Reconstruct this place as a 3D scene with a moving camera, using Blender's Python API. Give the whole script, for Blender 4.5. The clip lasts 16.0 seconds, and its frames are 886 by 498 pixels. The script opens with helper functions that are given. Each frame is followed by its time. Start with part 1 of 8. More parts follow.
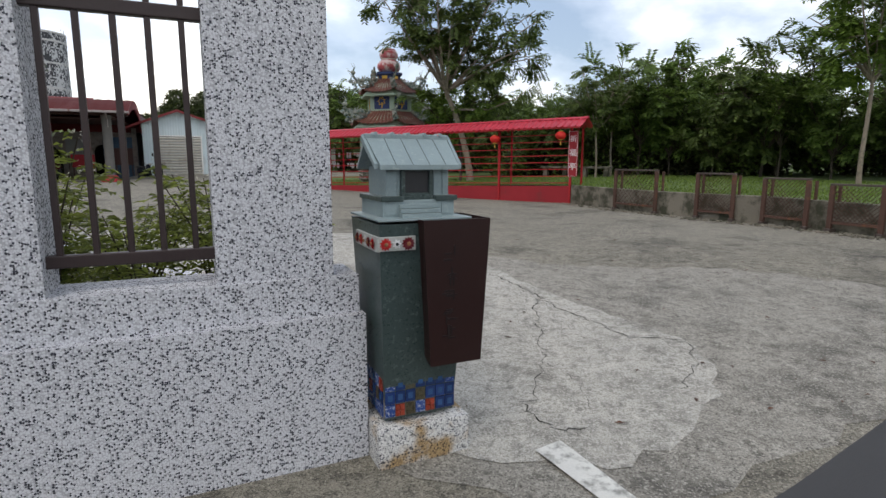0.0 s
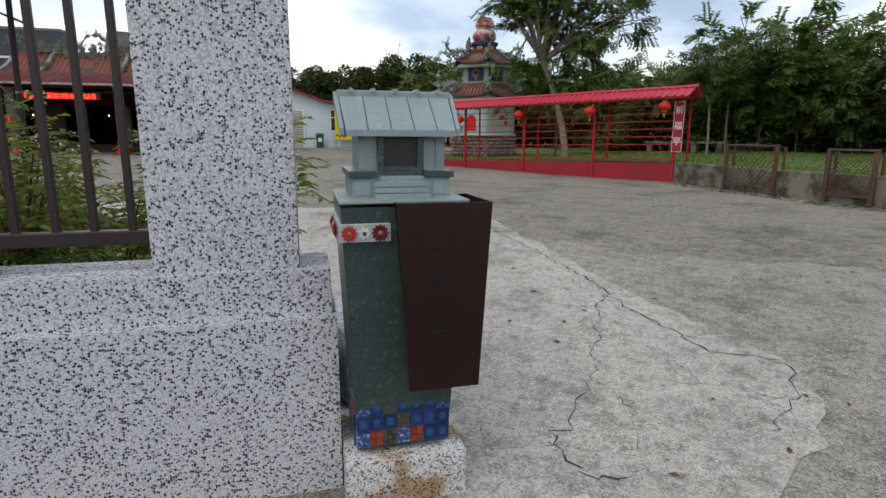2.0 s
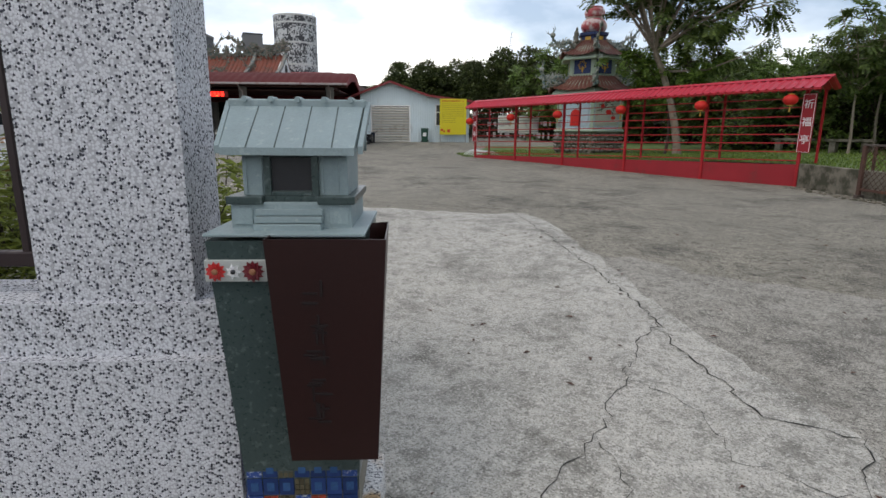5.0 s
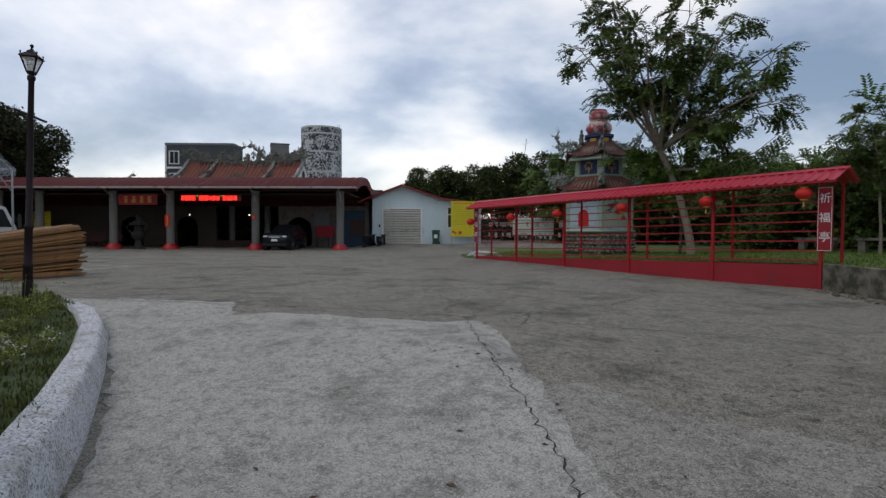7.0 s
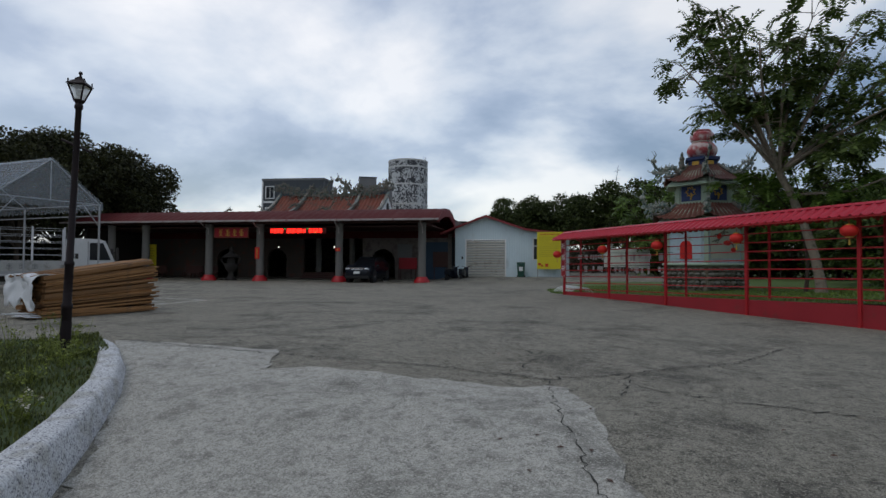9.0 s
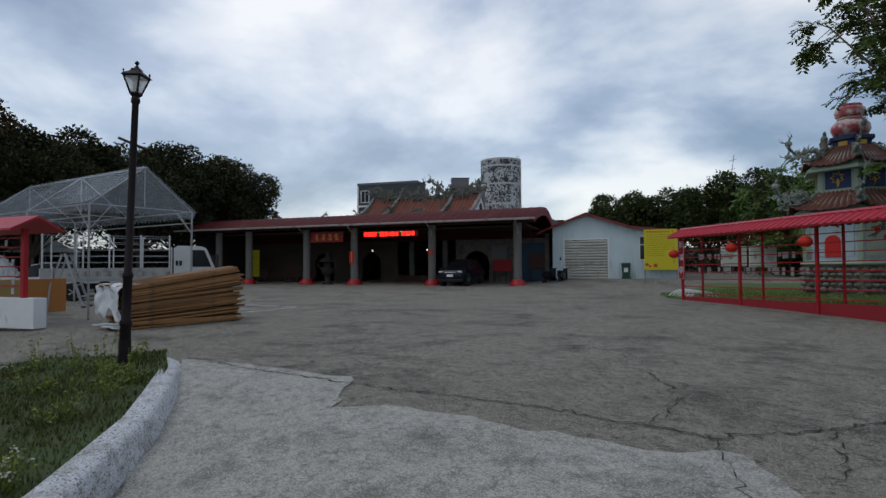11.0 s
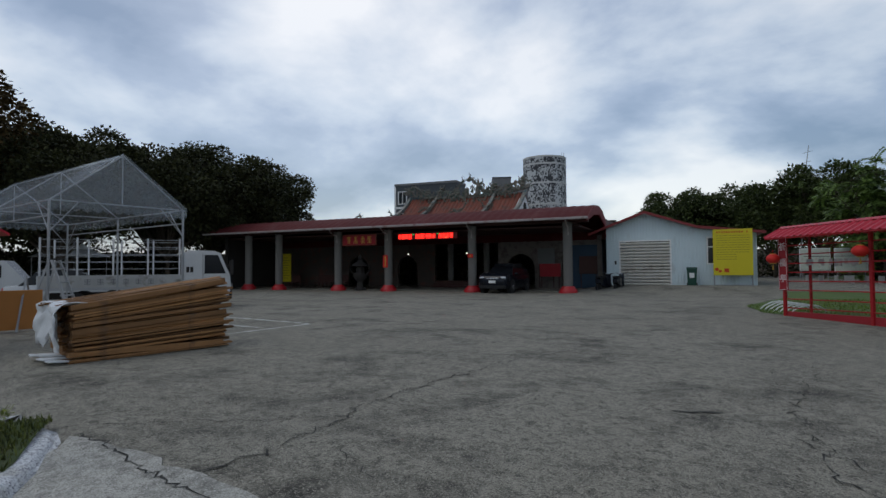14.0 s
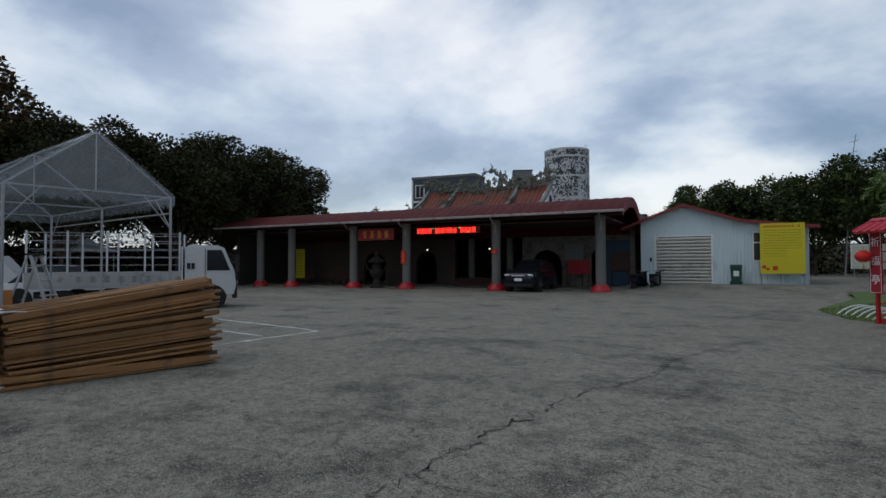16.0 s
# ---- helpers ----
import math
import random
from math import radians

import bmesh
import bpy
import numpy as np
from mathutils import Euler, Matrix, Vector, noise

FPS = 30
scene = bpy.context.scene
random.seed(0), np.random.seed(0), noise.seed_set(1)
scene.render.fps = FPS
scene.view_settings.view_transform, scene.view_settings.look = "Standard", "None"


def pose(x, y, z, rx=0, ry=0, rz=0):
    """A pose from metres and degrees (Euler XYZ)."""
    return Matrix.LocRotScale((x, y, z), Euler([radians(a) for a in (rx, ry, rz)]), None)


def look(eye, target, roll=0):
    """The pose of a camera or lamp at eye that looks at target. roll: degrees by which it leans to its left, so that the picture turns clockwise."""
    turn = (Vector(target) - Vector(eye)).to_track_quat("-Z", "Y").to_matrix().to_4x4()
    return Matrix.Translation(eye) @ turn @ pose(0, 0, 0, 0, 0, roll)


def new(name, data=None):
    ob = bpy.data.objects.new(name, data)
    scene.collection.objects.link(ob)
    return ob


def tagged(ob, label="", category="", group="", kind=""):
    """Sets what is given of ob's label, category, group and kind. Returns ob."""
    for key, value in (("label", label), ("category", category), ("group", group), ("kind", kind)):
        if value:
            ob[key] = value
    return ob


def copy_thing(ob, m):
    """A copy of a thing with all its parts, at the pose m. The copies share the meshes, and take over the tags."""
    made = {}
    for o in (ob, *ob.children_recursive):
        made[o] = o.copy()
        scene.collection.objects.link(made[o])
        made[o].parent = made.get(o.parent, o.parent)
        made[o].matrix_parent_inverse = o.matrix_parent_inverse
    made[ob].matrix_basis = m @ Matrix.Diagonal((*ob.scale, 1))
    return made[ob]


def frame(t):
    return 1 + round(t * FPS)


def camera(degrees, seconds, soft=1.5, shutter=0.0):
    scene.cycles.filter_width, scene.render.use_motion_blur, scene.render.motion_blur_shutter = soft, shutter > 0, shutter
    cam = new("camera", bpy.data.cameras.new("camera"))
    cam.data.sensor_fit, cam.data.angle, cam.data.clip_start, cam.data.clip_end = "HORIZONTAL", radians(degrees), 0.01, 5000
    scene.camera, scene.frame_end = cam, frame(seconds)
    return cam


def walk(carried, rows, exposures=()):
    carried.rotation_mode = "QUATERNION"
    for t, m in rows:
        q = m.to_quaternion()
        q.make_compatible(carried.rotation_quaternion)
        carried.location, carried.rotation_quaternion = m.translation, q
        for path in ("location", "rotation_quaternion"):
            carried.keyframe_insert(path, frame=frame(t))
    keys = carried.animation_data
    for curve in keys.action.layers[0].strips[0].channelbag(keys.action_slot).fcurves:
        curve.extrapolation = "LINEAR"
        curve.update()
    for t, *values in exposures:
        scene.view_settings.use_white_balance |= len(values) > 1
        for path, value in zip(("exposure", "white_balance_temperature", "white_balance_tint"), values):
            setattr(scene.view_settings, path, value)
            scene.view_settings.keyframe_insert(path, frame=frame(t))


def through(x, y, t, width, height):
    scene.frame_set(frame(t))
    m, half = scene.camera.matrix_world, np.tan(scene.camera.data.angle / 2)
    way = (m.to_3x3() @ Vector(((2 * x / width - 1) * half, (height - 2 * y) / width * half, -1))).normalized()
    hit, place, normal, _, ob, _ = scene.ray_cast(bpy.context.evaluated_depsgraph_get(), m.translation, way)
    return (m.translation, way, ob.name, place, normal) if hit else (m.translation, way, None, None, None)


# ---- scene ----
cam = camera(77.8, 16.0)
# seconds, place in metres, yaw, pitch, roll in degrees
PATH_ROWS = [
    (0.0, -0.059, -0.083, 1.581, -0.39, -8.94, -0.12),
    (0.5, 0.125, 0.143, 1.58, 2.25, -9.31, 0.0),
    (1.0, 0.228, 0.293, 1.571, 5.27, -9.76, -0.03),
    (1.5, 0.314, 0.491, 1.552, 8.05, -10.56, -0.1),
    (2.0, 0.376, 0.613, 1.544, 10.04, -11.51, -0.31),
    (2.5, 0.452, 0.654, 1.544, 12.38, -11.94, -0.37),
    (3.0, 0.481, 0.646, 1.555, 14.73, -12.14, -0.4),
    (3.5, 0.514, 0.656, 1.547, 16.96, -12.15, -0.51),
    (4.0, 0.564, 0.749, 1.536, 19.08, -12.44, -0.6),
    (4.5, 0.708, 0.96, 1.594, 20.6, -12.78, -0.73),
    (4.7, 0.805, 1.055, 1.637, 21.22, -12.72, -0.78),
    (6.8, 1.533, 2.798, 1.482, 24.15, -2.81, 0.12),
    (7.0, 1.531, 2.905, 1.511, 24.61, -1.6, -0.23),
    (7.5, 1.51, 3.212, 1.545, 26.25, 0.25, -0.43),
    (8.0, 1.416, 3.509, 1.551, 27.81, 1.27, -0.52),
    (8.5, 1.306, 3.878, 1.589, 30.68, 1.53, -0.38),
    (9.0, 1.077, 4.224, 1.608, 33.67, 1.58, -0.32),
    (9.5, 0.882, 4.541, 1.612, 36.69, 1.62, -0.23),
    (10.0, 0.726, 4.817, 1.662, 39.48, 1.58, 0.07),
    (12.3, -0.788, 6.252, 1.703, 45.98, 1.71, 0.35),
    (12.5, -0.903, 6.42, 1.728, 46.2, 1.68, 0.35),
    (13.0, -1.194, 6.741, 1.774, 46.85, 1.98, 0.46),
    (13.5, -1.549, 7.074, 1.798, 47.22, 2.0, 0.38),
    (14.0, -1.925, 7.469, 1.821, 47.66, 1.99, 0.46),
    (14.5, -2.343, 7.795, 1.833, 48.22, 2.0, 0.44),
    (15.0, -2.745, 8.147, 1.833, 48.69, 1.85, 0.37),
    (15.5, -3.21, 8.369, 1.866, 48.98, 1.47, 0.35),
    (16.0, -3.625, 8.563, 1.878, 49.28, 1.53, 0.28),
]
EXPOSURES = [(0.0, 0.37, 7400, 13), (4.5, 0.37, 7400, 13), (7.0, -0.41, 6950, 13), (9.0, -0.59, 6700, 10), (16.0, -0.65, 6550, 9)]
walk(cam, [(t, pose(x, y, z, 90 + pitch, roll, yaw)) for t, x, y, z, yaw, pitch, roll in PATH_ROWS], EXPOSURES)

# ---- world and sun ----
world = bpy.data.worlds.new("overcast_sky")
scene.world = world
world.use_nodes = True
wn, wl = world.node_tree.nodes, world.node_tree.links
wn.clear()


def wnode(kind, **sets):
    n = wn.new(kind)
    for key, value in sets.items():
        n.inputs[key].default_value = value
    return n


sky = wn.new("ShaderNodeTexSky")
sky.sky_type, sky.sun_disc = "NISHITA", False
sky.sun_elevation, sky.sun_rotation = radians(48), radians(300)
co = wn.new("ShaderNodeTexCoord")


def wmath(op, a, b):
    n_ = wn.new("ShaderNodeMath")
    n_.operation = op
    for i_, v in enumerate((a, b)):
        if isinstance(v, (int, float)):
            n_.inputs[i_].default_value = v
        else:
            wl.new(v, n_.inputs[i_])
    return n_.outputs[0]


# a cloud deck seen in perspective: flatter and closer set towards the horizon
axes = wn.new("ShaderNodeSeparateXYZ")
wl.new(co.outputs["Generated"], axes.inputs[0])
deck = wmath("ADD", wmath("MAXIMUM", axes.outputs["Z"], 0.0), 0.38)
flat = wn.new("ShaderNodeCombineXYZ")
wl.new(wmath("DIVIDE", axes.outputs["X"], deck), flat.inputs["X"])
wl.new(wmath("DIVIDE", axes.outputs["Y"], deck), flat.inputs["Y"])
wl.new(wmath("MULTIPLY", axes.outputs["Z"], 1.4), flat.inputs["Z"])
clouds = wnode("ShaderNodeTexNoise", Scale=1.35, Detail=8.0, Roughness=0.53, Distortion=0.15)
wl.new(flat.outputs[0], clouds.inputs["Vector"])
# thin bright places and thick blue-grey banks of the overcast
BANKS = [((-0.78, 0.48, 0.40), 17, 0.12), ((-0.58, 0.76, 0.29), 9, 0.07), ((-0.42, 0.89, 0.145), 8, 0.05), ((-0.20, 0.90, 0.34), 24, -0.03),
         ((-0.94, 0.25, 0.24), 18, -0.09), ((-0.85, 0.50, 0.165), 16, -0.10), ((-0.48, 0.85, 0.23), 7, -0.05), ((0.30, 0.93, 0.23), 26, -0.045)]
tone = clouds.outputs["Fac"]
for way, wide, gain in BANKS:
    near = wn.new("ShaderNodeVectorMath")
    near.operation = "DOT_PRODUCT"
    near.inputs[1].default_value = Vector(way).normalized()
    wl.new(co.outputs["Generated"], near.inputs[0])
    fade = wn.new("ShaderNodeMapRange")
    fade.interpolation_type = "SMOOTHSTEP"
    fade.inputs["From Min"].default_value, fade.inputs["From Max"].default_value, fade.inputs["To Max"].default_value = math.cos(radians(wide)), 1.0, gain
    wl.new(near.outputs["Value"], fade.inputs["Value"])
    tone = wmath("ADD", tone, fade.outputs[0])
ramp = wn.new("ShaderNodeValToRGB")
ramp.color_ramp.elements[0].position, ramp.color_ramp.elements[0].color = 0.37, (0.18, 0.265, 0.40, 1)
ramp.color_ramp.elements[1].position, ramp.color_ramp.elements[1].color = 0.63, (1.08, 1.09, 1.10, 1)
mid = ramp.color_ramp.elements.new(0.465)
mid.color = (0.40, 0.49, 0.64, 1)
mid2 = ramp.color_ramp.elements.new(0.53)
mid2.color = (0.68, 0.76, 0.86, 1)
wl.new(tone, ramp.inputs["Fac"])
blue = wn.new("ShaderNodeBackground")
blue.inputs["Strength"].default_value = 0.06
wl.new(sky.outputs["Color"], blue.inputs["Color"])
grey = wn.new("ShaderNodeBackground")
grey.inputs["Strength"].default_value = 0.92
wl.new(ramp.outputs["Color"], grey.inputs["Color"])
both = wn.new("ShaderNodeAddShader")
wl.new(blue.outputs[0], both.inputs[0])
wl.new(grey.outputs[0], both.inputs[1])
wout = wn.new("ShaderNodeOutputWorld")
wl.new(both.outputs[0], wout.inputs["Surface"])

sun_data = bpy.data.lights.new("sun", "SUN")
sun_data.energy, sun_data.angle, sun_data.color = 0.7, radians(25), (1.0, 0.96, 0.9)
sun = new("sun", sun_data)
sun.matrix_world = look((0, 0, 40), (9, 26, 0))

# ---- mesh helpers ----
class Shape:
    """Collects points and faces for one mesh."""

    def __init__(self):
        self.v, self.f = [], []

    def add(self, pts, faces, m=None):
        base = len(self.v)
        self.v += [tuple(m @ Vector(p)) if m else tuple(p) for p in pts]
        self.f += [tuple(base + i for i in face) for face in faces]
        return self

    def box(self, x0, x1, y0, y1, z0, z1, m=None, c=0.0):
        """A box with its edges chamfered by c."""
        if c <= 0:
            p = [(x, y, z) for z in (z0, z1) for y in (y0, y1) for x in (x0, x1)]
            return self.add(p, [(0, 2, 3, 1), (4, 5, 7, 6), (0, 1, 5, 4), (2, 6, 7, 3), (0, 4, 6, 2), (1, 3, 7, 5)], m)
        b = bmesh.new()
        bmesh.ops.create_cube(b, size=1.0, matrix=pose((x0 + x1) / 2, (y0 + y1) / 2, (z0 + z1) / 2) @ Matrix.Diagonal((x1 - x0, y1 - y0, z1 - z0, 1)))
        bmesh.ops.bevel(b, geom=b.edges[:], offset=c, segments=2, profile=0.5, affect="EDGES")
        return self.take(b, m)

    def take(self, b, m=None):
        b.verts.index_update()
        self.add([tuple(q.co) for q in b.verts], [tuple(q.index for q in face.verts) for face in b.faces], m)
        b.free()
        return self

    def prism(self, poly, z0, z1, m=None):
        """An upright prism over a polygon given anticlockwise."""
        n = len(poly)
        p = [(x, y, z0) for x, y in poly] + [(x, y, z1) for x, y in poly]
        f = [tuple(range(n - 1, -1, -1)), tuple(range(n, 2 * n))]
        f += [(i, (i + 1) % n, n + (i + 1) % n, n + i) for i in range(n)]
        return self.add(p, f, m)

    def loft(self, rings, caps=True, m=None, closed=True):
        """Skin over rings of equal count."""
        n = len(rings[0])
        p = [q for r in rings for q in r]
        f = []
        for k in range(len(rings) - 1):
            for i in range(n if closed else n - 1):
                j = (i + 1) % n
                f.append((k * n + i, k * n + j, (k + 1) * n + j, (k + 1) * n + i))
        if caps:
            f.append(tuple(range(n - 1, -1, -1)))
            f.append(tuple(range((len(rings) - 1) * n, len(rings) * n)))
        return self.add(p, f, m)

    def lathe(self, profile, n=20, m=None, turn=0.0, squash=1.0):
        """A turned body from (radius, height) pairs."""
        rings = [[(r * math.cos(turn + 2 * math.pi * i / n), squash * r * math.sin(turn + 2 * math.pi * i / n), z) for i in range(n)] for r, z in profile]
        return self.loft(rings, True, m)

    def tube(self, pts, radius, n=8, m=None):
        """A tube along points; radius is one number or one for each point."""
        pts = [Vector(p) for p in pts]
        rad = radius if isinstance(radius, (list, tuple)) else [radius] * len(pts)
        rings = []
        for k, p in enumerate(pts):
            d = (pts[min(k + 1, len(pts) - 1)] - pts[max(k - 1, 0)]).normalized()
            a = d.cross(Vector((0, 0, 1)) if abs(d.z) < 0.9 else Vector((1, 0, 0))).normalized()
            b = a.cross(d)
            rings.append([tuple(p + rad[k] * (math.cos(2 * math.pi * i / n) * a + math.sin(2 * math.pi * i / n) * b)) for i in range(n)])
        return self.loft(rings, True, m)

    def ball(self, cx, cy, cz, rx, ry=None, rz=None, n=14, k=8, m=None):
        ry, rz = ry or rx, rz or rx
        prof = [(math.sin(math.pi * (i + 0.02) / (k + 0.04)), -math.cos(math.pi * (i + 0.02) / (k + 0.04))) for i in range(k + 1)]
        rings = [[(cx + rx * r * math.cos(2 * math.pi * j / n), cy + ry * r * math.sin(2 * math.pi * j / n), cz + rz * z) for j in range(n)] for r, z in prof]
        return self.loft(rings, True, m)

    def sheet(self, grid):
        """A surface over a grid of points, rows of equal count."""
        return self.loft(grid, False, None, False)

    def mesh(self, name, material=None, smooth=False):
        me = bpy.data.meshes.new(name)
        me.from_pydata(self.v, [], self.f)
        me.update()
        if material:
            me.materials.append(material)
        if smooth:
            me.shade_smooth()
            me.set_sharp_from_angle(angle=radians(40))
        return me


def part(name, shape, material, parent, label="", smooth=False):
    """One mesh object under a thing or a part."""
    ob = new(name, shape.mesh(name, material, smooth) if isinstance(shape, Shape) else shape)
    ob.parent = parent
    if label:
        tagged(ob, label)
    return ob


def thing(name, m, label, category, group="", kind=""):
    ob = new(name)
    ob.empty_display_size = 0.1
    ob.matrix_world = m
    return tagged(ob, label, category, group, kind)


def solid(name, shape, material, label, category, group="", kind="", m=None, smooth=False):
    """A thing of one mesh."""
    ob = new(name, shape.mesh(name, material, smooth))
    if m:
        ob.matrix_world = m
    return tagged(ob, label, category, group, kind)


def letters(text, size, material, name, parent, m, depth=0.004):
    cu = bpy.data.curves.new(name, "FONT")
    cu.body, cu.size, cu.extrude, cu.align_x, cu.align_y = text, size, depth, "CENTER", "CENTER"
    tmp = new("lettering_source", cu)
    me = bpy.data.meshes.new_from_object(tmp.evaluated_get(bpy.context.evaluated_depsgraph_get()))
    bpy.data.objects.remove(tmp)
    me.materials.clear()
    me.materials.append(material)
    ob = new(name, me)
    ob.parent = parent
    ob.matrix_local = m
    return ob


# ---- materials ----
def paint(name, colour, rough=0.6, metal=0.0, spread=0.25, coarse=1.5, fine=40.0, bump=0.15, dirt=None, dirt_at=0.62, dirt_scale=3.0, each=0.0, streak=1.0, spec=0.4):
    """A surface with broad and fine variation, relief, and stains of another colour."""
    mat = bpy.data.materials.new(name)
    mat.use_nodes = True
    n, l = mat.node_tree.nodes, mat.node_tree.links
    b = n["Principled BSDF"]
    b.inputs["Metallic"].default_value = metal
    b.inputs["Specular IOR Level"].default_value = spec
    c = n.new("ShaderNodeTexCoord")
    mp = n.new("ShaderNodeMapping")
    mp.inputs["Scale"].default_value = (1, 1, streak)
    l.new(c.outputs["Object"], mp.inputs["Vector"])

    def grain(scale, detail=4.0, rough_=0.6):
        t = n.new("ShaderNodeTexNoise")
        t.inputs["Scale"].default_value, t.inputs["Detail"].default_value, t.inputs["Roughness"].default_value = scale, detail, rough_
        l.new(mp.outputs["Vector"], t.inputs["Vector"])
        return t.outputs["Fac"]

    def calc(op, a, v, w=None):
        q = n.new("ShaderNodeMath")
        q.operation = op
        for i, s in enumerate((a, v, w)):
            if s is None:
                continue
            if isinstance(s, (int, float)):
                q.inputs[i].default_value = s
            else:
                l.new(s, q.inputs[i])
        return q.outputs[0]

    big, small = grain(coarse), grain(fine, 3.0)
    tone = calc("MULTIPLY_ADD", calc("ADD", calc("MULTIPLY", big, 1.2), small), spread, 1.0 - 1.1 * spread)
    if each:
        info = n.new("ShaderNodeObjectInfo")
        tone = calc("MULTIPLY", tone, calc("MULTIPLY_ADD", info.outputs["Random"], each, 1.0 - each / 2))
    mul = n.new("ShaderNodeVectorMath")
    mul.operation = "SCALE"
    mul.inputs[0].default_value = colour[:3]
    l.new(tone, mul.inputs["Scale"])
    out = mul.outputs[0]
    if dirt:
        mix = n.new("ShaderNodeMix")
        mix.data_type = "RGBA"
        rng = n.new("ShaderNodeMapRange")
        rng.inputs["From Min"].default_value, rng.inputs["From Max"].default_value = dirt_at - 0.06, dirt_at + 0.08
        l.new(grain(dirt_scale, 7.0, 0.65), rng.inputs["Value"])
        l.new(rng.outputs[0], mix.inputs["Factor"])
        l.new(out, mix.inputs["A"])
        mix.inputs["B"].default_value = (*dirt, 1)
        out = mix.outputs["Result"]
    l.new(out, b.inputs["Base Color"])
    l.new(calc("MULTIPLY_ADD", small, 0.25, rough - 0.12), b.inputs["Roughness"])
    if bump:
        bp = n.new("ShaderNodeBump")
        bp.inputs["Strength"].default_value, bp.inputs["Distance"].default_value = bump, 0.01
        l.new(small, bp.inputs["Height"])
        l.new(bp.outputs[0], b.inputs["Normal"])
    return mat


def pebble_wash(name, light, dark, size=110.0, share=0.70, stain=None):
    """Washed pebble dash: small rounded stones, mostly pale, some dark."""
    mat = paint(name, light, 0.75, spread=0.12, coarse=2.0, fine=60, bump=0)
    n, l = mat.node_tree.nodes, mat.node_tree.links
    b = n["Principled BSDF"]
    old = b.inputs["Base Color"].links[0].from_socket
    c = n.new("ShaderNodeTexCoord")
    wob = n.new("ShaderNodeTexNoise")
    wob.inputs["Scale"].default_value = 90.0
    l.new(c.outputs["Object"], wob.inputs["Vector"])
    shift = n.new("ShaderNodeVectorMath")
    shift.operation = "MULTIPLY_ADD"
    shift.inputs[1].default_value = (0.003, 0.003, 0.003)
    l.new(wob.outputs["Color"], shift.inputs[0])
    l.new(c.outputs["Object"], shift.inputs[2])
    v = n.new("ShaderNodeTexVoronoi")
    v.inputs["Scale"].default_value = size
    l.new(shift.outputs[0], v.inputs["Vector"])
    sep = n.new("ShaderNodeSeparateColor")
    l.new(v.outputs["Color"], sep.inputs[0])
    rng = n.new("ShaderNodeMapRange")
    rng.inputs["From Min"].default_value, rng.inputs["From Max"].default_value = share, share + 0.03
    l.new(sep.outputs["Red"], rng.inputs["Value"])
    shade = n.new("ShaderNodeMix")
    shade.data_type = "RGBA"
    shade.inputs["A"].default_value = (*dark, 1)
    shade.inputs["B"].default_value = (dark[0] * 3.2, dark[1] * 3.2, dark[2] * 3.4, 1)
    l.new(sep.outputs["Green"], shade.inputs["Factor"])
    mix = n.new("ShaderNodeMix")
    mix.data_type = "RGBA"
    l.new(rng.outputs[0], mix.inputs["Factor"])
    l.new(old, mix.inputs["A"])
    l.new(shade.outputs["Result"], mix.inputs["B"])
    gap = n.new("ShaderNodeMapRange")
    gap.inputs["From Min"].default_value, gap.inputs["From Max"].default_value = 0.46, 0.66
    l.new(v.outputs["Distance"], gap.inputs["Value"])
    joint = n.new("ShaderNodeMix")
    joint.data_type = "RGBA"
    l.new(gap.outputs[0], joint.inputs["Factor"])
    l.new(mix.outputs["Result"], joint.inputs["A"])
    joint.inputs["B"].default_value = (light[0] * 0.66, light[1] * 0.66, light[2] * 0.67, 1)
    out = joint.outputs["Result"]
    if stain:
        ns = n.new("ShaderNodeTexNoise")
        ns.inputs["Scale"].default_value, ns.inputs["Detail"].default_value = 5.0, 6.0
        l.new(c.outputs["Object"], ns.inputs["Vector"])
        r2 = n.new("ShaderNodeMapRange")
        r2.inputs["From Min"].default_value, r2.inputs["From Max"].default_value = 0.5, 0.62
        l.new(ns.outputs["Fac"], r2.inputs["Value"])
        m2 = n.new("ShaderNodeMix")
        m2.data_type = "RGBA"
        m2.blend_type = "MULTIPLY"
        l.new(r2.outputs[0], m2.inputs["Factor"])
        l.new(out, m2.inputs["A"])
        m2.inputs["B"].default_value = (*stain, 1)
        out = m2.outputs["Result"]
    l.new(out, b.inputs["Base Color"])
    bp = n.new("ShaderNodeBump")
    bp.inputs["Strength"].default_value, bp.inputs["Distance"].default_value = 0.5, 0.004
    bp.invert = True
    l.new(v.outputs["Distance"], bp.inputs["Height"])
    l.new(bp.outputs[0], b.inputs["Normal"])
    return mat


def glow(name, colour, strength):
    mat = bpy.data.materials.new(name)
    mat.use_nodes = True
    b = mat.node_tree.nodes["Principled BSDF"]
    b.inputs["Base Color"].default_value = (*colour, 1)
    b.inputs["Emission Color"].default_value = (*colour, 1)
    b.inputs["Emission Strength"].default_value = strength
    return mat


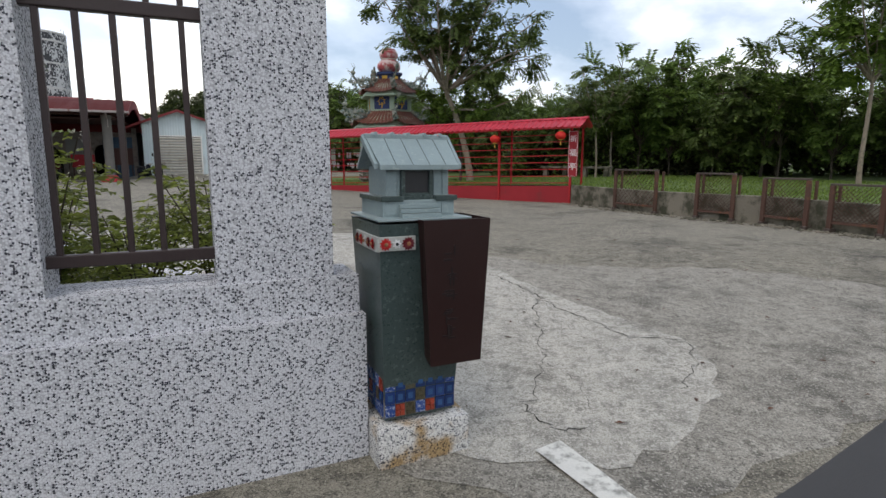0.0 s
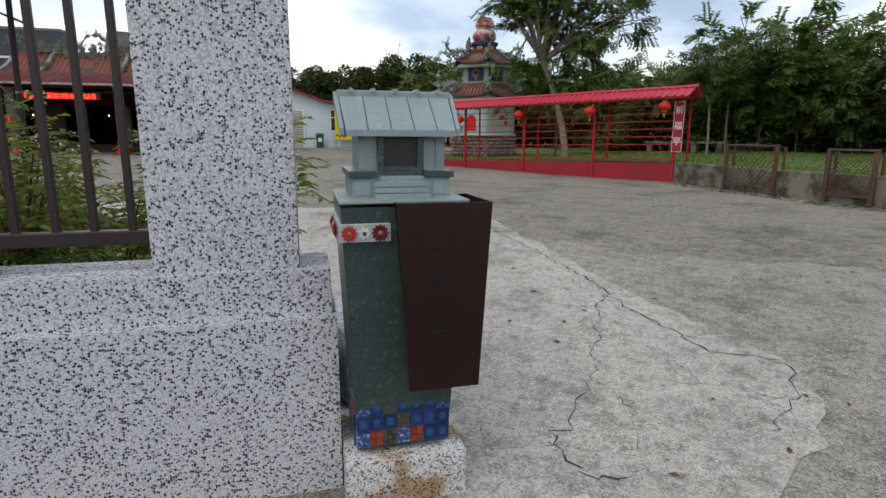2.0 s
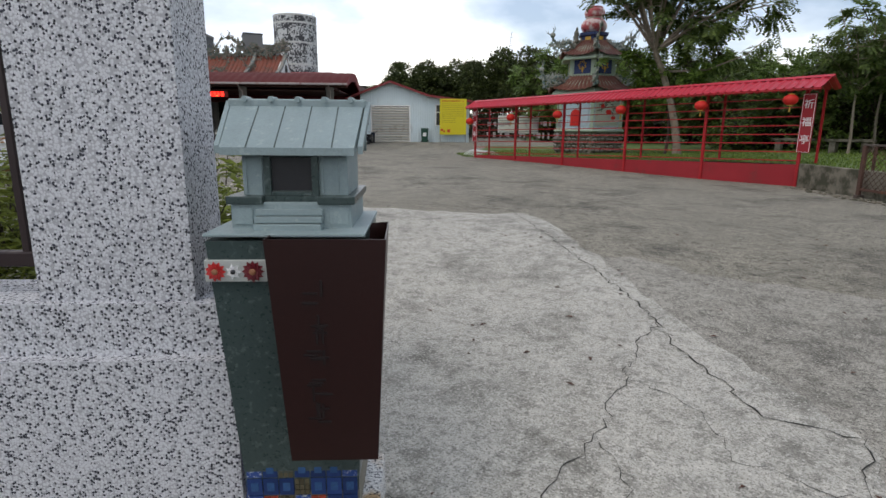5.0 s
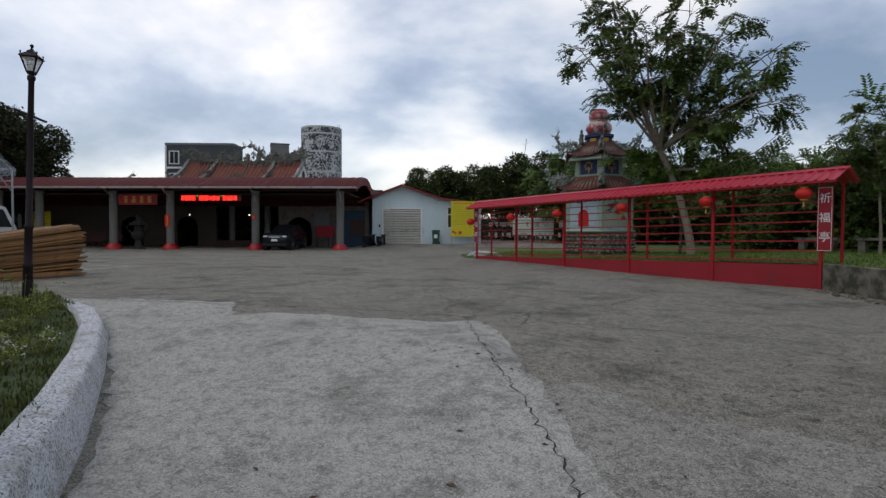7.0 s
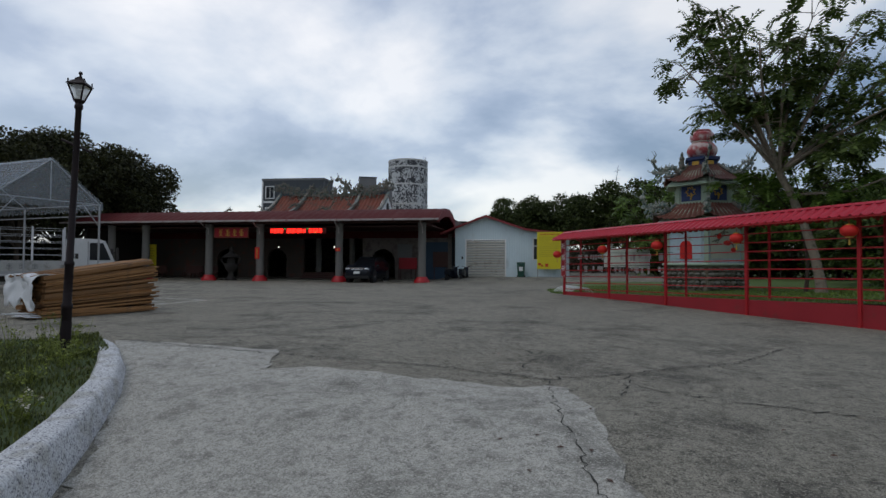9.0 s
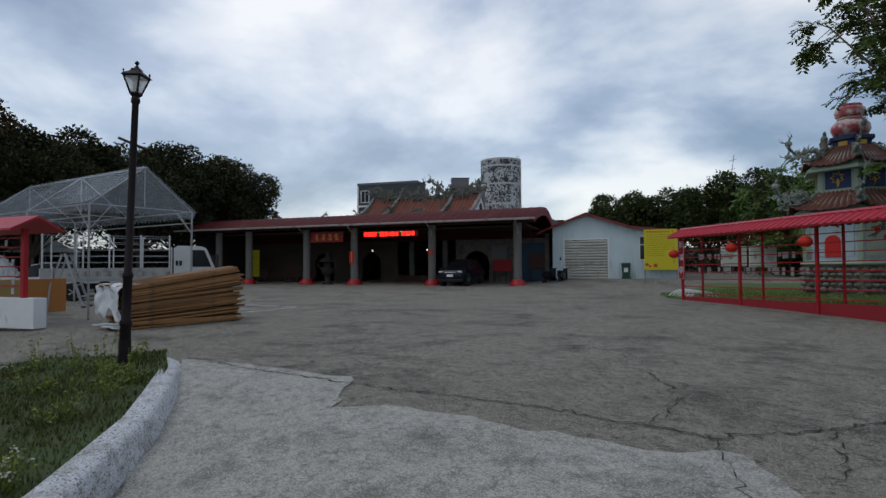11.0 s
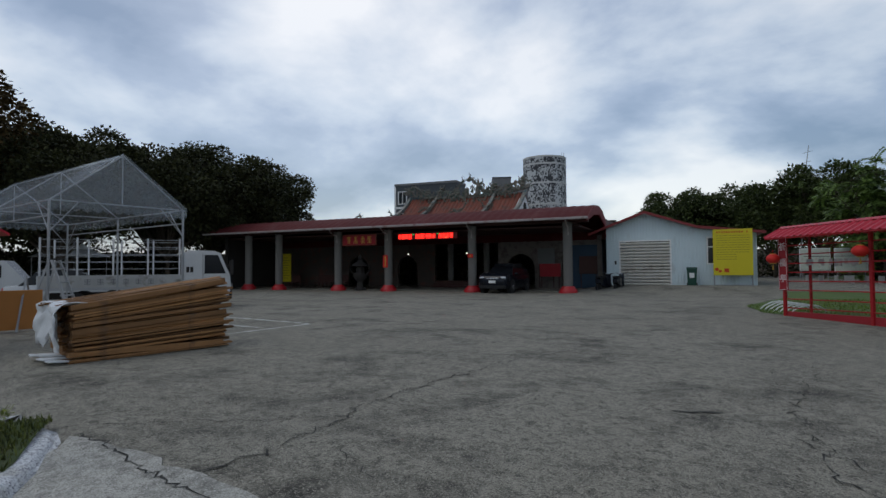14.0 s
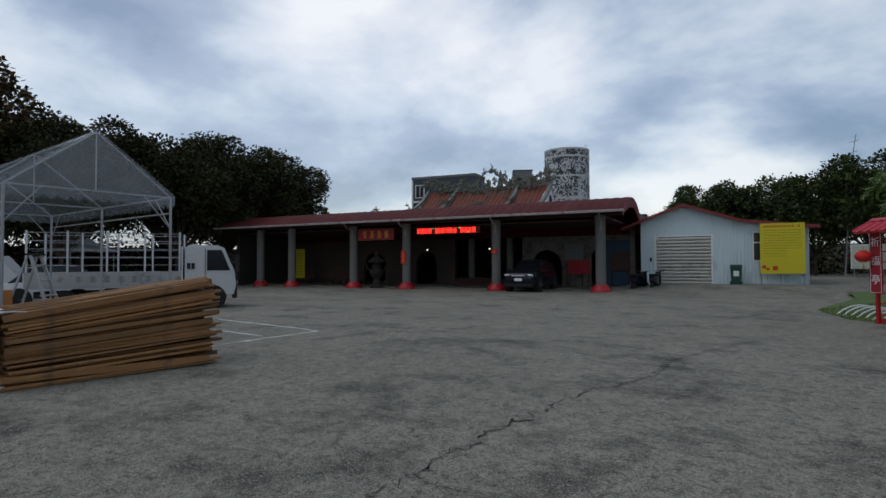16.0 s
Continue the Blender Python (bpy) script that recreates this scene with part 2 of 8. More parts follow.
def leafy(name, colour, spread=0.5, rough=0.55, through=0.25):
    """Foliage that varies leaf by leaf and lets some light through."""
    mat = bpy.data.materials.new(name)
    mat.use_nodes = True
    n, l = mat.node_tree.nodes, mat.node_tree.links
    b = n["Principled BSDF"]
    b.inputs["Roughness"].default_value = rough
    b.inputs["Specular IOR Level"].default_value = 0.25
    g = n.new("ShaderNodeNewGeometry")
    r = n.new("ShaderNodeValToRGB")
    r.color_ramp.elements[0].color = (colour[0] * (1 - spread), colour[1] * (1 - spread), colour[2] * (1 - spread), 1)
    r.color_ramp.elements[1].color = (colour[0] * (1 + spread) + 0.01, colour[1] * (1 + spread * 0.9), colour[2] * (1 + spread * 0.4), 1)
    l.new(g.outputs["Random Per Island"], r.inputs["Fac"])
    l.new(r.outputs["Color"], b.inputs["Base Color"])
    tr = n.new("ShaderNodeBsdfTranslucent")
    l.new(r.outputs["Color"], tr.inputs["Color"])
    mx = n.new("ShaderNodeMixShader")
    mx.inputs["Fac"].default_value = through
    l.new(b.outputs[0], mx.inputs[1])
    l.new(tr.outputs[0], mx.inputs[2])
    l.new(mx.outputs[0], n["Material Output"].inputs["Surface"])
    return mat


def clear_sheet(name, tint, cover, rough=0.2):
    """Thin clear plastic or glass: mostly see-through, partly milky."""
    mat = bpy.data.materials.new(name)
    mat.use_nodes = True
    n, l = mat.node_tree.nodes, mat.node_tree.links
    b = n["Principled BSDF"]
    b.inputs["Base Color"].default_value = (*tint, 1)
    b.inputs["Roughness"].default_value = rough
    t = n.new("ShaderNodeBsdfTransparent")
    mx = n.new("ShaderNodeMixShader")
    c = n.new("ShaderNodeTexCoord")
    ns = n.new("ShaderNodeTexNoise")
    ns.inputs["Scale"].default_value, ns.inputs["Detail"].default_value = 3.0, 6.0
    l.new(c.outputs["Object"], ns.inputs["Vector"])
    mr = n.new("ShaderNodeMapRange")
    mr.inputs["To Min"].default_value, mr.inputs["To Max"].default_value = cover * 0.6, min(1.0, cover * 1.4)
    l.new(ns.outputs["Fac"], mr.inputs["Value"])
    l.new(mr.outputs[0], mx.inputs["Fac"])
    l.new(t.outputs[0], mx.inputs[1])
    l.new(b.outputs[0], mx.inputs[2])
    l.new(mx.outputs[0], n["Material Output"].inputs["Surface"])
    return mat


def concrete(name, base, dark, pale, blotch=0.28, fleck=0.5, patch=1.4):
    """Weathered ground: broad tone, ragged blotches, exposed grit and pits."""
    mat = paint(name, base, 0.92, spread=0.0, bump=0)
    n, l = mat.node_tree.nodes, mat.node_tree.links
    b = n["Principled BSDF"]
    c = n.new("ShaderNodeTexCoord")

    def noisy(scale, detail, rough):
        t = n.new("ShaderNodeTexNoise")
        t.inputs["Scale"].default_value, t.inputs["Detail"].default_value, t.inputs["Roughness"].default_value = scale, detail, rough
        l.new(c.outputs["Object"], t.inputs["Vector"])
        return t.outputs["Fac"]

    def span(value, lo, hi, a, z):
        m = n.new("ShaderNodeMapRange")
        for key, v in zip(("From Min", "From Max", "To Min", "To Max"), (lo, hi, a, z)):
            m.inputs[key].default_value = v
        l.new(value, m.inputs["Value"])
        return m.outputs[0]

    def blend(kind, fac, a, z):
        m = n.new("ShaderNodeMix")
        m.data_type, m.blend_type = "RGBA", kind
        for key, v in (("Factor", fac), ("A", a), ("B", z)):
            if isinstance(v, tuple):
                m.inputs[key].default_value = (*v, 1)
            elif isinstance(v, float):
                m.inputs[key].default_value = v
            else:
                l.new(v, m.inputs[key])
        return m.outputs["Result"]

    col = blend("MIX", span(noisy(0.22, 3, 0.5), 0.35, 0.65, 0.0, 0.5), base, pale)
    col = blend("MIX", span(noisy(patch, 10, 0.72), 0.50, 0.66, 0.0, blotch * 2.2), col, dark)
    col = blend("MIX", span(noisy(patch * 2.7, 9, 0.75), 0.54, 0.70, 0.0, blotch * 1.8), col, pale)
    col = blend("MIX", span(noisy(9.0, 8, 0.75), 0.51, 0.62, 0.0, blotch * 1.6), col, dark)
    col = blend("MIX", span(noisy(13.0, 8, 0.75), 0.54, 0.66, 0.0, blotch * 1.4), col, pale)
    grit = noisy(26.0, 6, 0.8)
    col = blend("MIX", span(grit, 0.50, 0.60, 0.0, fleck * 0.8), col, dark)
    fine = noisy(95.0, 3, 0.7)
    col = blend("MIX", span(fine, 0.53, 0.60, 0.0, fleck), col, (dark[0] * 0.6, dark[1] * 0.6, dark[2] * 0.6))
    col = blend("MIX", span(noisy(60.0, 3, 0.7), 0.55, 0.62, 0.0, fleck * 0.8), col, (pale[0] * 1.25, pale[1] * 1.25, pale[2] * 1.25))
    # broom marks left across the slab
    lay = n.new("ShaderNodeMapping")
    lay.inputs["Rotation"].default_value = (0, 0, radians(35))
    lay.inputs["Scale"].default_value = (3.2, 4.6, 1.0)
    l.new(c.outputs["Object"], lay.inputs["Vector"])
    broom = n.new("ShaderNodeTexNoise")
    broom.inputs["Scale"].default_value, broom.inputs["Detail"].default_value, broom.inputs["Roughness"].default_value = 1.6, 8.0, 0.72
    l.new(lay.outputs[0], broom.inputs["Vector"])
    col = blend("MIX", span(broom.outputs["Fac"], 0.53, 0.66, 0.0, blotch * 0.6), col, dark)
    col = blend("MIX", span(broom.outputs["Fac"], 0.47, 0.34, 0.0, blotch * 0.7), col, pale)
    l.new(col, b.inputs["Base Color"])
    bp = n.new("ShaderNodeBump")
    bp.inputs["Strength"].default_value, bp.inputs["Distance"].default_value = 0.7, 0.012
    l.new(grit, bp.inputs["Height"])
    bp2 = n.new("ShaderNodeBump")
    bp2.inputs["Strength"].default_value, bp2.inputs["Distance"].default_value = 0.6, 0.004
    l.new(fine, bp2.inputs["Height"])
    l.new(bp.outputs[0], bp2.inputs["Normal"])
    l.new(bp2.outputs[0], b.inputs["Normal"])
    return mat


def peeling(name, coat, under):
    """Small pale squares of old facing, fallen away in ragged fields over a dark wall."""
    mat = paint(name, coat, 0.7, spread=0.2, coarse=1, fine=20, bump=0.1)
    n, l = mat.node_tree.nodes, mat.node_tree.links
    b = n["Principled BSDF"]
    old = b.inputs["Base Color"].links[0].from_socket
    c = n.new("ShaderNodeTexCoord")
    snap = n.new("ShaderNodeVectorMath")
    snap.operation = "SNAP"
    snap.inputs[1].default_value = (0.13, 0.13, 0.17)
    l.new(c.outputs["Object"], snap.inputs[0])
    own = n.new("ShaderNodeTexWhiteNoise")
    l.new(snap.outputs[0], own.inputs["Vector"])
    field = n.new("ShaderNodeTexNoise")
    field.inputs["Scale"].default_value, field.inputs["Detail"].default_value = 0.8, 5.0
    l.new(snap.outputs[0], field.inputs["Vector"])
    add = n.new("ShaderNodeMath")
    add.operation = "MULTIPLY_ADD"
    add.inputs[1].default_value = 0.34
    l.new(own.outputs["Value"], add.inputs[0])
    l.new(field.outputs["Fac"], add.inputs[2])
    cut = n.new("ShaderNodeMapRange")
    cut.inputs["From Min"].default_value, cut.inputs["From Max"].default_value = 0.64, 0.68
    l.new(add.outputs[0], cut.inputs["Value"])
    mix = n.new("ShaderNodeMix")
    mix.data_type = "RGBA"
    l.new(cut.outputs[0], mix.inputs["Factor"])
    l.new(old, mix.inputs["A"])
    mix.inputs["B"].default_value = (*under, 1)
    l.new(mix.outputs["Result"], b.inputs["Base Color"])
    return mat


M_COURT = concrete("court_concrete", (0.250, 0.232, 0.186), (0.050, 0.046, 0.037), (0.34, 0.318, 0.262), 0.50, 0.9, 0.9)
M_APRON = concrete("apron_concrete", (0.435, 0.418, 0.372), (0.145, 0.14, 0.12), (0.54, 0.523, 0.475), 0.42, 0.75, 1.5)
M_RAMP = concrete("ramp_concrete", (0.295, 0.278, 0.24), (0.08, 0.075, 0.064), (0.40, 0.382, 0.335), 0.42, 0.85, 1.3)
M_ASPHALT = paint("asphalt", (0.055, 0.056, 0.058), 0.9, spread=0.4, coarse=1.0, fine=140, bump=0.8)
M_ROADPAINT = paint("road_paint", (0.62, 0.62, 0.58), 0.7, spread=0.3, coarse=6, fine=90, bump=0.3, dirt=(0.25, 0.25, 0.23), dirt_at=0.56, dirt_scale=9)
M_CRACK = paint("crack_dark", (0.035, 0.034, 0.03), 0.95, spread=0.4, bump=0.2)
M_SOIL = paint("lawn_soil", (0.05, 0.075, 0.025), 0.95, spread=0.6, coarse=1.2, fine=30, bump=0.8, dirt=(0.09, 0.075, 0.04), dirt_at=0.6)
M_LAWN = paint("lawn_turf", (0.085, 0.135, 0.035), 0.95, spread=0.5, coarse=0.7, fine=30, bump=0.8, dirt=(0.10, 0.10, 0.045), dirt_at=0.6)
M_WASH = pebble_wash("washed_pebble", (0.62, 0.63, 0.66), (0.010, 0.011, 0.016), 104, 0.735)
M_WASH_STAINED = pebble_wash("washed_pebble_stained", (0.68, 0.68, 0.66), (0.022, 0.024, 0.030), 118, 0.74, (0.62, 0.42, 0.22))
M_CURB = pebble_wash("curb_pebble", (0.66, 0.67, 0.68), (0.09, 0.09, 0.10), 75, 0.78, (0.75, 0.73, 0.68))
M_BARS = paint("brown_steel", (0.035, 0.022, 0.022), 0.45, spread=0.3, coarse=5, fine=60, bump=0.1)
M_JADE = paint("grey_green_stone", (0.24, 0.31, 0.32), 0.5, spread=0.3, coarse=7, fine=110, bump=0.2, dirt=(0.34, 0.40, 0.40), dirt_at=0.64, dirt_scale=30)
M_JADE_DARK = paint("dark_green_stone", (0.045, 0.068, 0.066), 0.3, spread=0.35, coarse=5, fine=70, bump=0.12, dirt=(0.12, 0.155, 0.15), dirt_at=0.62, dirt_scale=40)
M_NICHE = paint("smoked_niche", (0.025, 0.025, 0.028), 0.35, spread=0.4, bump=0.1)
M_BOX = paint("oxblood_metal", (0.024, 0.008, 0.007), 0.38, spread=0.3, coarse=4, fine=60, bump=0.06)
M_BOXMARK = paint("worn_marking", (0.012, 0.006, 0.006), 0.6, spread=0.3, bump=0.1)
M_TILE_BLUE = paint("cobalt_tile", (0.016, 0.042, 0.15), 0.22, spread=0.4, coarse=30, fine=120, bump=0.08, each=0.6)
M_TILE_RED = paint("brick_red_tile", (0.30, 0.05, 0.03), 0.25, spread=0.3, coarse=30, fine=120, bump=0.08, each=0.4)
M_TILE_PALE = paint("painted_tile", (0.03, 0.07, 0.24), 0.22, spread=0.3, coarse=30, fine=120, bump=0.08, dirt=(0.55, 0.60, 0.64), dirt_at=0.57, dirt_scale=60)
M_GROUT = paint("grout", (0.20, 0.19, 0.16), 0.9, spread=0.3, coarse=20, fine=120, bump=0.3)
M_PLAQUE = paint("pale_plaque", (0.42, 0.44, 0.42), 0.4, spread=0.25, coarse=12, fine=90, bump=0.1)
M_PETAL_RED = paint("red_petal", (0.55, 0.03, 0.03), 0.5, spread=0.3, coarse=40, fine=150, bump=0.1)
M_PETAL_DARK = paint("maroon_petal", (0.16, 0.012, 0.02), 0.5, spread=0.3, coarse=40, fine=150, bump=0.1)
M_PETAL_WHITE = paint("white_petal", (0.75, 0.75, 0.75), 0.5, spread=0.15, coarse=40, fine=150, bump=0.1)
M_PETAL_HEART = paint("flower_heart", (0.28, 0.12, 0.06), 0.6, spread=0.3, bump=0.2)
M_RED = paint("red_enamel", (0.38, 0.014, 0.02), 0.42, spread=0.3, coarse=1.5, fine=45, bump=0.08, dirt=(0.30, 0.02, 0.025), dirt_at=0.62, dirt_scale=2)
M_REDWALL = paint("red_painted_concrete", (0.31, 0.018, 0.026), 0.75, spread=0.4, coarse=1.2, fine=40, bump=0.3, dirt=(0.20, 0.03, 0.03), dirt_at=0.62, dirt_scale=1.6)
M_REDROOF = paint("red_sheet_roof", (0.44, 0.018, 0.035), 0.38, spread=0.25, coarse=1.2, fine=50, bump=0.05, dirt=(0.36, 0.03, 0.04), dirt_at=0.64)
M_CANOPY = paint("maroon_sheet_roof", (0.085, 0.012, 0.012), 0.75, spec=0.15, spread=0.35, coarse=0.6, fine=30, bump=0.1, dirt=(0.11, 0.03, 0.03), dirt_at=0.6, dirt_scale=0.9)
M_GUTTER = paint("pale_gutter", (0.32, 0.29, 0.28), 0.5, spread=0.3, bump=0.1, dirt=(0.16, 0.07, 0.06), dirt_at=0.58)
M_WHITE = paint("white_paint", (0.75, 0.76, 0.76), 0.6, spread=0.2, coarse=2, fine=40, bump=0.1, dirt=(0.45, 0.45, 0.42), dirt_at=0.66)
M_LANTERN = paint("red_lantern_cloth", (0.58, 0.02, 0.015), 0.6, spread=0.25, coarse=6, fine=80, bump=0.1)
M_GOLD = paint("gold_trim", (0.55, 0.33, 0.06), 0.45, 0.4, spread=0.3, coarse=10, fine=60, bump=0.1)
M_PILLAR = paint("grey_granite_column", (0.17, 0.166, 0.158), 0.75, spec=0.2, spread=0.35, coarse=3, fine=60, bump=0.2, dirt=(0.16, 0.15, 0.14), dirt_at=0.6)
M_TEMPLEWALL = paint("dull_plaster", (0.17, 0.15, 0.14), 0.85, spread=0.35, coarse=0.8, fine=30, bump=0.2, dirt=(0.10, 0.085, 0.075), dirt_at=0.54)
# the same plaster with the deep porch's shade put into its colour
M_SHADEDWALL = paint("shaded_plaster", (0.075, 0.06, 0.052), 0.9, spread=0.4, coarse=0.8, fine=30, bump=0.2, dirt=(0.12, 0.05, 0.04), dirt_at=0.6)
M_TILE_BROWN = paint("olive_brown_tile", (0.075, 0.065, 0.04), 0.35, spread=0.4, coarse=30, fine=120, bump=0.1, each=0.8)
M_TILE_LIGHT = paint("light_blue_glaze", (0.03, 0.09, 0.22), 0.2, spread=0.4, coarse=30, fine=120, bump=0.05)
M_DARKWOOD = paint("dark_lacquer", (0.06, 0.022, 0.018), 0.6, spread=0.4, coarse=2, fine=30, bump=0.15)
# near black for dark fittings, and for the hall's shade painted on its walls
M_DARK = paint("dark_parts_and_hall_shade", (0.03, 0.027, 0.025), 0.9, spread=0.4, bump=0.1)
M_SHED = paint("pale_blue_steel", (0.56, 0.66, 0.70), 0.5, spread=0.2, coarse=1.0, fine=40, bump=0.05, dirt=(0.42, 0.47, 0.48), dirt_at=0.62, dirt_scale=1.2, streak=0.3)
M_SHUTTER = paint("shutter_steel", (0.60, 0.59, 0.55), 0.5, 0.1, spread=0.35, coarse=0.8, fine=30, bump=0.08, dirt=(0.34, 0.3, 0.25), dirt_at=0.6, dirt_scale=1.6)
M_TRIMRED = paint("dark_red_trim", (0.19, 0.022, 0.025), 0.5, spread=0.3, coarse=2, fine=40, bump=0.08)
M_YELLOW = paint("yellow_banner", (0.62, 0.52, 0.02), 0.6, spread=0.12, coarse=1.5, fine=20, bump=0.1)
M_INK_RED = paint("red_ink", (0.50, 0.05, 0.01), 0.6, spread=0.2, bump=0)
M_INK = paint("olive_ink", (0.33, 0.27, 0.02), 0.6, spread=0.2, bump=0)
M_GREENBIN = paint("green_plastic", (0.01, 0.06, 0.04), 0.5, spread=0.25, bump=0.05)
M_TERRACOTTA = paint("orange_roof_tile", (0.20, 0.058, 0.036), 0.7, spread=0.5, coarse=1.2, fine=25, bump=0.3, dirt=(0.10, 0.055, 0.04), dirt_at=0.56, dirt_scale=2.4)
M_BROWNTILE = paint("brown_glazed_tile", (0.15, 0.055, 0.04), 0.5, spread=0.5, coarse=2, fine=30, bump=0.2, dirt=(0.3, 0.24, 0.18), dirt_at=0.64, dirt_scale=4)
M_ORNAMENT = paint("mosaic_ornament", (0.17, 0.145, 0.12), 0.6, spread=0.8, coarse=4, fine=18, bump=0.6, dirt=(0.05, 0.10, 0.08), dirt_at=0.52, dirt_scale=7)
M_PAGDRAGON = paint("pale_mosaic_dragon", (0.34, 0.35, 0.31), 0.6, spread=0.8, coarse=4, fine=18, bump=0.5, dirt=(0.10, 0.17, 0.16), dirt_at=0.52, dirt_scale=6)
M_RIDGE = paint("mosaic_ridge", (0.24, 0.21, 0.175), 0.6, spread=0.8, coarse=3, fine=14, bump=0.5, dirt=(0.06, 0.12, 0.13), dirt_at=0.52, dirt_scale=4)
M_TANK = peeling("peeling_white_tank", (0.50, 0.52, 0.53), (0.045, 0.048, 0.055))
M_TANKBAND = paint("tank_band", (0.55, 0.56, 0.55), 0.6, spread=0.25, dirt=(0.2, 0.2, 0.2), dirt_at=0.62)
M_SLATE = paint("dark_cladding", (0.05, 0.06, 0.07), 0.6, spread=0.3, coarse=0.4, fine=12, bump=0.05)
M_GREYBLOCK = paint("grey_render", (0.16, 0.165, 0.17), 0.8, spread=0.3, coarse=0.6, fine=12, bump=0.1)
M_PLANK = paint("raw_timber", (0.27, 0.135, 0.052), 0.75, spread=0.7, coarse=2.5, fine=45, bump=0.25, each=1.1, dirt=(0.13, 0.08, 0.05), dirt_at=0.62, dirt_scale=3)
M_CLOTH = paint("white_tarpaulin", (0.62, 0.64, 0.66), 0.6, spread=0.25, coarse=3, fine=30, bump=0.3)
M_TENT = clear_sheet("clear_plastic", (0.52, 0.58, 0.64), 0.24, 0.16)
M_STEEL = paint("galvanised_tube", (0.33, 0.34, 0.35), 0.5, 0.6, spread=0.25, coarse=4, fine=50, bump=0.08)
M_LAMP = paint("dark_bronze_post", (0.016, 0.010, 0.011), 0.55, spread=0.3, coarse=4, fine=60, bump=0.08, spec=0.2)
M_LAMPGLASS = clear_sheet("lamp_glass", (0.75, 0.75, 0.72), 0.5, 0.2)
M_CARBLACK = paint("black_car_paint", (0.008, 0.010, 0.016), 0.22, spread=0.15, bump=0, spec=0.35)
M_CARGLASS = paint("dark_car_glass", (0.012, 0.014, 0.018), 0.14, spread=0.1, bump=0, spec=0.3)
M_RAILPALE = paint("dull_white_board", (0.34, 0.34, 0.33), 0.6, spread=0.3, coarse=2, fine=40, bump=0.1, dirt=(0.18, 0.17, 0.15), dirt_at=0.58)
M_TYRE = paint("tyre_rubber", (0.015, 0.015, 0.016), 0.85, spread=0.3, bump=0.2)
M_CHROME = paint("bright_metal", (0.6, 0.6, 0.62), 0.25, 0.9, spread=0.1, bump=0)
M_HEADLIGHT = paint("headlamp_lens", (0.55, 0.57, 0.6), 0.12, spread=0.2, bump=0)
M_CARWHITE = paint("white_car_paint", (0.50, 0.51, 0.52), 0.25, spread=0.12, bump=0, spec=0.6)
M_TRUNK = paint("pale_bark", (0.24, 0.20, 0.155), 0.9, spread=0.5, coarse=4, fine=30, bump=0.6, dirt=(0.12, 0.11, 0.085), dirt_at=0.58, dirt_scale=6)
M_BARK = paint("dark_bark", (0.075, 0.06, 0.045), 0.95, spread=0.5, coarse=4, fine=30, bump=0.6)
M_LEAF = leafy("tree_leaf", (0.085, 0.135, 0.042))
M_LEAF_BRIGHT = leafy("young_leaf", (0.12, 0.205, 0.045))
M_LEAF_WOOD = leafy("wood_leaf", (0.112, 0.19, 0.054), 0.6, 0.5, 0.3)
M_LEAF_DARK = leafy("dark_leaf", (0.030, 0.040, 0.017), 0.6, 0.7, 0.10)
M_LEAF_MID = leafy("deep_green_leaf", (0.046, 0.072, 0.024), 0.6, 0.6, 0.15)
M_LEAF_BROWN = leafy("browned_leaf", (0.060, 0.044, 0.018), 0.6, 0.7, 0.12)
M_LEAF_RUST = leafy("rusty_leaf", (0.13, 0.06, 0.02))
M_LEAF_SHRUB = leafy("shrub_leaf", (0.20, 0.25, 0.065), 0.55, 0.5, 0.35)
M_GRASS = leafy("grass_blade", (0.125, 0.20, 0.045), 0.4)
M_GRASS_BED = leafy("bed_grass", (0.085, 0.11, 0.035), 0.65)
M_BLOSSOM = leafy("white_blossom", (0.6, 0.58, 0.52), 0.2)
M_STONE = paint("river_stone", (0.20, 0.19, 0.17), 0.85, spread=0.4, coarse=5, fine=40, bump=0.3, each=0.5)
M_RETAIN = paint("mossy_concrete", (0.19, 0.17, 0.135), 0.9, spread=0.4, coarse=1.2, fine=35, bump=0.4, dirt=(0.055, 0.055, 0.035), dirt_at=0.50, dirt_scale=2.2)
M_RUST = paint("rusty_frame", (0.085, 0.042, 0.03), 0.75, spread=0.5, coarse=4, fine=40, bump=0.3, dirt=(0.16, 0.07, 0.035), dirt_at=0.6)
M_RAILGREY = paint("worn_grey_rail", (0.09, 0.07, 0.06), 0.6, 0.3, spread=0.3, bump=0.1)
M_BLUEPANEL = paint("navy_panel", (0.022, 0.04, 0.12), 0.6, spread=0.4, coarse=4, fine=30, bump=0.15)
M_PALEGREEN = paint("pale_green_render", (0.33, 0.42, 0.33), 0.7, spread=0.3, coarse=3, fine=40, bump=0.15)
M_PALEBLUE = paint("pale_blue_render", (0.42, 0.52, 0.58), 0.7, spread=0.3, coarse=3, fine=40, bump=0.1, dirt=(0.3, 0.34, 0.3), dirt_at=0.6)
M_MURAL = paint("mural_ground", (0.42, 0.45, 0.38), 0.7, spread=0.3, coarse=3, fine=40, bump=0.1)
M_GOURD = paint("faded_pink_gourd", (0.42, 0.075, 0.085), 0.6, spread=0.3, coarse=3, fine=30, bump=0.15, dirt=(0.62, 0.52, 0.50), dirt_at=0.52, dirt_scale=2.6)
M_GOURDBAND = paint("cream_band", (0.6, 0.52, 0.46), 0.6, spread=0.3, coarse=4, bump=0.1)
M_LED = glow("led_red", (1.0, 0.03, 0.02), 2.6)
M_LEDDARK = paint("led_face", (0.20, 0.012, 0.01), 0.5, spread=0.2, bump=0)
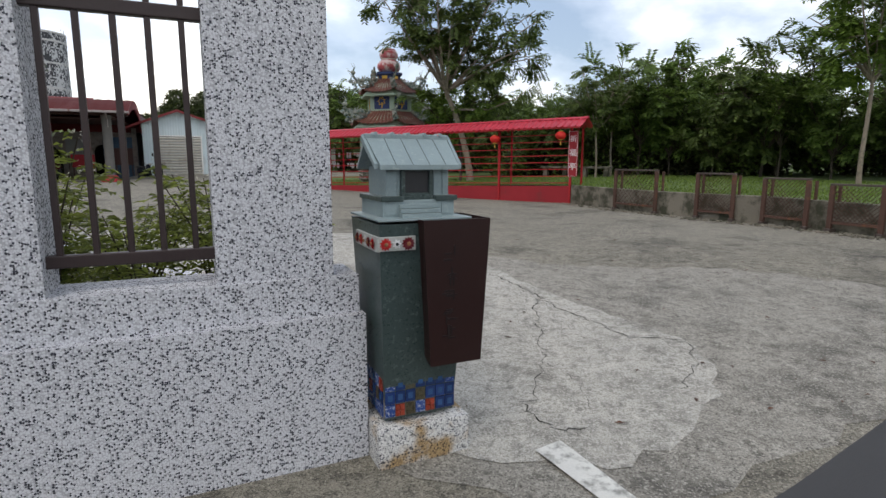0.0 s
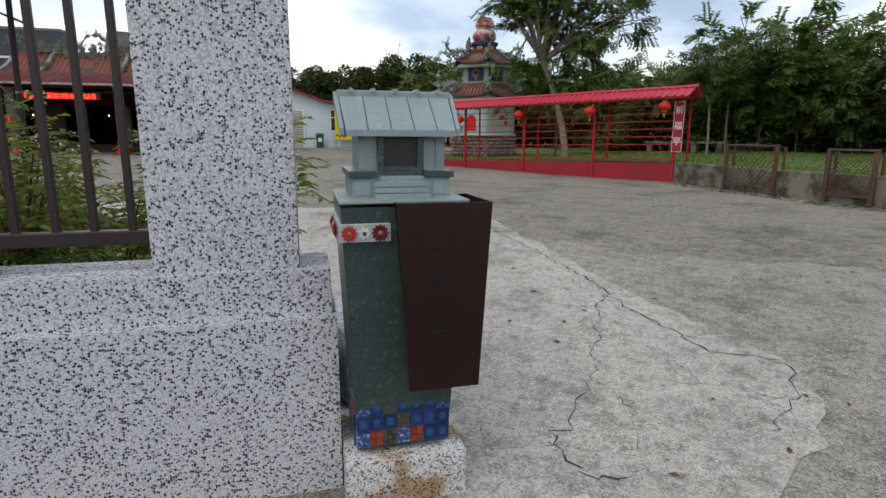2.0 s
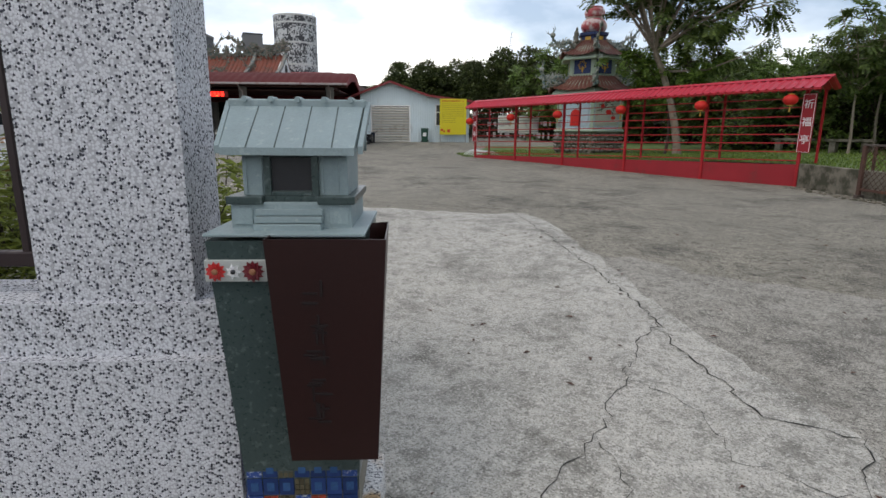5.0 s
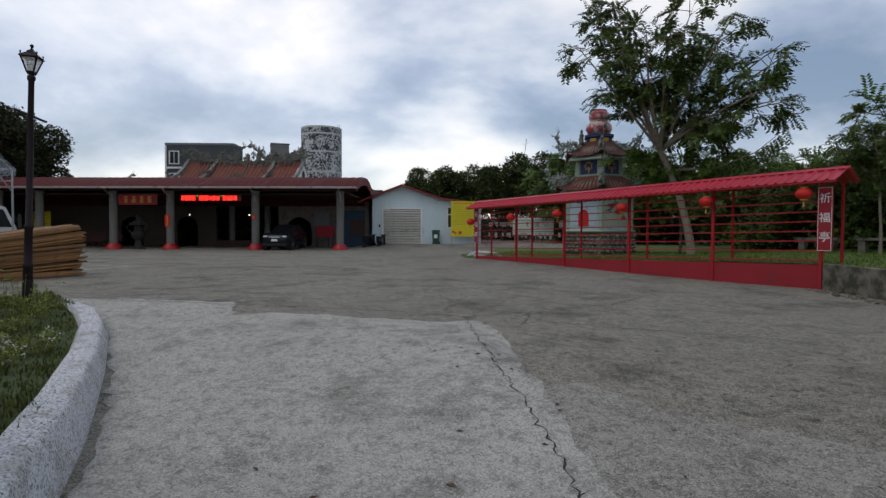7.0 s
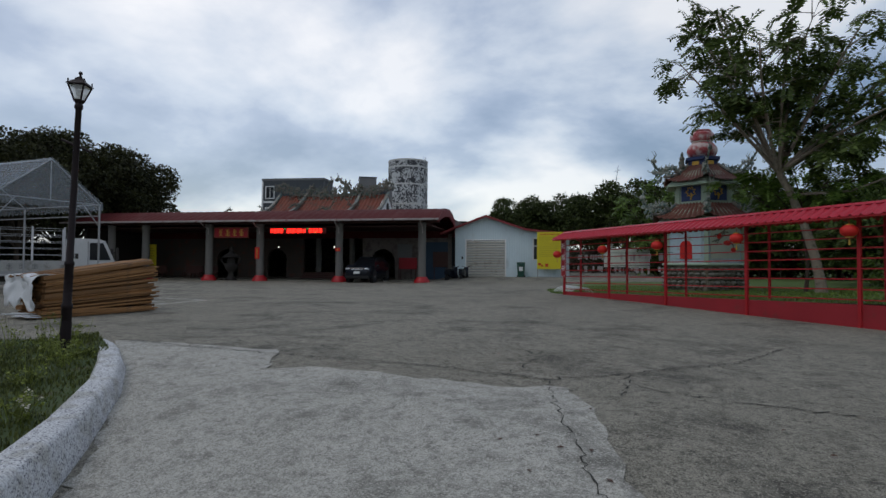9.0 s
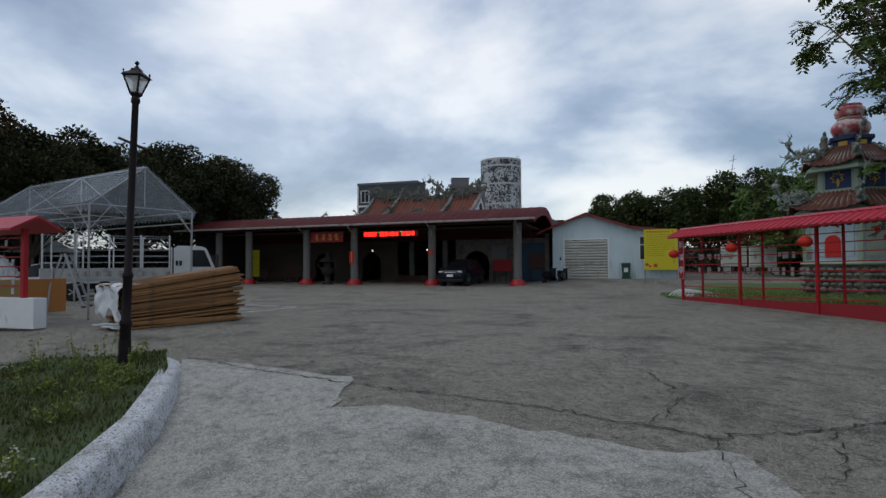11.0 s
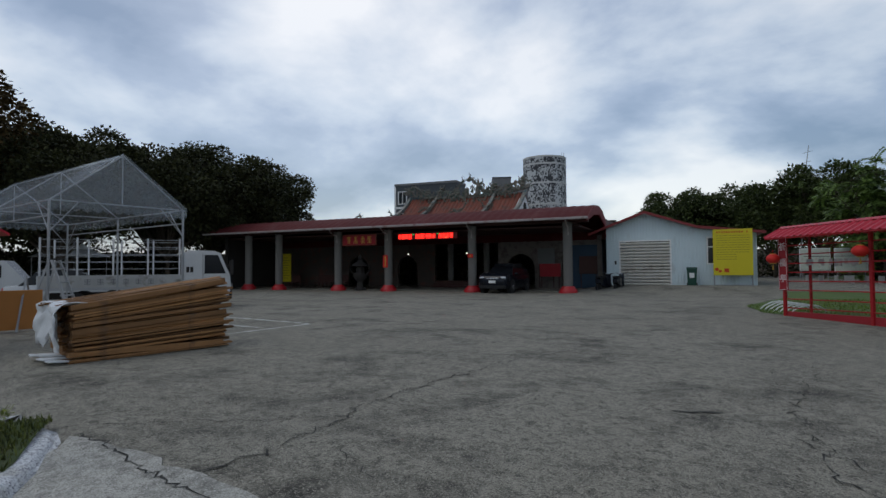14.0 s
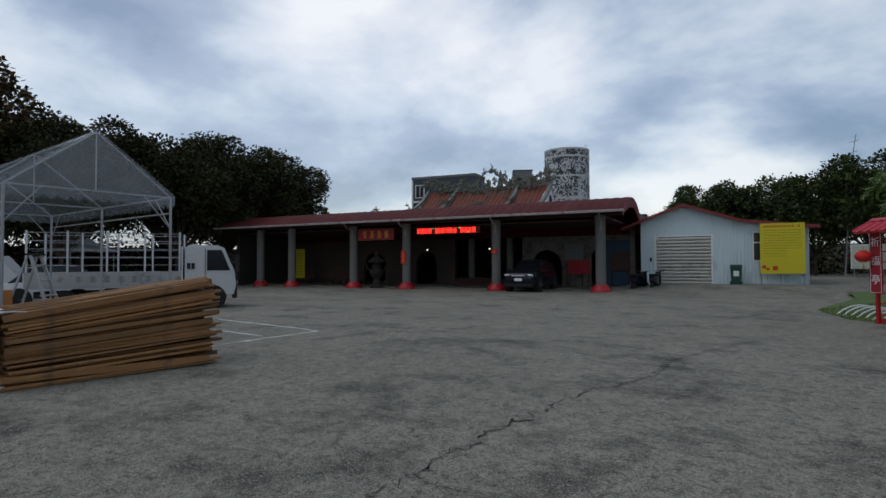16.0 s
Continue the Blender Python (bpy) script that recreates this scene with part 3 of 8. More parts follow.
M_GREENLED = glow("led_green", (0.05, 0.8, 0.15), 0.9)
M_BULB = glow("lit_bulb", (1.0, 0.95, 0.85), 2.0)
M_BEIGE = paint("buff_sheet", (0.40, 0.26, 0.10), 0.6, spread=0.25, coarse=2, bump=0.1)
M_ORANGE = paint("orange_sheet", (0.42, 0.17, 0.04), 0.6, spread=0.25, coarse=2, bump=0.1)
M_POSTER = paint("printed_poster", (0.55, 0.6, 0.52), 0.6, spread=0.2, coarse=4, fine=20, bump=0, dirt=(0.55, 0.25, 0.2), dirt_at=0.62, dirt_scale=6)
M_NAVYTARP = paint("blue_tarp", (0.02, 0.055, 0.10), 0.6, spread=0.3, bump=0.1)

# ---- the ground and its levels ----
def smooth(a, b, x):
    k = min(1.0, max(0.0, (x - a) / (b - a)))
    return k * k * (3 - 2 * k)


WALL_AT, WALL_TURN = (-0.34, 2.64), 24.0
FENCE_AT, FENCE_TURN, FENCE_LONG = (-6.62, 24.08), -32.5, 12.7
TEMPLE_AT, TEMPLE_TURN = (-18.91, 31.87), 22.7
SHED_AT, SHED_TURN = (-18.55, 36.49), 22.7
WALL_M = pose(*WALL_AT, 0, 0, 0, WALL_TURN)
FENCE_M = pose(*FENCE_AT, 0, 0, 0, FENCE_TURN)
TEMPLE_M = pose(*TEMPLE_AT, 0, 0, 0, TEMPLE_TURN)
SHED_M = pose(*SHED_AT, 0, 0, 0, SHED_TURN)
TO_SHED = SHED_M.inverted()


def ground_z(x, y):
    """The ground's height: a ramp up from the road into a nearly level court."""
    court = 0.32 + 0.16 * smooth(3.0, -6.0, x) - 0.04 * smooth(-14.0, -20.0, x)
    q = TO_SHED @ Vector((x, y, 0))
    court += 0.30 * smooth(-5.5, -1.0, q.y) * smooth(-3.0, -0.5, q.x)
    ramp = 0.0 + 0.10 * smooth(2.6, 5.2, y) + (court - 0.10) * smooth(4.6, 8.8, y)
    return ramp - 0.04 * smooth(2.4, -3.0, y)


def draped(poly, lift, step=0.5):
    """A polygon laid over the ground, cut to follow it."""
    b = bmesh.new()
    b.faces.new([b.verts.new((x, y, 0)) for x, y in poly])
    xs, ys = [p[0] for p in poly], [p[1] for p in poly]
    for axis, lo, hi in ((0, min(xs), max(xs)), (1, min(ys), max(ys))):
        v = lo + step
        while v < hi:
            at, no = [0, 0, 0], [0, 0, 0]
            at[axis], no[axis] = v, 1
            bmesh.ops.bisect_plane(b, geom=b.verts[:] + b.edges[:] + b.faces[:], plane_co=at, plane_no=no)
            v += step
    for v in b.verts:
        v.co.z = ground_z(v.co.x, v.co.y) + lift
    return Shape().take(b)


def axis_steps(lo, hi, fine_lo, fine_hi, fine):
    out, v = [], fine_lo
    while v <= fine_hi + 1e-6:
        out.append(v)
        v += fine
    step, v = fine * 2, fine_hi
    while v < hi:
        v += step
        step *= 1.6
        out.append(min(v, hi))
    step, v = fine * 2, fine_lo
    while v > lo:
        v -= step
        step *= 1.6
        out.insert(0, max(v, lo))
    return out


gx, gy = axis_steps(-1500, 1500, -24, 12, 0.5), axis_steps(-1500, 1500, -2, 44, 0.5)
ground = Shape().sheet([[(x, y, ground_z(x, y)) for x in gx] for y in gy])
ground_ob = solid("ground", ground, M_COURT, "weathered grey concrete court, cracked and stained", "ground", kind="structure", smooth=True)

def ragged(poly, amount, step, seed):
    """The same outline with an uneven edge."""
    rnd, out = random.Random(seed), []
    for (x0, y0), (x1, y1) in zip(poly, poly[1:] + poly[:1]):
        n = max(1, int(math.hypot(x1 - x0, y1 - y0) / step))
        for k in range(n):
            u = k / n
            out.append((x0 + (x1 - x0) * u + rnd.gauss(0, amount), y0 + (y1 - y0) * u + rnd.gauss(0, amount)))
    return out


# a mid-toned ramp slab, and on it the paler newer apron
ramp_slab = draped(ragged([(-0.6, 2.75), (0.3, 2.25), (1.0, 2.2), (2.9, 3.3), (5.5, 4.75), (5.0, 6.3), (3.2, 7.0), (1.6, 7.0), (0.5, 7.4), (-0.5, 6.6), (-0.9, 4.2)], 0.07, 0.25, 3), 0.004)
solid("ramp_slab", ramp_slab, M_RAMP, "speckled grey concrete ramp at the entrance", "pavement", kind="structure")
apron = draped(ragged([(-0.55, 2.95), (0.3, 2.62), (0.95, 2.6), (1.5, 3.0), (1.9, 3.6), (2.1, 4.3), (1.45, 5.4), (0.95, 6.2), (0.5, 7.1), (0.1, 7.8), (-0.5, 8.9), (-0.95, 9.45), (-1.3, 9.15), (-2.3, 8.85), (-3.2, 8.68), (-3.63, 8.58), (-3.9, 8.2), (-4.3, 8.58), (-4.56, 9.0), (-6.7, 8.54), (-7.4, 8.3), (-4.0, 6.65), (-2.1, 5.3), (-0.9, 4.2)], 0.035, 0.16, 4), 0.009)
solid("pavement", apron, M_APRON, "paler newer concrete apron at the entrance", "pavement", kind="structure")
road = draped([(-60, -30), (60, -30), (60, 5.2), (6.2, 4.6), (2.75, 3.12), (1.72, 2.42), (0.9, 1.9), (-0.3, 1.75), (-3.0, 0.6), (-60, -24)], 0.008, 2.5)
solid("road", road, M_ASPHALT, "dark asphalt road along the entrance", "road", kind="structure")
line = Shape()
line.add([(0.47, 2.72, 0.026), (0.74, 2.22, 0.012), (0.88, 2.30, 0.012), (0.63, 2.82, 0.028)], [(0, 1, 2, 3)])
solid("road_marking", line, M_ROADPAINT, "worn white painted line on the concrete", "road marking", kind="structure")


def ribbon(pts, width, lift, seed, wander=0.05, material=M_CRACK, name="crack", label="dark crack in the concrete court", steps=14):
    """A ragged crack along a line."""
    rnd = random.Random(seed)
    fine = []
    for (x0, y0), (x1, y1) in zip(pts, pts[1:]):
        n = max(2, int(math.hypot(x1 - x0, y1 - y0) * steps / 2))
        for i in range(n):
            k = i / n
            fine.append((x0 + (x1 - x0) * k + rnd.gauss(0, wander) * 0.5, y0 + (y1 - y0) * k + rnd.gauss(0, wander) * 0.5))
    fine.append(pts[-1])
    s, rows = Shape(), []
    for i, (x, y) in enumerate(fine):
        a, c = fine[max(i - 1, 0)], fine[min(i + 1, len(fine) - 1)]
        d = Vector((c[0] - a[0], c[1] - a[1], 0)).normalized()
        w = width * rnd.choice((0.35, 0.6, 0.8, 1.0, 1.5)) * rnd.uniform(0.7, 1.2) * (0.3 if i in (0, len(fine) - 1) else 1)
        rows.append([(x - d.y * w, y + d.x * w, ground_z(x - d.y * w, y + d.x * w) + lift), (x + d.y * w, y - d.x * w, ground_z(x + d.y * w, y - d.x * w) + lift)])
    s.sheet(rows)
    return solid(name, s, material, label, "crack", kind="structure")


# seams and cracks of the slabs
CRACKS = [
    ([(-7.4, 8.34), (-5.63, 8.56), (-4.35, 8.86), (-3.3, 9.22), (-2.3, 9.50), (-1.2, 9.68), (-0.98, 10.06), (-0.64, 10.55), (-0.25, 11.35), (0.3, 12.15), (0.72, 14.0)], 0.016, 0.012, 0.05),
    ([(-1.21, 9.66), (-0.6, 8.5), (-0.23, 7.89), (0.19, 7.17), (0.49, 6.70), (0.72, 6.33), (0.92, 5.96), (1.14, 5.35), (1.58, 4.5), (2.05, 4.42)], 0.008, 0.013, 0.04),
    ([(1.05, 5.8), (0.92, 5.4), (0.86, 4.7), (0.74, 4.0), (0.60, 3.5), (0.5, 3.2), (0.62, 2.95), (0.85, 3.0)], 0.006, 0.013, 0.04),
    ([(2.05, 4.42), (1.9, 3.9), (1.6, 3.5)], 0.005, 0.013, 0.04),
    ([(0.55, 3.25), (0.2, 3.1), (-0.1, 3.2)], 0.003, 0.013, 0.03),
    ([(0.86, 4.7), (1.25, 4.45), (1.4, 4.0), (1.9, 3.9)], 0.003, 0.013, 0.04),
    ([(0.74, 4.0), (0.95, 3.6), (0.9, 3.2)], 0.003, 0.013, 0.03),
    ([(-0.64, 10.55), (-0.54, 10.2), (-0.48, 9.95), (0.3, 9.92), (1.2, 10.05), (2.2, 10.15), (3.8, 9.66), (4.6, 9.3), (5.6, 8.8)], 0.014, 0.008, 0.06),
    ([(-0.5, 9.95), (-0.42, 9.65), (-0.4, 9.4)], 0.011, 0.012, 0.04),
    ([(-5.66, 8.53), (-5.83, 9.17), (-6.1, 10.0), (-6.5, 10.55), (-6.63, 11.13), (-6.86, 12.0), (-7.17, 13.75), (-7.06, 15.0), (-7.49, 16.1), (-7.45, 18.4), (-7.3, 20.5)], 0.012, 0.008, 0.09),
    ([(-7.6, 8.4), (-7.12, 9.05), (-6.68, 9.6), (-6.45, 9.95), (-6.25, 10.2)], 0.008, 0.008, 0.06),
    ([(-6.53, 10.81), (-5.98, 10.84), (-5.25, 10.87)], 0.006, 0.008, 0.06),
    ([(-3.92, 15.74), (-3.6, 13.45), (-3.18, 12.59), (-2.95, 11.8), (-2.48, 11.53), (-2.07, 11.06), (-1.89, 10.84), (-1.72, 10.2), (-1.75, 9.72)], 0.010, 0.008, 0.10),
    ([(-3.29, 12.73), (-2.5, 11.6), (-1.98, 10.99)], 0.007, 0.008, 0.09),
    ([(-5.51, 9.68), (-4.87, 9.54)], 0.006, 0.008, 0.06),
    ([(-3.92, 9.27), (-3.62, 9.1)], 0.006, 0.014, 0.04),
    ([(-4.28, 12.54), (-4.12, 12.7), (-3.95, 12.84)], 0.035, 0.008, 0.05),
    ([(-3.9, 13.9), (-4.3, 15.4), (-3.6, 17.2)], 0.007, 0.008, 0.1),
    ([(-9.4, 13.2), (-8.6, 14.6), (-8.9, 16.9), (-8.1, 18.8)], 0.006, 0.008, 0.1),
]
for k, (pts, wide, lift, wander) in enumerate(CRACKS):
    ribbon(pts, wide * 0.68, lift, k + 1, wander, steps=34)
for k, (a, b_) in enumerate([((-18.4, 13.5), (-14.07, 14.12)), ((-14.07, 14.12), (-13.46, 11.9)), ((-18.0, 12.2), (-14.0, 12.9))]):
    ribbon([a, b_], 0.045, 0.007, 30 + k, 0.0, M_ROADPAINT, "road_marking", "white painted parking bay line")

# ---- the low garden curb and its bed ----
CURB = [(-0.42, 3.55), (-0.98, 4.22), (-2.13, 5.22), (-3.4, 6.20), (-4.5, 6.98), (-5.4, 7.47), (-6.6, 8.0), (-7.25, 8.2), (-7.6, 8.22), (-7.95, 8.1), (-8.25, 7.85), (-8.7, 7.35), (-10.2, 6.2), (-12.4, 4.2)]


def curb_shape(width):
    rings = []
    for i, (x, y) in enumerate(CURB):
        a, c = CURB[max(i - 1, 0)], CURB[min(i + 1, len(CURB) - 1)]
        d = Vector((c[0] - a[0], c[1] - a[1], 0)).normalized()
        nx, ny = -d.y, d.x
        nx, ny = (nx, ny) if (nx * -1 + ny * -1) > 0 else (-nx, -ny)
        g = ground_z(x, y)
        hi = g + 0.19 + 0.20 * smooth(-4.8, -1.2, x) - 0.14 * smooth(-5.0, -7.0, x)
        prof = [(0, g - 0.2), (0.01, g), (0.055, hi - 0.05), (0.068, hi - 0.018), (0.10, hi), (width - 0.03, hi), (width, hi - 0.04), (width, g - 0.2)]
        rings.append([(x + nx * o, y + ny * o, z) for o, z in prof])
    return Shape().loft(rings)


solid("garden_curb", curb_shape(0.29), M_CURB, "low whitish washed-pebble curb round the planting bed", "curb", kind="structure", smooth=True)
BED = [(-0.65, 3.3)] + [(x - 0.12, y - 0.14) for x, y in CURB[1:8]] + [(-7.7, 8.2), (-7.95, 8.1), (-8.2, 7.8)] + [(x - 0.1, y - 0.1) for x, y in CURB[11:]] + [(-6.5, -0.1)]


def inside(poly, x, y):
    hit = False
    for (x0, y0), (x1, y1) in zip(poly, poly[1:] + poly[:1]):
        if (y0 > y) != (y1 > y) and x < (x1 - x0) * (y - y0) / (y1 - y0) + x0:
            hit = not hit
    return hit


def bed_z(x, y):
    return ground_z(x, y) + 0.19 + 0.16 * smooth(6.6, 4.4, y) - 0.11 * smooth(-3.6, -7.2, x) + 0.05 * noise.noise((x * 0.9, y * 0.9, 0))


bed = draped(BED, 0.0, 0.4)
bed.v = [(x, y, bed_z(x, y)) for x, y, z in bed.v]
solid("planting_bed", bed, M_SOIL, "grassy soil of the raised planting bed", "planting bed", kind="structure", smooth=True)


def blades(poly, zf, count, height, seed, keep=None, width=0.006):
    """Grass: single bent blades."""
    rnd = random.Random(seed)
    xs, ys = [p[0] for p in poly], [p[1] for p in poly]
    s, made, tries = Shape(), 0, 0
    while made < count and tries < count * 6:
        tries += 1
        x, y = rnd.uniform(min(xs), max(xs)), rnd.uniform(min(ys), max(ys))
        if not inside(poly, x, y) or (keep and rnd.random() > keep(x, y)):
            continue
        made += 1
        h, a, lean = height * rnd.uniform(0.4, 1.4), rnd.uniform(0, 6.28), rnd.uniform(0.1, 0.7)
        z, w = zf(x, y) - 0.01, width * rnd.uniform(0.7, 1.6)
        dx, dy = math.cos(a), math.sin(a)
        p = [(x - dy * w, y + dx * w, z), (x + dy * w, y - dx * w, z)]
        p += [(x + dx * lean * h * 0.4 - dy * w * 0.7, y + dy * lean * h * 0.4 + dx * w * 0.7, z + h * 0.6), (x + dx * lean * h * 0.4 + dy * w * 0.7, y + dy * lean * h * 0.4 - dx * w * 0.7, z + h * 0.6)]
        p.append((x + dx * lean * h, y + dy * lean * h, z + h))
        s.add(p, [(0, 1, 3, 2), (2, 3, 4)])
    return s


solid("bed_grass", blades(BED, bed_z, 62000, 0.05, 5, lambda x, y: 0.35 + 0.65 * smooth(-0.25, 0.3, noise.noise((x * 1.3, y * 1.3, 4)))), M_GRASS_BED, "rough uneven grass in the planting bed", "grass", kind="stuff")

# ---- the entrance wall ----
def wall_piece(name, shape, label, category="wall", edge=0.022):
    b = bmesh.new()
    vs = [b.verts.new(p) for p in shape.v]
    for f in shape.f:
        b.faces.new([vs[i] for i in f])
    bmesh.ops.bevel(b, geom=[e for e in b.edges if e.calc_face_angle(0) > 0.5], offset=edge, segments=3, profile=0.5, affect="EDGES")
    s = Shape().take(b)
    return solid(name, s, M_WASH, label, category, kind="structure", m=WALL_M, smooth=True)


# local x runs along the wall, -y faces the road
wall_piece("wall_plinth", Shape().box(-7.0, -0.066, 0.10, 0.56, -0.35, 0.80), "pale washed-pebble plinth of the entrance wall")
wall_piece("wall_sill", Shape().box(-7.0, -0.085, 0.155, 0.50, 0.79, 1.0), "washed-pebble sill course of the entrance wall")
for k, (x0, x1) in enumerate([(-0.772, -0.212), (-1.90, -1.455), (-3.05, -2.55), (-4.3, -3.75)]):
    wall_piece("wall_pier_%d" % (k + 1), Shape().box(x0, x1, 0.18, 0.49, 0.98, 3.1), "upright washed-pebble pier of the entrance wall", edge=0.038)
wall_piece("wall_cap", Shape().box(-7.0, -0.12, 0.12, 0.55, 3.08, 3.25), "washed-pebble cap of the entrance wall")
wall_piece("wall_end", Shape().box(-7.6, -4.2, 0.16, 0.52, 0.6, 3.1), "closed washed-pebble stretch of the entrance wall")


def window_grille(x0, x1, bars):
    g = thing("window_grille", WALL_M, "dark brown steel grille set in the wall opening", "grille", "wall grilles")
    part("rail", Shape().box(x0 - 0.01, x1 + 0.02, 0.255, 0.305, 1.115, 1.172, c=0.006), M_BARS, g)
    part("rail", Shape().box(x0 - 0.01, x1 + 0.02, 0.255, 0.305, 2.215, 2.275, c=0.006), M_BARS, g)
    part("rail", Shape().box(x0 - 0.01, x1 + 0.02, 0.255, 0.305, 2.86, 2.91, c=0.006), M_BARS, g)
    for x in bars:
        part("bar", Shape().box(x - 0.0135, x + 0.0135, 0.262, 0.292, 1.16, 2.9, c=0.004), M_BARS, g)
    return g


window_grille(-1.455, -0.772, [-1.402, -1.262, -1.124, -0.990, -0.853])
window_grille(-2.55, -1.90, [-2.45, -2.31, -2.17, -2.03])
window_grille(-3.75, -3.05, [-3.64, -3.5, -3.36, -3.22])

# ---- lawn behind the red fence and its retaining wall ----
RETAIN = [(4.08, 17.22), (4.85, 14.9), (5.45, 13.6), (6.05, 12.3), (6.75, 11.25), (7.2, 10.2), (7.7, 9.1), (8.6, 7.0), (11.0, 3.0), (18.0, -6.0)]


def lawn_z(x, y):
    q = FENCE_M.inverted() @ Vector((x, y, 0))
    return 0.50 + 0.36 * smooth(0.5, 12.5, q.x) + 0.012 * max(0.0, min(q.y, 40.0)) + 0.05 * noise.noise((x * 0.3, y * 0.3, 2))


fl = [tuple((FENCE_M @ Vector((x, 0.10, 0)))[:2]) for x in (-0.9, 3, 6, 9, 12.6)]
LAWN = fl + [(x + 0.1, y + 0.05) for x, y in RETAIN] + [(60.0, -6.0), (60.0, 70.0), (-14.0, 70.0), (-12.5, 44.0), (-9.0, 33.0), (-8.6, 27.0)]
lawn = draped(LAWN, 0.0, 1.5)
lawn.v = [(x, y, lawn_z(x, y)) for x, y, z in lawn.v]
solid("lawn", lawn, M_LAWN, "grassy lawn under the trees", "lawn", kind="structure", smooth=True)
NEARLAWN = fl + [(x + 0.1, y + 0.05) for x, y in RETAIN[:8]] + [(16.0, 12.0), (14.0, 24.0), (6.0, 34.0), (-8.0, 31.0), (-8.6, 27.0)]
solid("lawn_grass", blades(NEARLAWN, lawn_z, 52000, 0.06, 8, None, 0.011), M_GRASS, "short green lawn grass", "grass", kind="stuff")
rw, rings = Shape(), []
for i, (x, y) in enumerate(RETAIN):
    a, c = RETAIN[max(i - 1, 0)], RETAIN[min(i + 1, len(RETAIN) - 1)]
    d = Vector((c[0] - a[0], c[1] - a[1], 0)).normalized()
    g, hi = ground_z(x, y) - 0.3, lawn_z(x, y) + 0.02
    rings.append([(x - d.y * o, y + d.x * o, z) for o, z in ((0, g), (0, hi - 0.015), (0.015, hi), (0.17, hi), (0.18, hi - 0.015), (0.18, g))])
rw.loft(rings)
solid("retaining_wall", rw, M_RETAIN, "low mossy concrete retaining wall along the lawn", "wall", kind="structure")
rub, gr = random.Random(66), Shape()
for k in range(420):
    i = rub.randrange(0, 7)
    (x0, y0), (x1, y1), u = RETAIN[i], RETAIN[i + 1], rub.random()
    x, y, r = x0 + (x1 - x0) * u - rub.uniform(0.02, 0.5) * 0.9, y0 + (y1 - y0) * u - rub.uniform(0.0, 0.25), rub.uniform(0.012, 0.05)
    gr.ball(x, y, ground_z(x, y) + r * 0.3, r, r * rub.uniform(0.7, 1.2), r * 0.6, 6, 4)
solid("rubble", gr, M_RETAIN, "loose crumbled rubble along the wall foot", "rubble", kind="stuff")
lit, ls = random.Random(67), Shape()
for k in range(90):
    x, y = lit.uniform(-1.0, 4.5), lit.uniform(3.0, 9.5)
    if inside(BED, x, y):
        continue
    a, ln, z = lit.uniform(0, 6.28), lit.uniform(0.012, 0.04), ground_z(x, y) + 0.012
    c, s_ = math.cos(a) * ln, math.sin(a) * ln
    ls.add([(x - c, y - s_, z), (x + s_ * 0.4, y - c * 0.4, z + 0.008), (x + c, y + s_, z + 0.003), (x - s_ * 0.4, y + c * 0.4, z + 0.01)], [(0, 1, 2, 3)])
solid("leaf_litter", ls, M_RUST, "scattered small dry leaves on the concrete", "litter", kind="stuff")

# ---- the little stone shrine on its pedestal ----
def taper(x0, x1, z0, x2, x3, z1, y0a, y1a, y0b, y1b):
    """A four-sided body from one rectangle to another."""
    return [[(x0, y0a, z0), (x1, y0a, z0), (x1, y1a, z0), (x0, y1a, z0)], [(x2, y0b, z1), (x3, y0b, z1), (x3, y1b, z1), (x2, y1b, z1)]]


shrine = thing("shrine_pedestal", WALL_M @ pose(0, 0, 0), "grey-green stone house shrine on a dark tapered pedestal beside the wall", "shrine")
base = part("base", Shape().box(-0.06, 0.46, -0.07, 0.42, -0.12, 0.215, c=0.012), M_WASH_STAINED, shrine, "rust-stained washed-pebble base block", True)
ped = part("pedestal", Shape().loft(taper(-0.004, 0.388, 0.235, -0.051, 0.44, 1.285, 0.0, 0.36, -0.10, 0.40)), M_JADE_DARK, shrine, "dark green polished stone pedestal, wider at the top")
part("top_slab", Shape().box(-0.056, 0.445, -0.105, 0.405, 1.298, 1.309, c=0.003), M_JADE, shrine)
# mosaic band round the foot: glazed squares, some split into small ones
band = part("mosaic_band", Shape().box(-0.010, 0.395, -0.010, 0.36, 0.252, 0.472), M_GROUT, shrine, "mosaic band of blue, red and patterned tiles")
rt = random.Random(23)


def mosaic_cell(x0, z0, w, h, put):
    pick = rt.choice("bpsbpbrspb")
    if pick == "b":
        put(x0, x0 + w, z0, z0 + h, 0.008, M_TILE_BLUE)
        put(x0 + w * 0.25, x0 + w * 0.75, z0 + h * 0.25, z0 + h * 0.75, 0.0095, M_TILE_LIGHT)
    elif pick == "p":
        put(x0, x0 + w, z0, z0 + h, 0.008, M_TILE_PALE)
    else:
        n_ = 2 if pick == "r" else 3
        for i in range(n_):
            for j in range(n_):
                put(x0 + w * i / n_, x0 + w * (i + 1) / n_ - 0.003, z0 + h * j / n_, z0 + h * (j + 1) / n_ - 0.003, 0.008, M_TILE_RED if pick == "r" else M_TILE_BROWN)


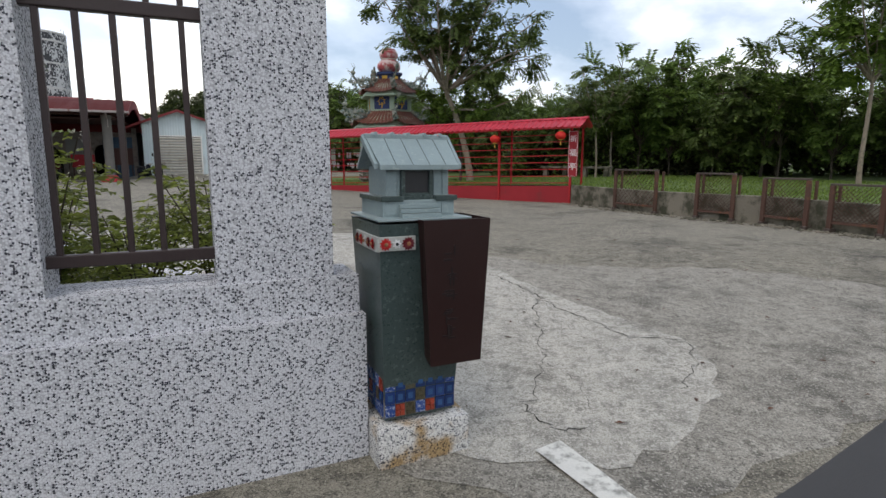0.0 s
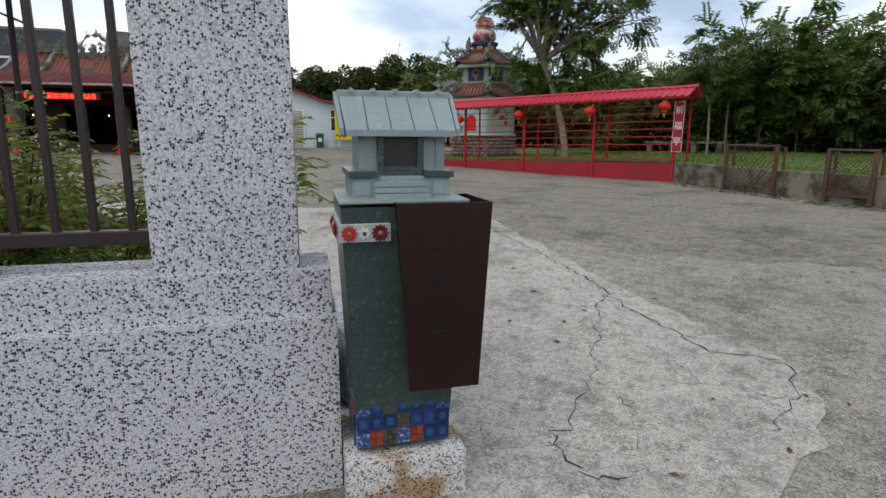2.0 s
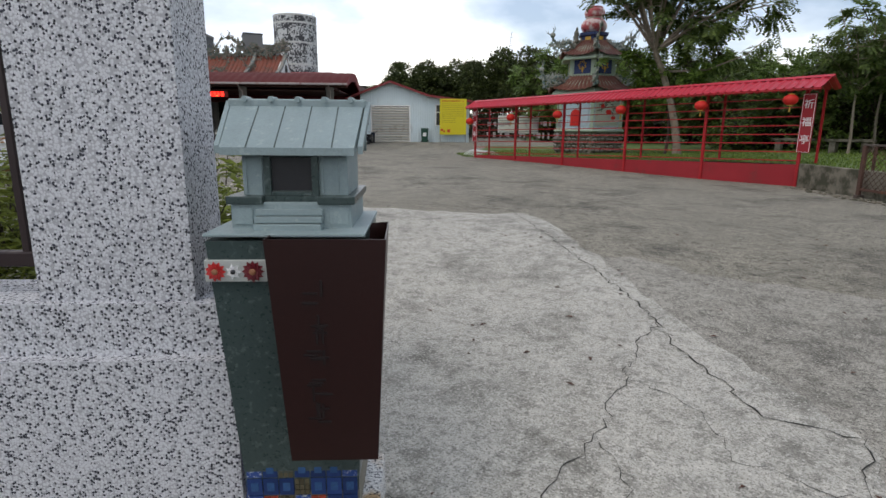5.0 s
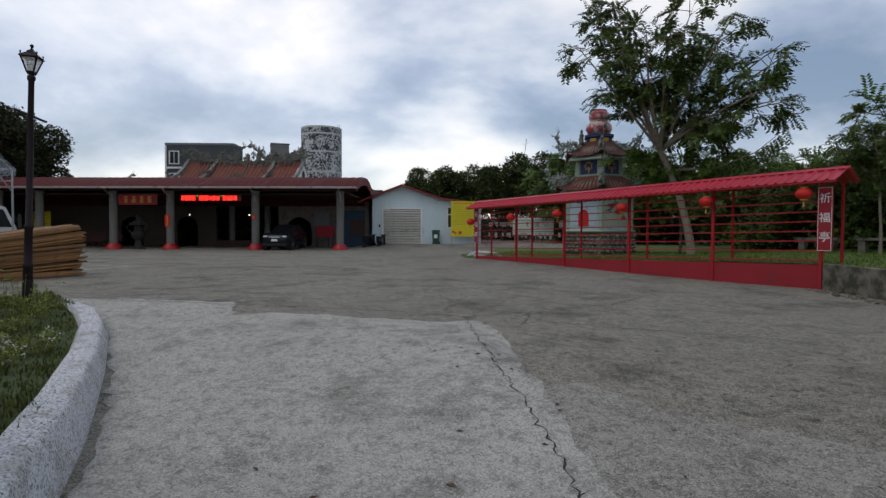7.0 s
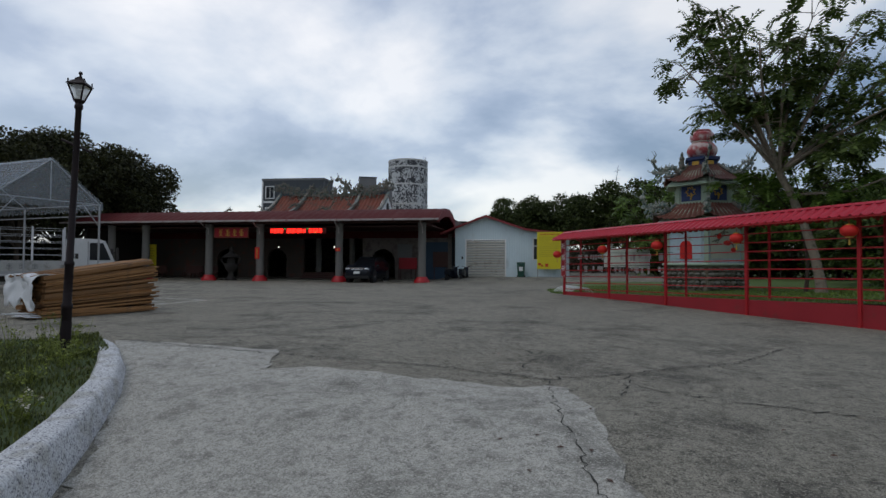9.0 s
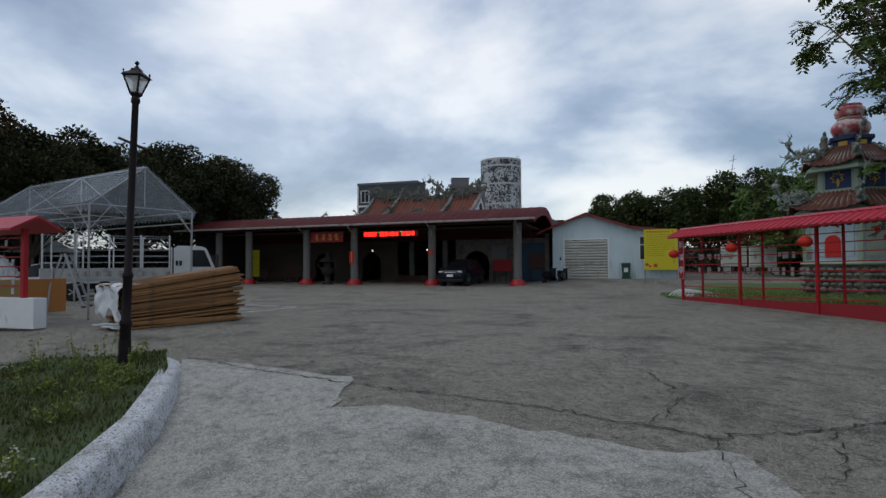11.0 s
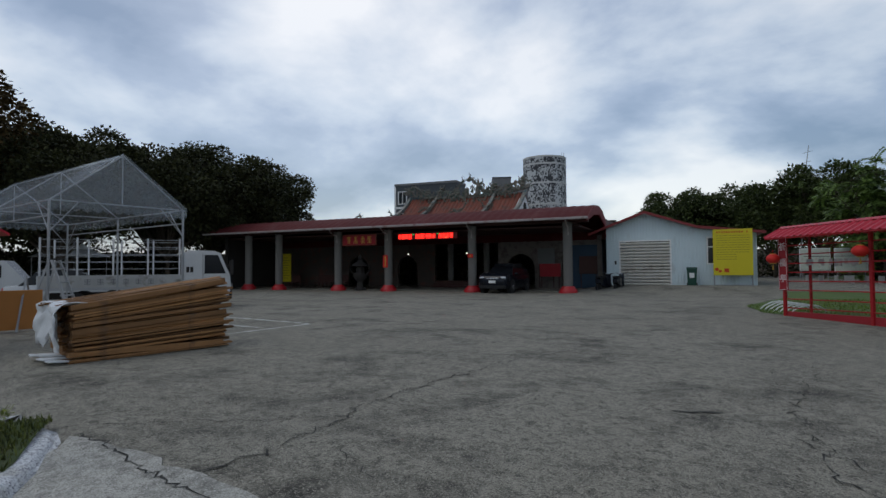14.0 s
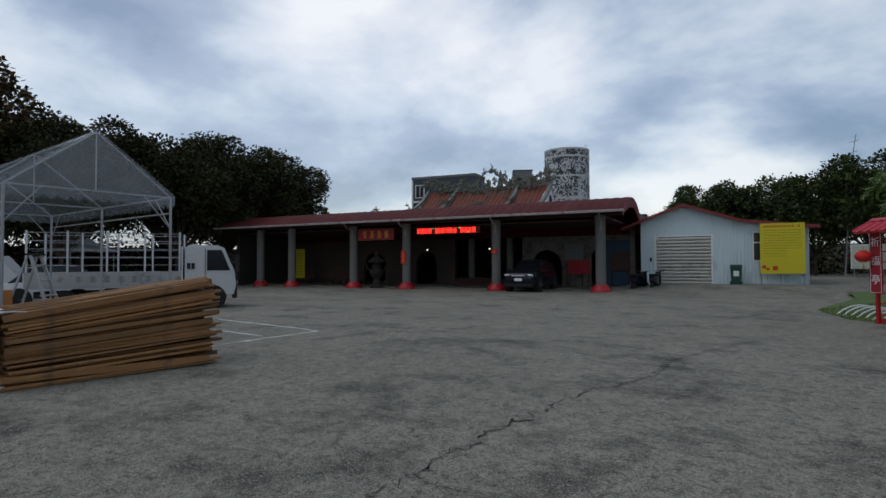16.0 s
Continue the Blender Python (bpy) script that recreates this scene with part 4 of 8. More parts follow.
for i in range(7):
    for j in range(3):
        mosaic_cell(-0.006 + 0.057 * i, 0.257 + 0.071 * j, 0.053, 0.066, lambda a, b_, c, d, t_, mt: part("tile", Shape().box(a, b_, -0.010 - t_, -0.009, c, d), mt, band))
        if i < 6:
            mosaic_cell(0.002 + 0.058 * i, 0.257 + 0.071 * j, 0.053, 0.066, lambda a, b_, c, d, t_, mt: part("tile", Shape().box(-0.010 - t_, -0.009, a, b_, c, d), mt, band))


def flower(parent, m, petal, heart, r, n):
    f = Shape()
    for ring in range(2):
        for k in range(n):
            a = 2 * math.pi * (k + 0.5 * ring) / n
            c, s_ = math.cos(a), math.sin(a)
            rr = r * (1 - 0.3 * ring)
            tip, w = (rr * c, rr * s_, 0.004 + 0.004 * ring), r * 0.28
            f.add([(0, 0, 0.003 + 0.004 * ring), (0.55 * rr * c - w * s_, 0.55 * rr * s_ + w * c, 0.008 + 0.005 * ring), tip, (0.55 * rr * c + w * s_, 0.55 * rr * s_ - w * c, 0.008 + 0.005 * ring)], [(0, 1, 2, 3)])
    ob = part("flower", f, petal, parent)
    ob.matrix_local = m
    h = part("flower_heart", Shape().ball(0, 0, 0.012, r * 0.3, r * 0.3, 0.006), heart, ob)
    return ob


plaque = part("flower_plaque", Shape().box(-0.058, 0.135, -0.105, -0.08, 1.155, 1.225, c=0.003), M_PLAQUE, shrine, "pale plaque with red, white and maroon flowers")
fm = lambda x: pose(x, -0.106, 1.19, 90, 0, 0)
flower(plaque, fm(-0.022), M_PETAL_RED, M_PETAL_HEART, 0.033, 11)
flower(plaque, fm(0.034), M_PETAL_WHITE, M_NICHE, 0.026, 7)
flower(plaque, fm(0.094), M_PETAL_DARK, M_PETAL_HEART, 0.036, 12)
side = part("flower_plaque", Shape().box(-0.061, -0.045, -0.09, 0.28, 1.15, 1.225, c=0.003), M_PLAQUE, shrine)
for k, (yy, pm) in enumerate([(-0.04, M_PETAL_RED), (0.03, M_PETAL_DARK), (0.09, M_PETAL_WHITE), (0.16, M_PETAL_RED), (0.23, M_PETAL_DARK)]):
    flower(side, pose(-0.062, yy, 1.188, 0, -90, 0), pm, M_PETAL_HEART, 0.031, 10)

# wedge-shaped dark box hung on the front and wrapped round the corner
bx = part("hung_box", Shape().loft([[(0.193, -0.155, 0.555), (0.478, -0.155, 0.555), (0.452, 0.10, 0.575), (0.215, 0.00, 0.575)], [(0.148, -0.175, 1.305), (0.515, -0.175, 1.305), (0.505, 0.16, 1.305), (0.148, -0.03, 1.305)]], caps=False), M_BOX, shrine, "oxblood metal wedge-shaped box with worn markings")
sol = bx.modifiers.new("thickness", "SOLIDIFY")
sol.thickness = 0.006
part("box_bottom", Shape().add([(0.193, -0.155, 0.556), (0.478, -0.155, 0.556), (0.452, 0.10, 0.576), (0.215, 0.0, 0.576)], [(0, 3, 2, 1)]), M_BOX, bx)
rm = random.Random(4)
for k in range(5):
    zc = 1.13 - 0.105 * k
    marks = Shape()
    for s_ in range(6):
        x, z = 0.27 + rm.uniform(0, 0.045), zc + rm.uniform(-0.035, 0.035)
        yy = -0.177 + (1.305 - z) * 0.0267
        if rm.random() < 0.5:
            marks.box(x - 0.022, x + 0.022, yy - 0.002, yy + 0.004, z, z + 0.007)
        else:
            marks.box(x, x + 0.007, yy - 0.002, yy + 0.004, z - 0.025, z + 0.025)
    part("worn_marking", marks, M_BOXMARK, bx)

# the house on top
house = part("house", Shape().box(0.034, 0.378, 0.04, 0.34, 1.41, 1.56, c=0.004), M_JADE, shrine, "grey-green stone house with a gabled roof")
for k in range(7):
    x = 0.045 + 0.05 * k
    if not 0.1 < x < 0.29:
        part("batten", Shape().box(x - 0.004, x + 0.004, 0.034, 0.042, 1.42, 1.555), M_JADE, house)
frame_ = Shape()
frame_.box(0.108, 0.13, 0.022, 0.045, 1.412, 1.556, c=0.002).box(0.262, 0.284, 0.022, 0.045, 1.412, 1.556, c=0.002).box(0.1303, 0.2617, 0.022, 0.045, 1.538, 1.556, c=0.002).box(0.1303, 0.2617, 0.022, 0.045, 1.412, 1.428, c=0.002)
part("niche_frame", frame_, M_JADE_DARK, house)
part("niche", Shape().box(0.131, 0.261, 0.036, 0.046, 1.429, 1.537), M_NICHE, house, "dark glazed niche")
plinth = part("house_plinth", Shape().box(0.002, 0.392, 0.0, 0.37, 1.306, 1.39, c=0.003), M_JADE, shrine)
part("plinth_ledge", Shape().box(-0.009, 0.108, -0.014, 0.38, 1.388, 1.414, c=0.003).box(0.284, 0.405, -0.014, 0.38, 1.388, 1.414, c=0.003).box(0.109, 0.283, 0.02, 0.38, 1.388, 1.412), M_JADE_DARK, plinth)
for k in range(4):
    part("step", Shape().box(0.085, 0.30, -0.052 + 0.018 * k, 0.01 + 0.002 * k, 1.308 + 0.022 * k, 1.328 + 0.022 * k, c=0.002), M_JADE, plinth)
for x0 in (0.01, 0.32):
    part("inset_panel", Shape().box(x0, x0 + 0.062, -0.004, 0.004, 1.322, 1.376, c=0.001), M_JADE, plinth)
roof = Shape()
prof = [(-0.02, 1.546), (0.185, 1.69), (0.39, 1.546), (0.39, 1.570), (0.185, 1.722), (-0.02, 1.570)]
roof.loft([[(0.2 + (x - 0.2) * (1.0 if z < 1.6 else 1.075), y, z) for y, z in prof] for x in (-0.015, 0.408)])
rf = part("roof", roof, M_JADE, shrine, "gabled grey-green stone roof")
part("ridge_beam", Shape().box(-0.038, 0.432, 0.16, 0.21, 1.698, 1.728, c=0.006), M_JADE, rf)
for k in range(5):
    x = 0.02 + 0.09 * k
    part("ridge_stud", Shape().tube([(x, 0.15, 1.727), (x, 0.22, 1.727)], 0.010, 10), M_JADE, rf)
for k in range(4):
    x = 0.065 + 0.09 * k
    part("roof_seam", Shape().loft([[(x, -0.021, 1.5700), (x + 0.004, -0.021, 1.5700), (x + 0.004, -0.021, 1.5708), (x, -0.021, 1.5708)], [(x, 0.16, 1.7035), (x + 0.004, 0.16, 1.7035), (x + 0.004, 0.16, 1.7043), (x, 0.16, 1.7043)]]), M_JADE_DARK, rf)
for x, k in ((-0.03, -1), (0.425, 1)):
    part("gable_board", Shape().loft([[(x + q + (0.012 * k if z > 1.6 else 0), y, z) for y, z in ((0.0, 1.55), (0.0, 1.575), (0.185, 1.722), (0.185, 1.69))] for q in (-0.008, 0.008)]), M_JADE, rf)

# ---- the red roofed fence ----
fence = thing("red_fence", FENCE_M, "red steel rail fence with a ribbed red roof and low wall", "fence")
POSTS = [0.0, 2.48, 4.95, 7.58, 10.18, 12.66]


def lowtop(x):
    return 0.60 + 0.26 * x / FENCE_LONG


def rooftop(x):
    return 2.36 + 0.12 * x / FENCE_LONG


lw = Shape().loft([[(x, 0.0, -0.1), (x, 0.0, lowtop(x)), (x, 0.10, lowtop(x)), (x, 0.10, -0.1)] for x in (0.02, 12.64)])
part("low_wall", lw, M_REDWALL, fence, "red painted low concrete wall")
for x in POSTS:
    part("post", Shape().box(x - 0.035, x + 0.035, -0.045, 0.025, 0.0, rooftop(x) + 0.2, c=0.005), M_RED, fence)
    part("rear_post", Shape().box(x + 0.12, x + 0.17, 0.62, 0.67, 0.2, rooftop(x) + 0.2), M_RED, fence)
for x0, x1 in zip(POSTS, POSTS[1:]):
    for k in range(8):
        r = Shape()
        za = lowtop(x0) + 0.10 + (rooftop(x0) - lowtop(x0) - 0.08) * k / 7.2
        zb = lowtop(x1) + 0.10 + (rooftop(x1) - lowtop(x1) - 0.08) * k / 7.2
        r.loft([[(x, y, z + h) for y, h in ((-0.028, -0.013), (-0.028, 0.013), (-0.003, 0.013), (-0.003, -0.013))] for x, z in ((x0 + 0.035, za), (x1 - 0.035, zb))])
        part("rail", r, M_RED, fence)
froof = Shape()
n = 13 * 5
for side_ in (-1, 1):
    rows = []
    for i in range(n * 4 + 1):
        x = -0.25 + (13.35) * i / (n * 4)
        rib = 0.04 if i % 4 == 0 else 0.0
        zt = rooftop(x) + 0.47 + rib
        ze = rooftop(x) + 0.19 + rib
        rows.append([(x, 0.16, zt), (x, 0.16 + side_ * 0.56, ze)])
    froof.sheet(rows)
fr_ob = part("roof", froof, M_REDROOF, fence, "ribbed red sheet-metal roof")
fr_ob.modifiers.new("thickness", "SOLIDIFY").thickness = 0.012
part("ridge_cap", Shape().loft([[(x, 0.16 + o, rooftop(x) + 0.475 + h) for o, h in ((-0.09, -0.02), (0, 0.04), (0.09, -0.02), (0, -0.03))] for x in (-0.27, 13.12)]), M_REDROOF, fence)
part("fascia", Shape().loft([[(x, y, rooftop(x) + h) for y, h in ((-0.39, 0.15), (-0.39, 0.19), (-0.36, 0.19), (-0.36, 0.15))] for x in (-0.22, 13.07)]), M_RED, fence)
for x in POSTS:
    part("rafter", Shape().loft([[(x - 0.02, y, z), (x + 0.02, y, z), (x + 0.02, y, z + 0.04), (x - 0.02, y, z + 0.04)] for y, z in ((-0.38, rooftop(x) + 0.14), (0.15, rooftop(x) + 0.40), (0.68, rooftop(x) + 0.14))]), M_RED, fence)
for x0, name_chars in ((12.60, "祈福亭"), (-0.12, "祈福亭")):
    pan = part("name_board", Shape().box(x0, x0 + 0.30, -0.085, -0.055, 1.16, 2.56, c=0.005), M_REDWALL, fence, "dark red upright board with three white characters")
    rim = Shape()
    for a in ((x0 + 0.015, x0 + 0.023, 1.175, 2.545), (x0 + 0.277, x0 + 0.285, 1.175, 2.545), (x0 + 0.0235, x0 + 0.2765, 1.175, 1.183), (x0 + 0.0235, x0 + 0.2765, 2.537, 2.545)):
        rim.box(a[0], a[1], -0.089, -0.084, a[2], a[3])
    part("board_rim", rim, M_WHITE, pan)
    for k, ch in enumerate(name_chars):
        letters(ch, 0.23, M_WHITE, "character", pan, pose(x0 + 0.15, -0.088, 2.30 - 0.42 * k, 90, 0, 0), 0.003)


def lantern(m, r=0.145):
    l = thing("paper_lantern", m, "round red cloth lantern with gold rims hung on the fence", "lantern", "fence lanterns")
    s = Shape()
    rings = []
    nn = 24
    for k in range(11):
        a = math.pi * (0.1 + 0.8 * k / 10)
        rings.append([((r * 1.12 * math.sin(a) * (1 + 0.035 * (j % 2))) * math.cos(2 * math.pi * j / nn), (r * 1.12 * math.sin(a) * (1 + 0.035 * (j % 2))) * math.sin(2 * math.pi * j / nn), -r * 0.92 * math.cos(a)) for j in range(nn)])
    s.loft(rings)
    part("body", s, M_LANTERN, l, "", True)
    part("rim", Shape().lathe([(0.07, r * 0.84), (0.075, r * 0.84), (0.075, r * 0.98), (0.07, r * 0.98)], 14), M_GOLD, l)
    part("rim", Shape().lathe([(0.07, -r * 0.98), (0.075, -r * 0.98), (0.075, -r * 0.84), (0.07, -r * 0.84)], 14), M_GOLD, l)
    part("tassel", Shape().lathe([(0.004, -r * 0.98), (0.006, -r * 1.2), (0.016, -r * 1.3), (0.022, -r * 2.0), (0.002, -r * 2.0)], 10), M_GOLD, l)
    part("cord", Shape().tube([(0, 0, r * 0.95), (0, 0, r * 1.6)], 0.005, 6), M_LANTERN, l)
    return l


first = lantern(FENCE_M @ pose(POSTS[1] - 0.03, -0.26, 2.13))
for x, z in ((-0.1, 2.0), (4.86, 2.20), (7.5, 2.30), (10.13, 2.35), (12.40, 2.42)):
    copy_thing(first, FENCE_M @ pose(x, -0.26, z, 0, 0, 37 * x))

# bicycle hoops at the fence's end
rack = thing("bicycle_rack", FENCE_M @ pose(-0.4, 0.15, 0.30), "row of pale bent steel bicycle hoops by the fence end", "bicycle rack")
for k in range(7):
    pts = []
    for i in range(9):
        a = math.pi * i / 8
        pts.append((-0.30 * k - 0.05 + 0.25 * math.sin(a) * 0.6, 0.9 - 0.75 * math.cos(a) * 0.9 + 0.1 * k, 0.0 + 0.42 * math.sin(a)))
    part("hoop", Shape().tube(pts, 0.022, 8), M_WHITE, rack, "", True)
part("base_bar", Shape().box(-2.0, 0.1, 0.3, 0.36, 0.0, 0.05).box(-2.0, 0.1, 1.55, 1.61, 0.0, 0.05), M_STEEL, rack)

# ---- the temple ----
COLS = [0.0, -5.43, -10.95, -14.67, -19.53, -22.24]
temple_z = 0.44
floor_ = Shape().box(-34, 2.2, 0.9, 13, 0.0, temple_z + 0.06)
solid("temple_floor", floor_, M_COURT, "raised grey floor of the temple", "floor", kind="structure", m=TEMPLE_M)


def column():
    c = thing("temple_column", TEMPLE_M @ pose(0, 0, temple_z), "round grey granite column on a flared red base", "column", "porch columns")
    part("shaft", Shape().lathe([(0.245, 0.0), (0.245, 3.55), (0.27, 3.58), (0.27, 3.75)], 24), M_PILLAR, c, "", True)
    part("base", Shape().lathe([(0.50, -0.10), (0.50, 0.10), (0.44, 0.20), (0.36, 0.27), (0.33, 0.36), (0.25, 0.38)], 24), M_RED, c, "worn red flared column base", True)
    return c


c0 = column()
for x in COLS[1:]:
    copy_thing(c0, TEMPLE_M @ pose(x, 0, temple_z))
# canopy: a curved sheet roof along the porch
CANOPY = [(-1.15, 4.33), (-0.7, 4.53), (0.0, 4.80), (0.8, 5.04), (1.7, 5.20), (2.7, 5.22), (3.7, 5.06), (4.6, 4.70), (5.3, 4.15), (5.7, 3.5)]
rows = []
xs = [1.25 - 0.25 * i for i in range(int(26.5 / 0.25) + 1)]
for i, x in enumerate(xs):
    rib = 0.03 if i % 2 else 0.0
    rows.append([(x, y, z + rib) for y, z in CANOPY])
can = Shape().sheet(rows)
canopy = thing("porch_canopy", TEMPLE_M, "maroon ribbed sheet-metal barrel canopy over the temple porch", "canopy")
co_ = part("roof", can, M_CANOPY, canopy)
co_.modifiers.new("thickness", "SOLIDIFY").thickness = 0.02
part("gutter", Shape().box(-25.3, 1.3, -1.30, -1.16, 4.24, 4.36, c=0.02), M_GUTTER, canopy, "pale gutter along the canopy edge")
part("end_board", Shape().loft([[(x, y, z) for y, z in CANOPY] + [(x, 5.5, 3.4), (x, 4.3, 4.35), (x, 2.6, 4.75), (x, 0.8, 4.6), (x, -1.15, 4.15)] for x in (1.18, 1.26)]), M_TRIMRED, canopy)
part("eave_beam", Shape().box(-25.2, 1.1, -0.12, 0.12, 4.16, 4.42), M_DARKWOOD, canopy)
for x in COLS:
    part("bracket", Shape().tube([(x, 0, 4.15), (x, -0.5, 4.3), (x, -1.1, 4.32)], 0.04, 8).box(x - 0.06, x + 0.06, -0.9, 3.9, 4.18, 4.30), M_DARKWOOD, canopy)
for x in (0.15, -5.3, -10.8, -14.5):
    part("downpipe", Shape().tube([(x, -1.22, 4.25), (x, -0.9, 4.0), (x - 0.05, -0.33, 3.9), (x - 0.05, -0.31, 3.5)], 0.035, 8), M_GUTTER, canopy)


# the hall's front wall with arched openings
def arch_wall(x0, x1, z0, z1, y0, y1, holes):
    """A wall with round-headed openings: (centre, half width, spring height)."""
    s = Shape()
    x = x0
    for cx, hw, sp in sorted(holes):
        s.box(x, cx - hw, y0, y1, z0, z1)
        pts = [(cx - hw * math.cos(math.pi * k / 12), sp + hw * math.sin(math.pi * k / 12)) for k in range(13)]
        for (xa, za), (xb, zb) in zip(pts, pts[1:]):
            s.add([(xa, y0, za), (xb, y0, zb), (xb, y0, z1), (xa, y0, z1), (xa, y1, za), (xb, y1, zb), (xb, y1, z1), (xa, y1, z1)],
                  [(0, 1, 2, 3), (7, 6, 5, 4), (0, 4, 5, 1), (3, 2, 6, 7)])
        x = cx + hw
    s.box(x, x1, y0, y1, z0, z1)
    return s


aw = arch_wall(-5.9, 0.6, 0.44, 4.7, 5.8, 6.05, [(-4.35, 0.95, 1.75), (-1.15, 0.48, 2.2)])
solid("temple_wall_east", aw, M_TEMPLEWALL, "dull plastered temple wall with round-headed doorways", "wall", kind="structure", m=TEMPLE_M)
# west bays: plaster coloured darker to stand in for porch shade
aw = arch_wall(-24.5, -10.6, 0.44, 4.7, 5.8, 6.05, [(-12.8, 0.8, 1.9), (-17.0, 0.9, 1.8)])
solid("temple_wall_west", aw, M_SHADEDWALL, "dull plastered temple wall with round-headed doorways", "wall", kind="structure", m=TEMPLE_M)
solid("temple_wall_side", Shape().box(0.62, 0.9, 5.5, 16.0, 0.3, 4.9), M_TEMPLEWALL, "side wall of the temple", "wall", kind="structure", m=TEMPLE_M)
# these three surfaces carry the hall's deep shade in their colour
solid("temple_wall_back", Shape().box(-24.5, 0.6, 14.5, 14.8, 0.3, 5.4), M_DARK, "rear wall of the temple hall, coloured near black for shade", "wall", kind="structure", m=TEMPLE_M)
solid("temple_wall_left", Shape().box(-24.8, -24.5, 0.3, 14.8, 0.3, 4.6), M_DARK, "end wall of the porch, coloured near black for shade", "wall", kind="structure", m=TEMPLE_M)
solid("temple_ceiling", Shape().box(-24.5, 0.6, 6.06, 14.5, 4.7, 4.95), M_DARK, "ceiling of the temple hall, coloured near black for shade", "ceiling", kind="structure", m=TEMPLE_M)
for x in (-9.6, -6.9):
    ic = thing("hall_column", TEMPLE_M @ pose(x, 6.3, temple_z), "dark inner column of the temple hall", "column", "hall columns")
    part("shaft", Shape().lathe([(0.22, 0.0), (0.22, 4.2)], 18), M_PILLAR, ic, "", True)
    part("base", Shape().lathe([(0.34, 0.0), (0.34, 0.18), (0.24, 0.3)], 18), M_PILLAR, ic, "", True)
steps = thing("temple_steps", TEMPLE_M @ pose(-8.2, 4.8, temple_z), "worn reddish steps into the hall", "steps")
for k in range(3):
    part("step", Shape().box(-2.2, 2.2, 0.32 * k, 1.2, 0.06 + 0.15 * k, 0.06 + 0.15 * (k + 1), c=0.01), M_DARKWOOD, steps)
beam = Shape().box(-10.6, -5.9, 5.8, 6.1, 3.5, 4.7)
solid("temple_lintel", beam, M_DARKWOOD, "dark carved lintel over the hall front", "lintel", kind="structure", m=TEMPLE_M)

# added board that cuts sky light and darkens the porch from above
solid("porch_ceiling", Shape().box(-24.6, 0.55, 0.35, 5.7, 3.98, 4.05), M_DARKWOOD, "flat dark board added under the canopy to shade the porch", "ceiling", kind="structure", m=TEMPLE_M)

# LED board and name plaque under the canopy
led = thing("led_sign", TEMPLE_M @ pose(-8.27, -0.15, 3.72), "long red lit LED message board under the canopy", "led sign")
part("case", Shape().box(-1.95, 1.95, 0.02, 0.14, -0.19, 0.19, c=0.01), M_LEDDARK, led)
rl = random.Random(3)
for k in range(16):
    x = -1.78 + 0.225 * k
    if k in (4, 11):
        continue
    glyph = Shape()
    for q in range(7):
        if rl.random() < 0.5:
            z = rl.uniform(-0.13, 0.13)
            glyph.box(x - 0.09, x + 0.09, 0.008, 0.0195, z - 0.022, z + 0.022)
        else:
            xx = x + rl.uniform(-0.085, 0.085)
            glyph.box(xx - 0.022, xx + 0.022, 0.006, 0.0195, -0.14, 0.14)
    part("lit_glyph", glyph, M_LED, led)
part("lit_dot", Shape().box(-0.95, -0.8, 0.01, 0.0195, 0.10, 0.14).box(0.65, 0.85, 0.01, 0.0195, 0.10, 0.14).box(1.2, 1.3, 0.01, 0.0195, -0.14, -0.11), M_GREENLED, led)
pq = thing("name_plaque", TEMPLE_M @ pose(-12.95, -0.2, 3.62), "red temple name plaque with gold characters", "plaque")
part("board", Shape().box(-1.2, 1.2, 0.0, 0.07, -0.30, 0.30, c=0.01), M_REDWALL, pq)
rim = Shape().box(-1.25, 1.25, -0.02, 0.06, 0.3003, 0.34).box(-1.25, 1.25, -0.02, 0.06, -0.34, -0.3003).box(-1.25, -1.2003, -0.02, 0.06, -0.2997, 0.2997).box(1.2003, 1.25, -0.02, 0.06, -0.2997, 0.2997)
part("rim", rim, M_TERRACOTTA, pq)
for k in range(4):
    g = Shape()
    x = -0.75 + 0.5 * k
    for q in range(5):
        z = -0.18 + 0.09 * q
        g.box(x - rl.uniform(0.08, 0.17), x + rl.uniform(0.08, 0.17), -0.008, -0.001, z - 0.018, z + 0.018)
    g.box(x - 0.02, x + 0.02, -0.010, -0.001, -0.21, 0.21)
    part("gold_glyph", g, M_GOLD, pq)


# ---- the temple's tiled main roof ----
def tiled_slope(name, parent, x0, x1, y0, z0, y1, z1, sag, pitch=0.3, material=M_TERRACOTTA):
    """A sagging slope of round tile rolls between valleys."""
    s, n, ny = Shape(), int(abs(x1 - x0) / pitch), 8
    rows = []
    for i in range(n * 4 + 1):
        x = x0 + (x1 - x0) * i / (n * 4)
        h = (0.0, 0.07, 0.10, 0.07)[i % 4]
        rows.append([(x, y0 + (y1 - y0) * j / ny, z0 + (z1 - z0) * j / ny - sag * math.sin(math.pi * j / ny) + h) for j in range(ny + 1)])
    s.sheet(rows)
    return part(name, s, material, parent)


mr = thing("temple_roof", TEMPLE_M @ pose(0, 0, 0.30), "swallow-tail temple roof of weathered orange tiles with mosaic ridges", "roof")
tiled_slope("tile_slope", mr, -14.2, -4.9, 6.2, 5.0, 9.0, 6.85, 0.25)
tiled_slope("rear_slope", mr, -14.2, -4.9, 11.8, 5.0, 9.0, 6.85, 0.25)


def ridge(pts, w, h):
    return Shape().loft([[(x, y - w, z), (x, y - w, z + h), (x, y + w, z + h), (x, y + w, z)] for x, y, z in pts])


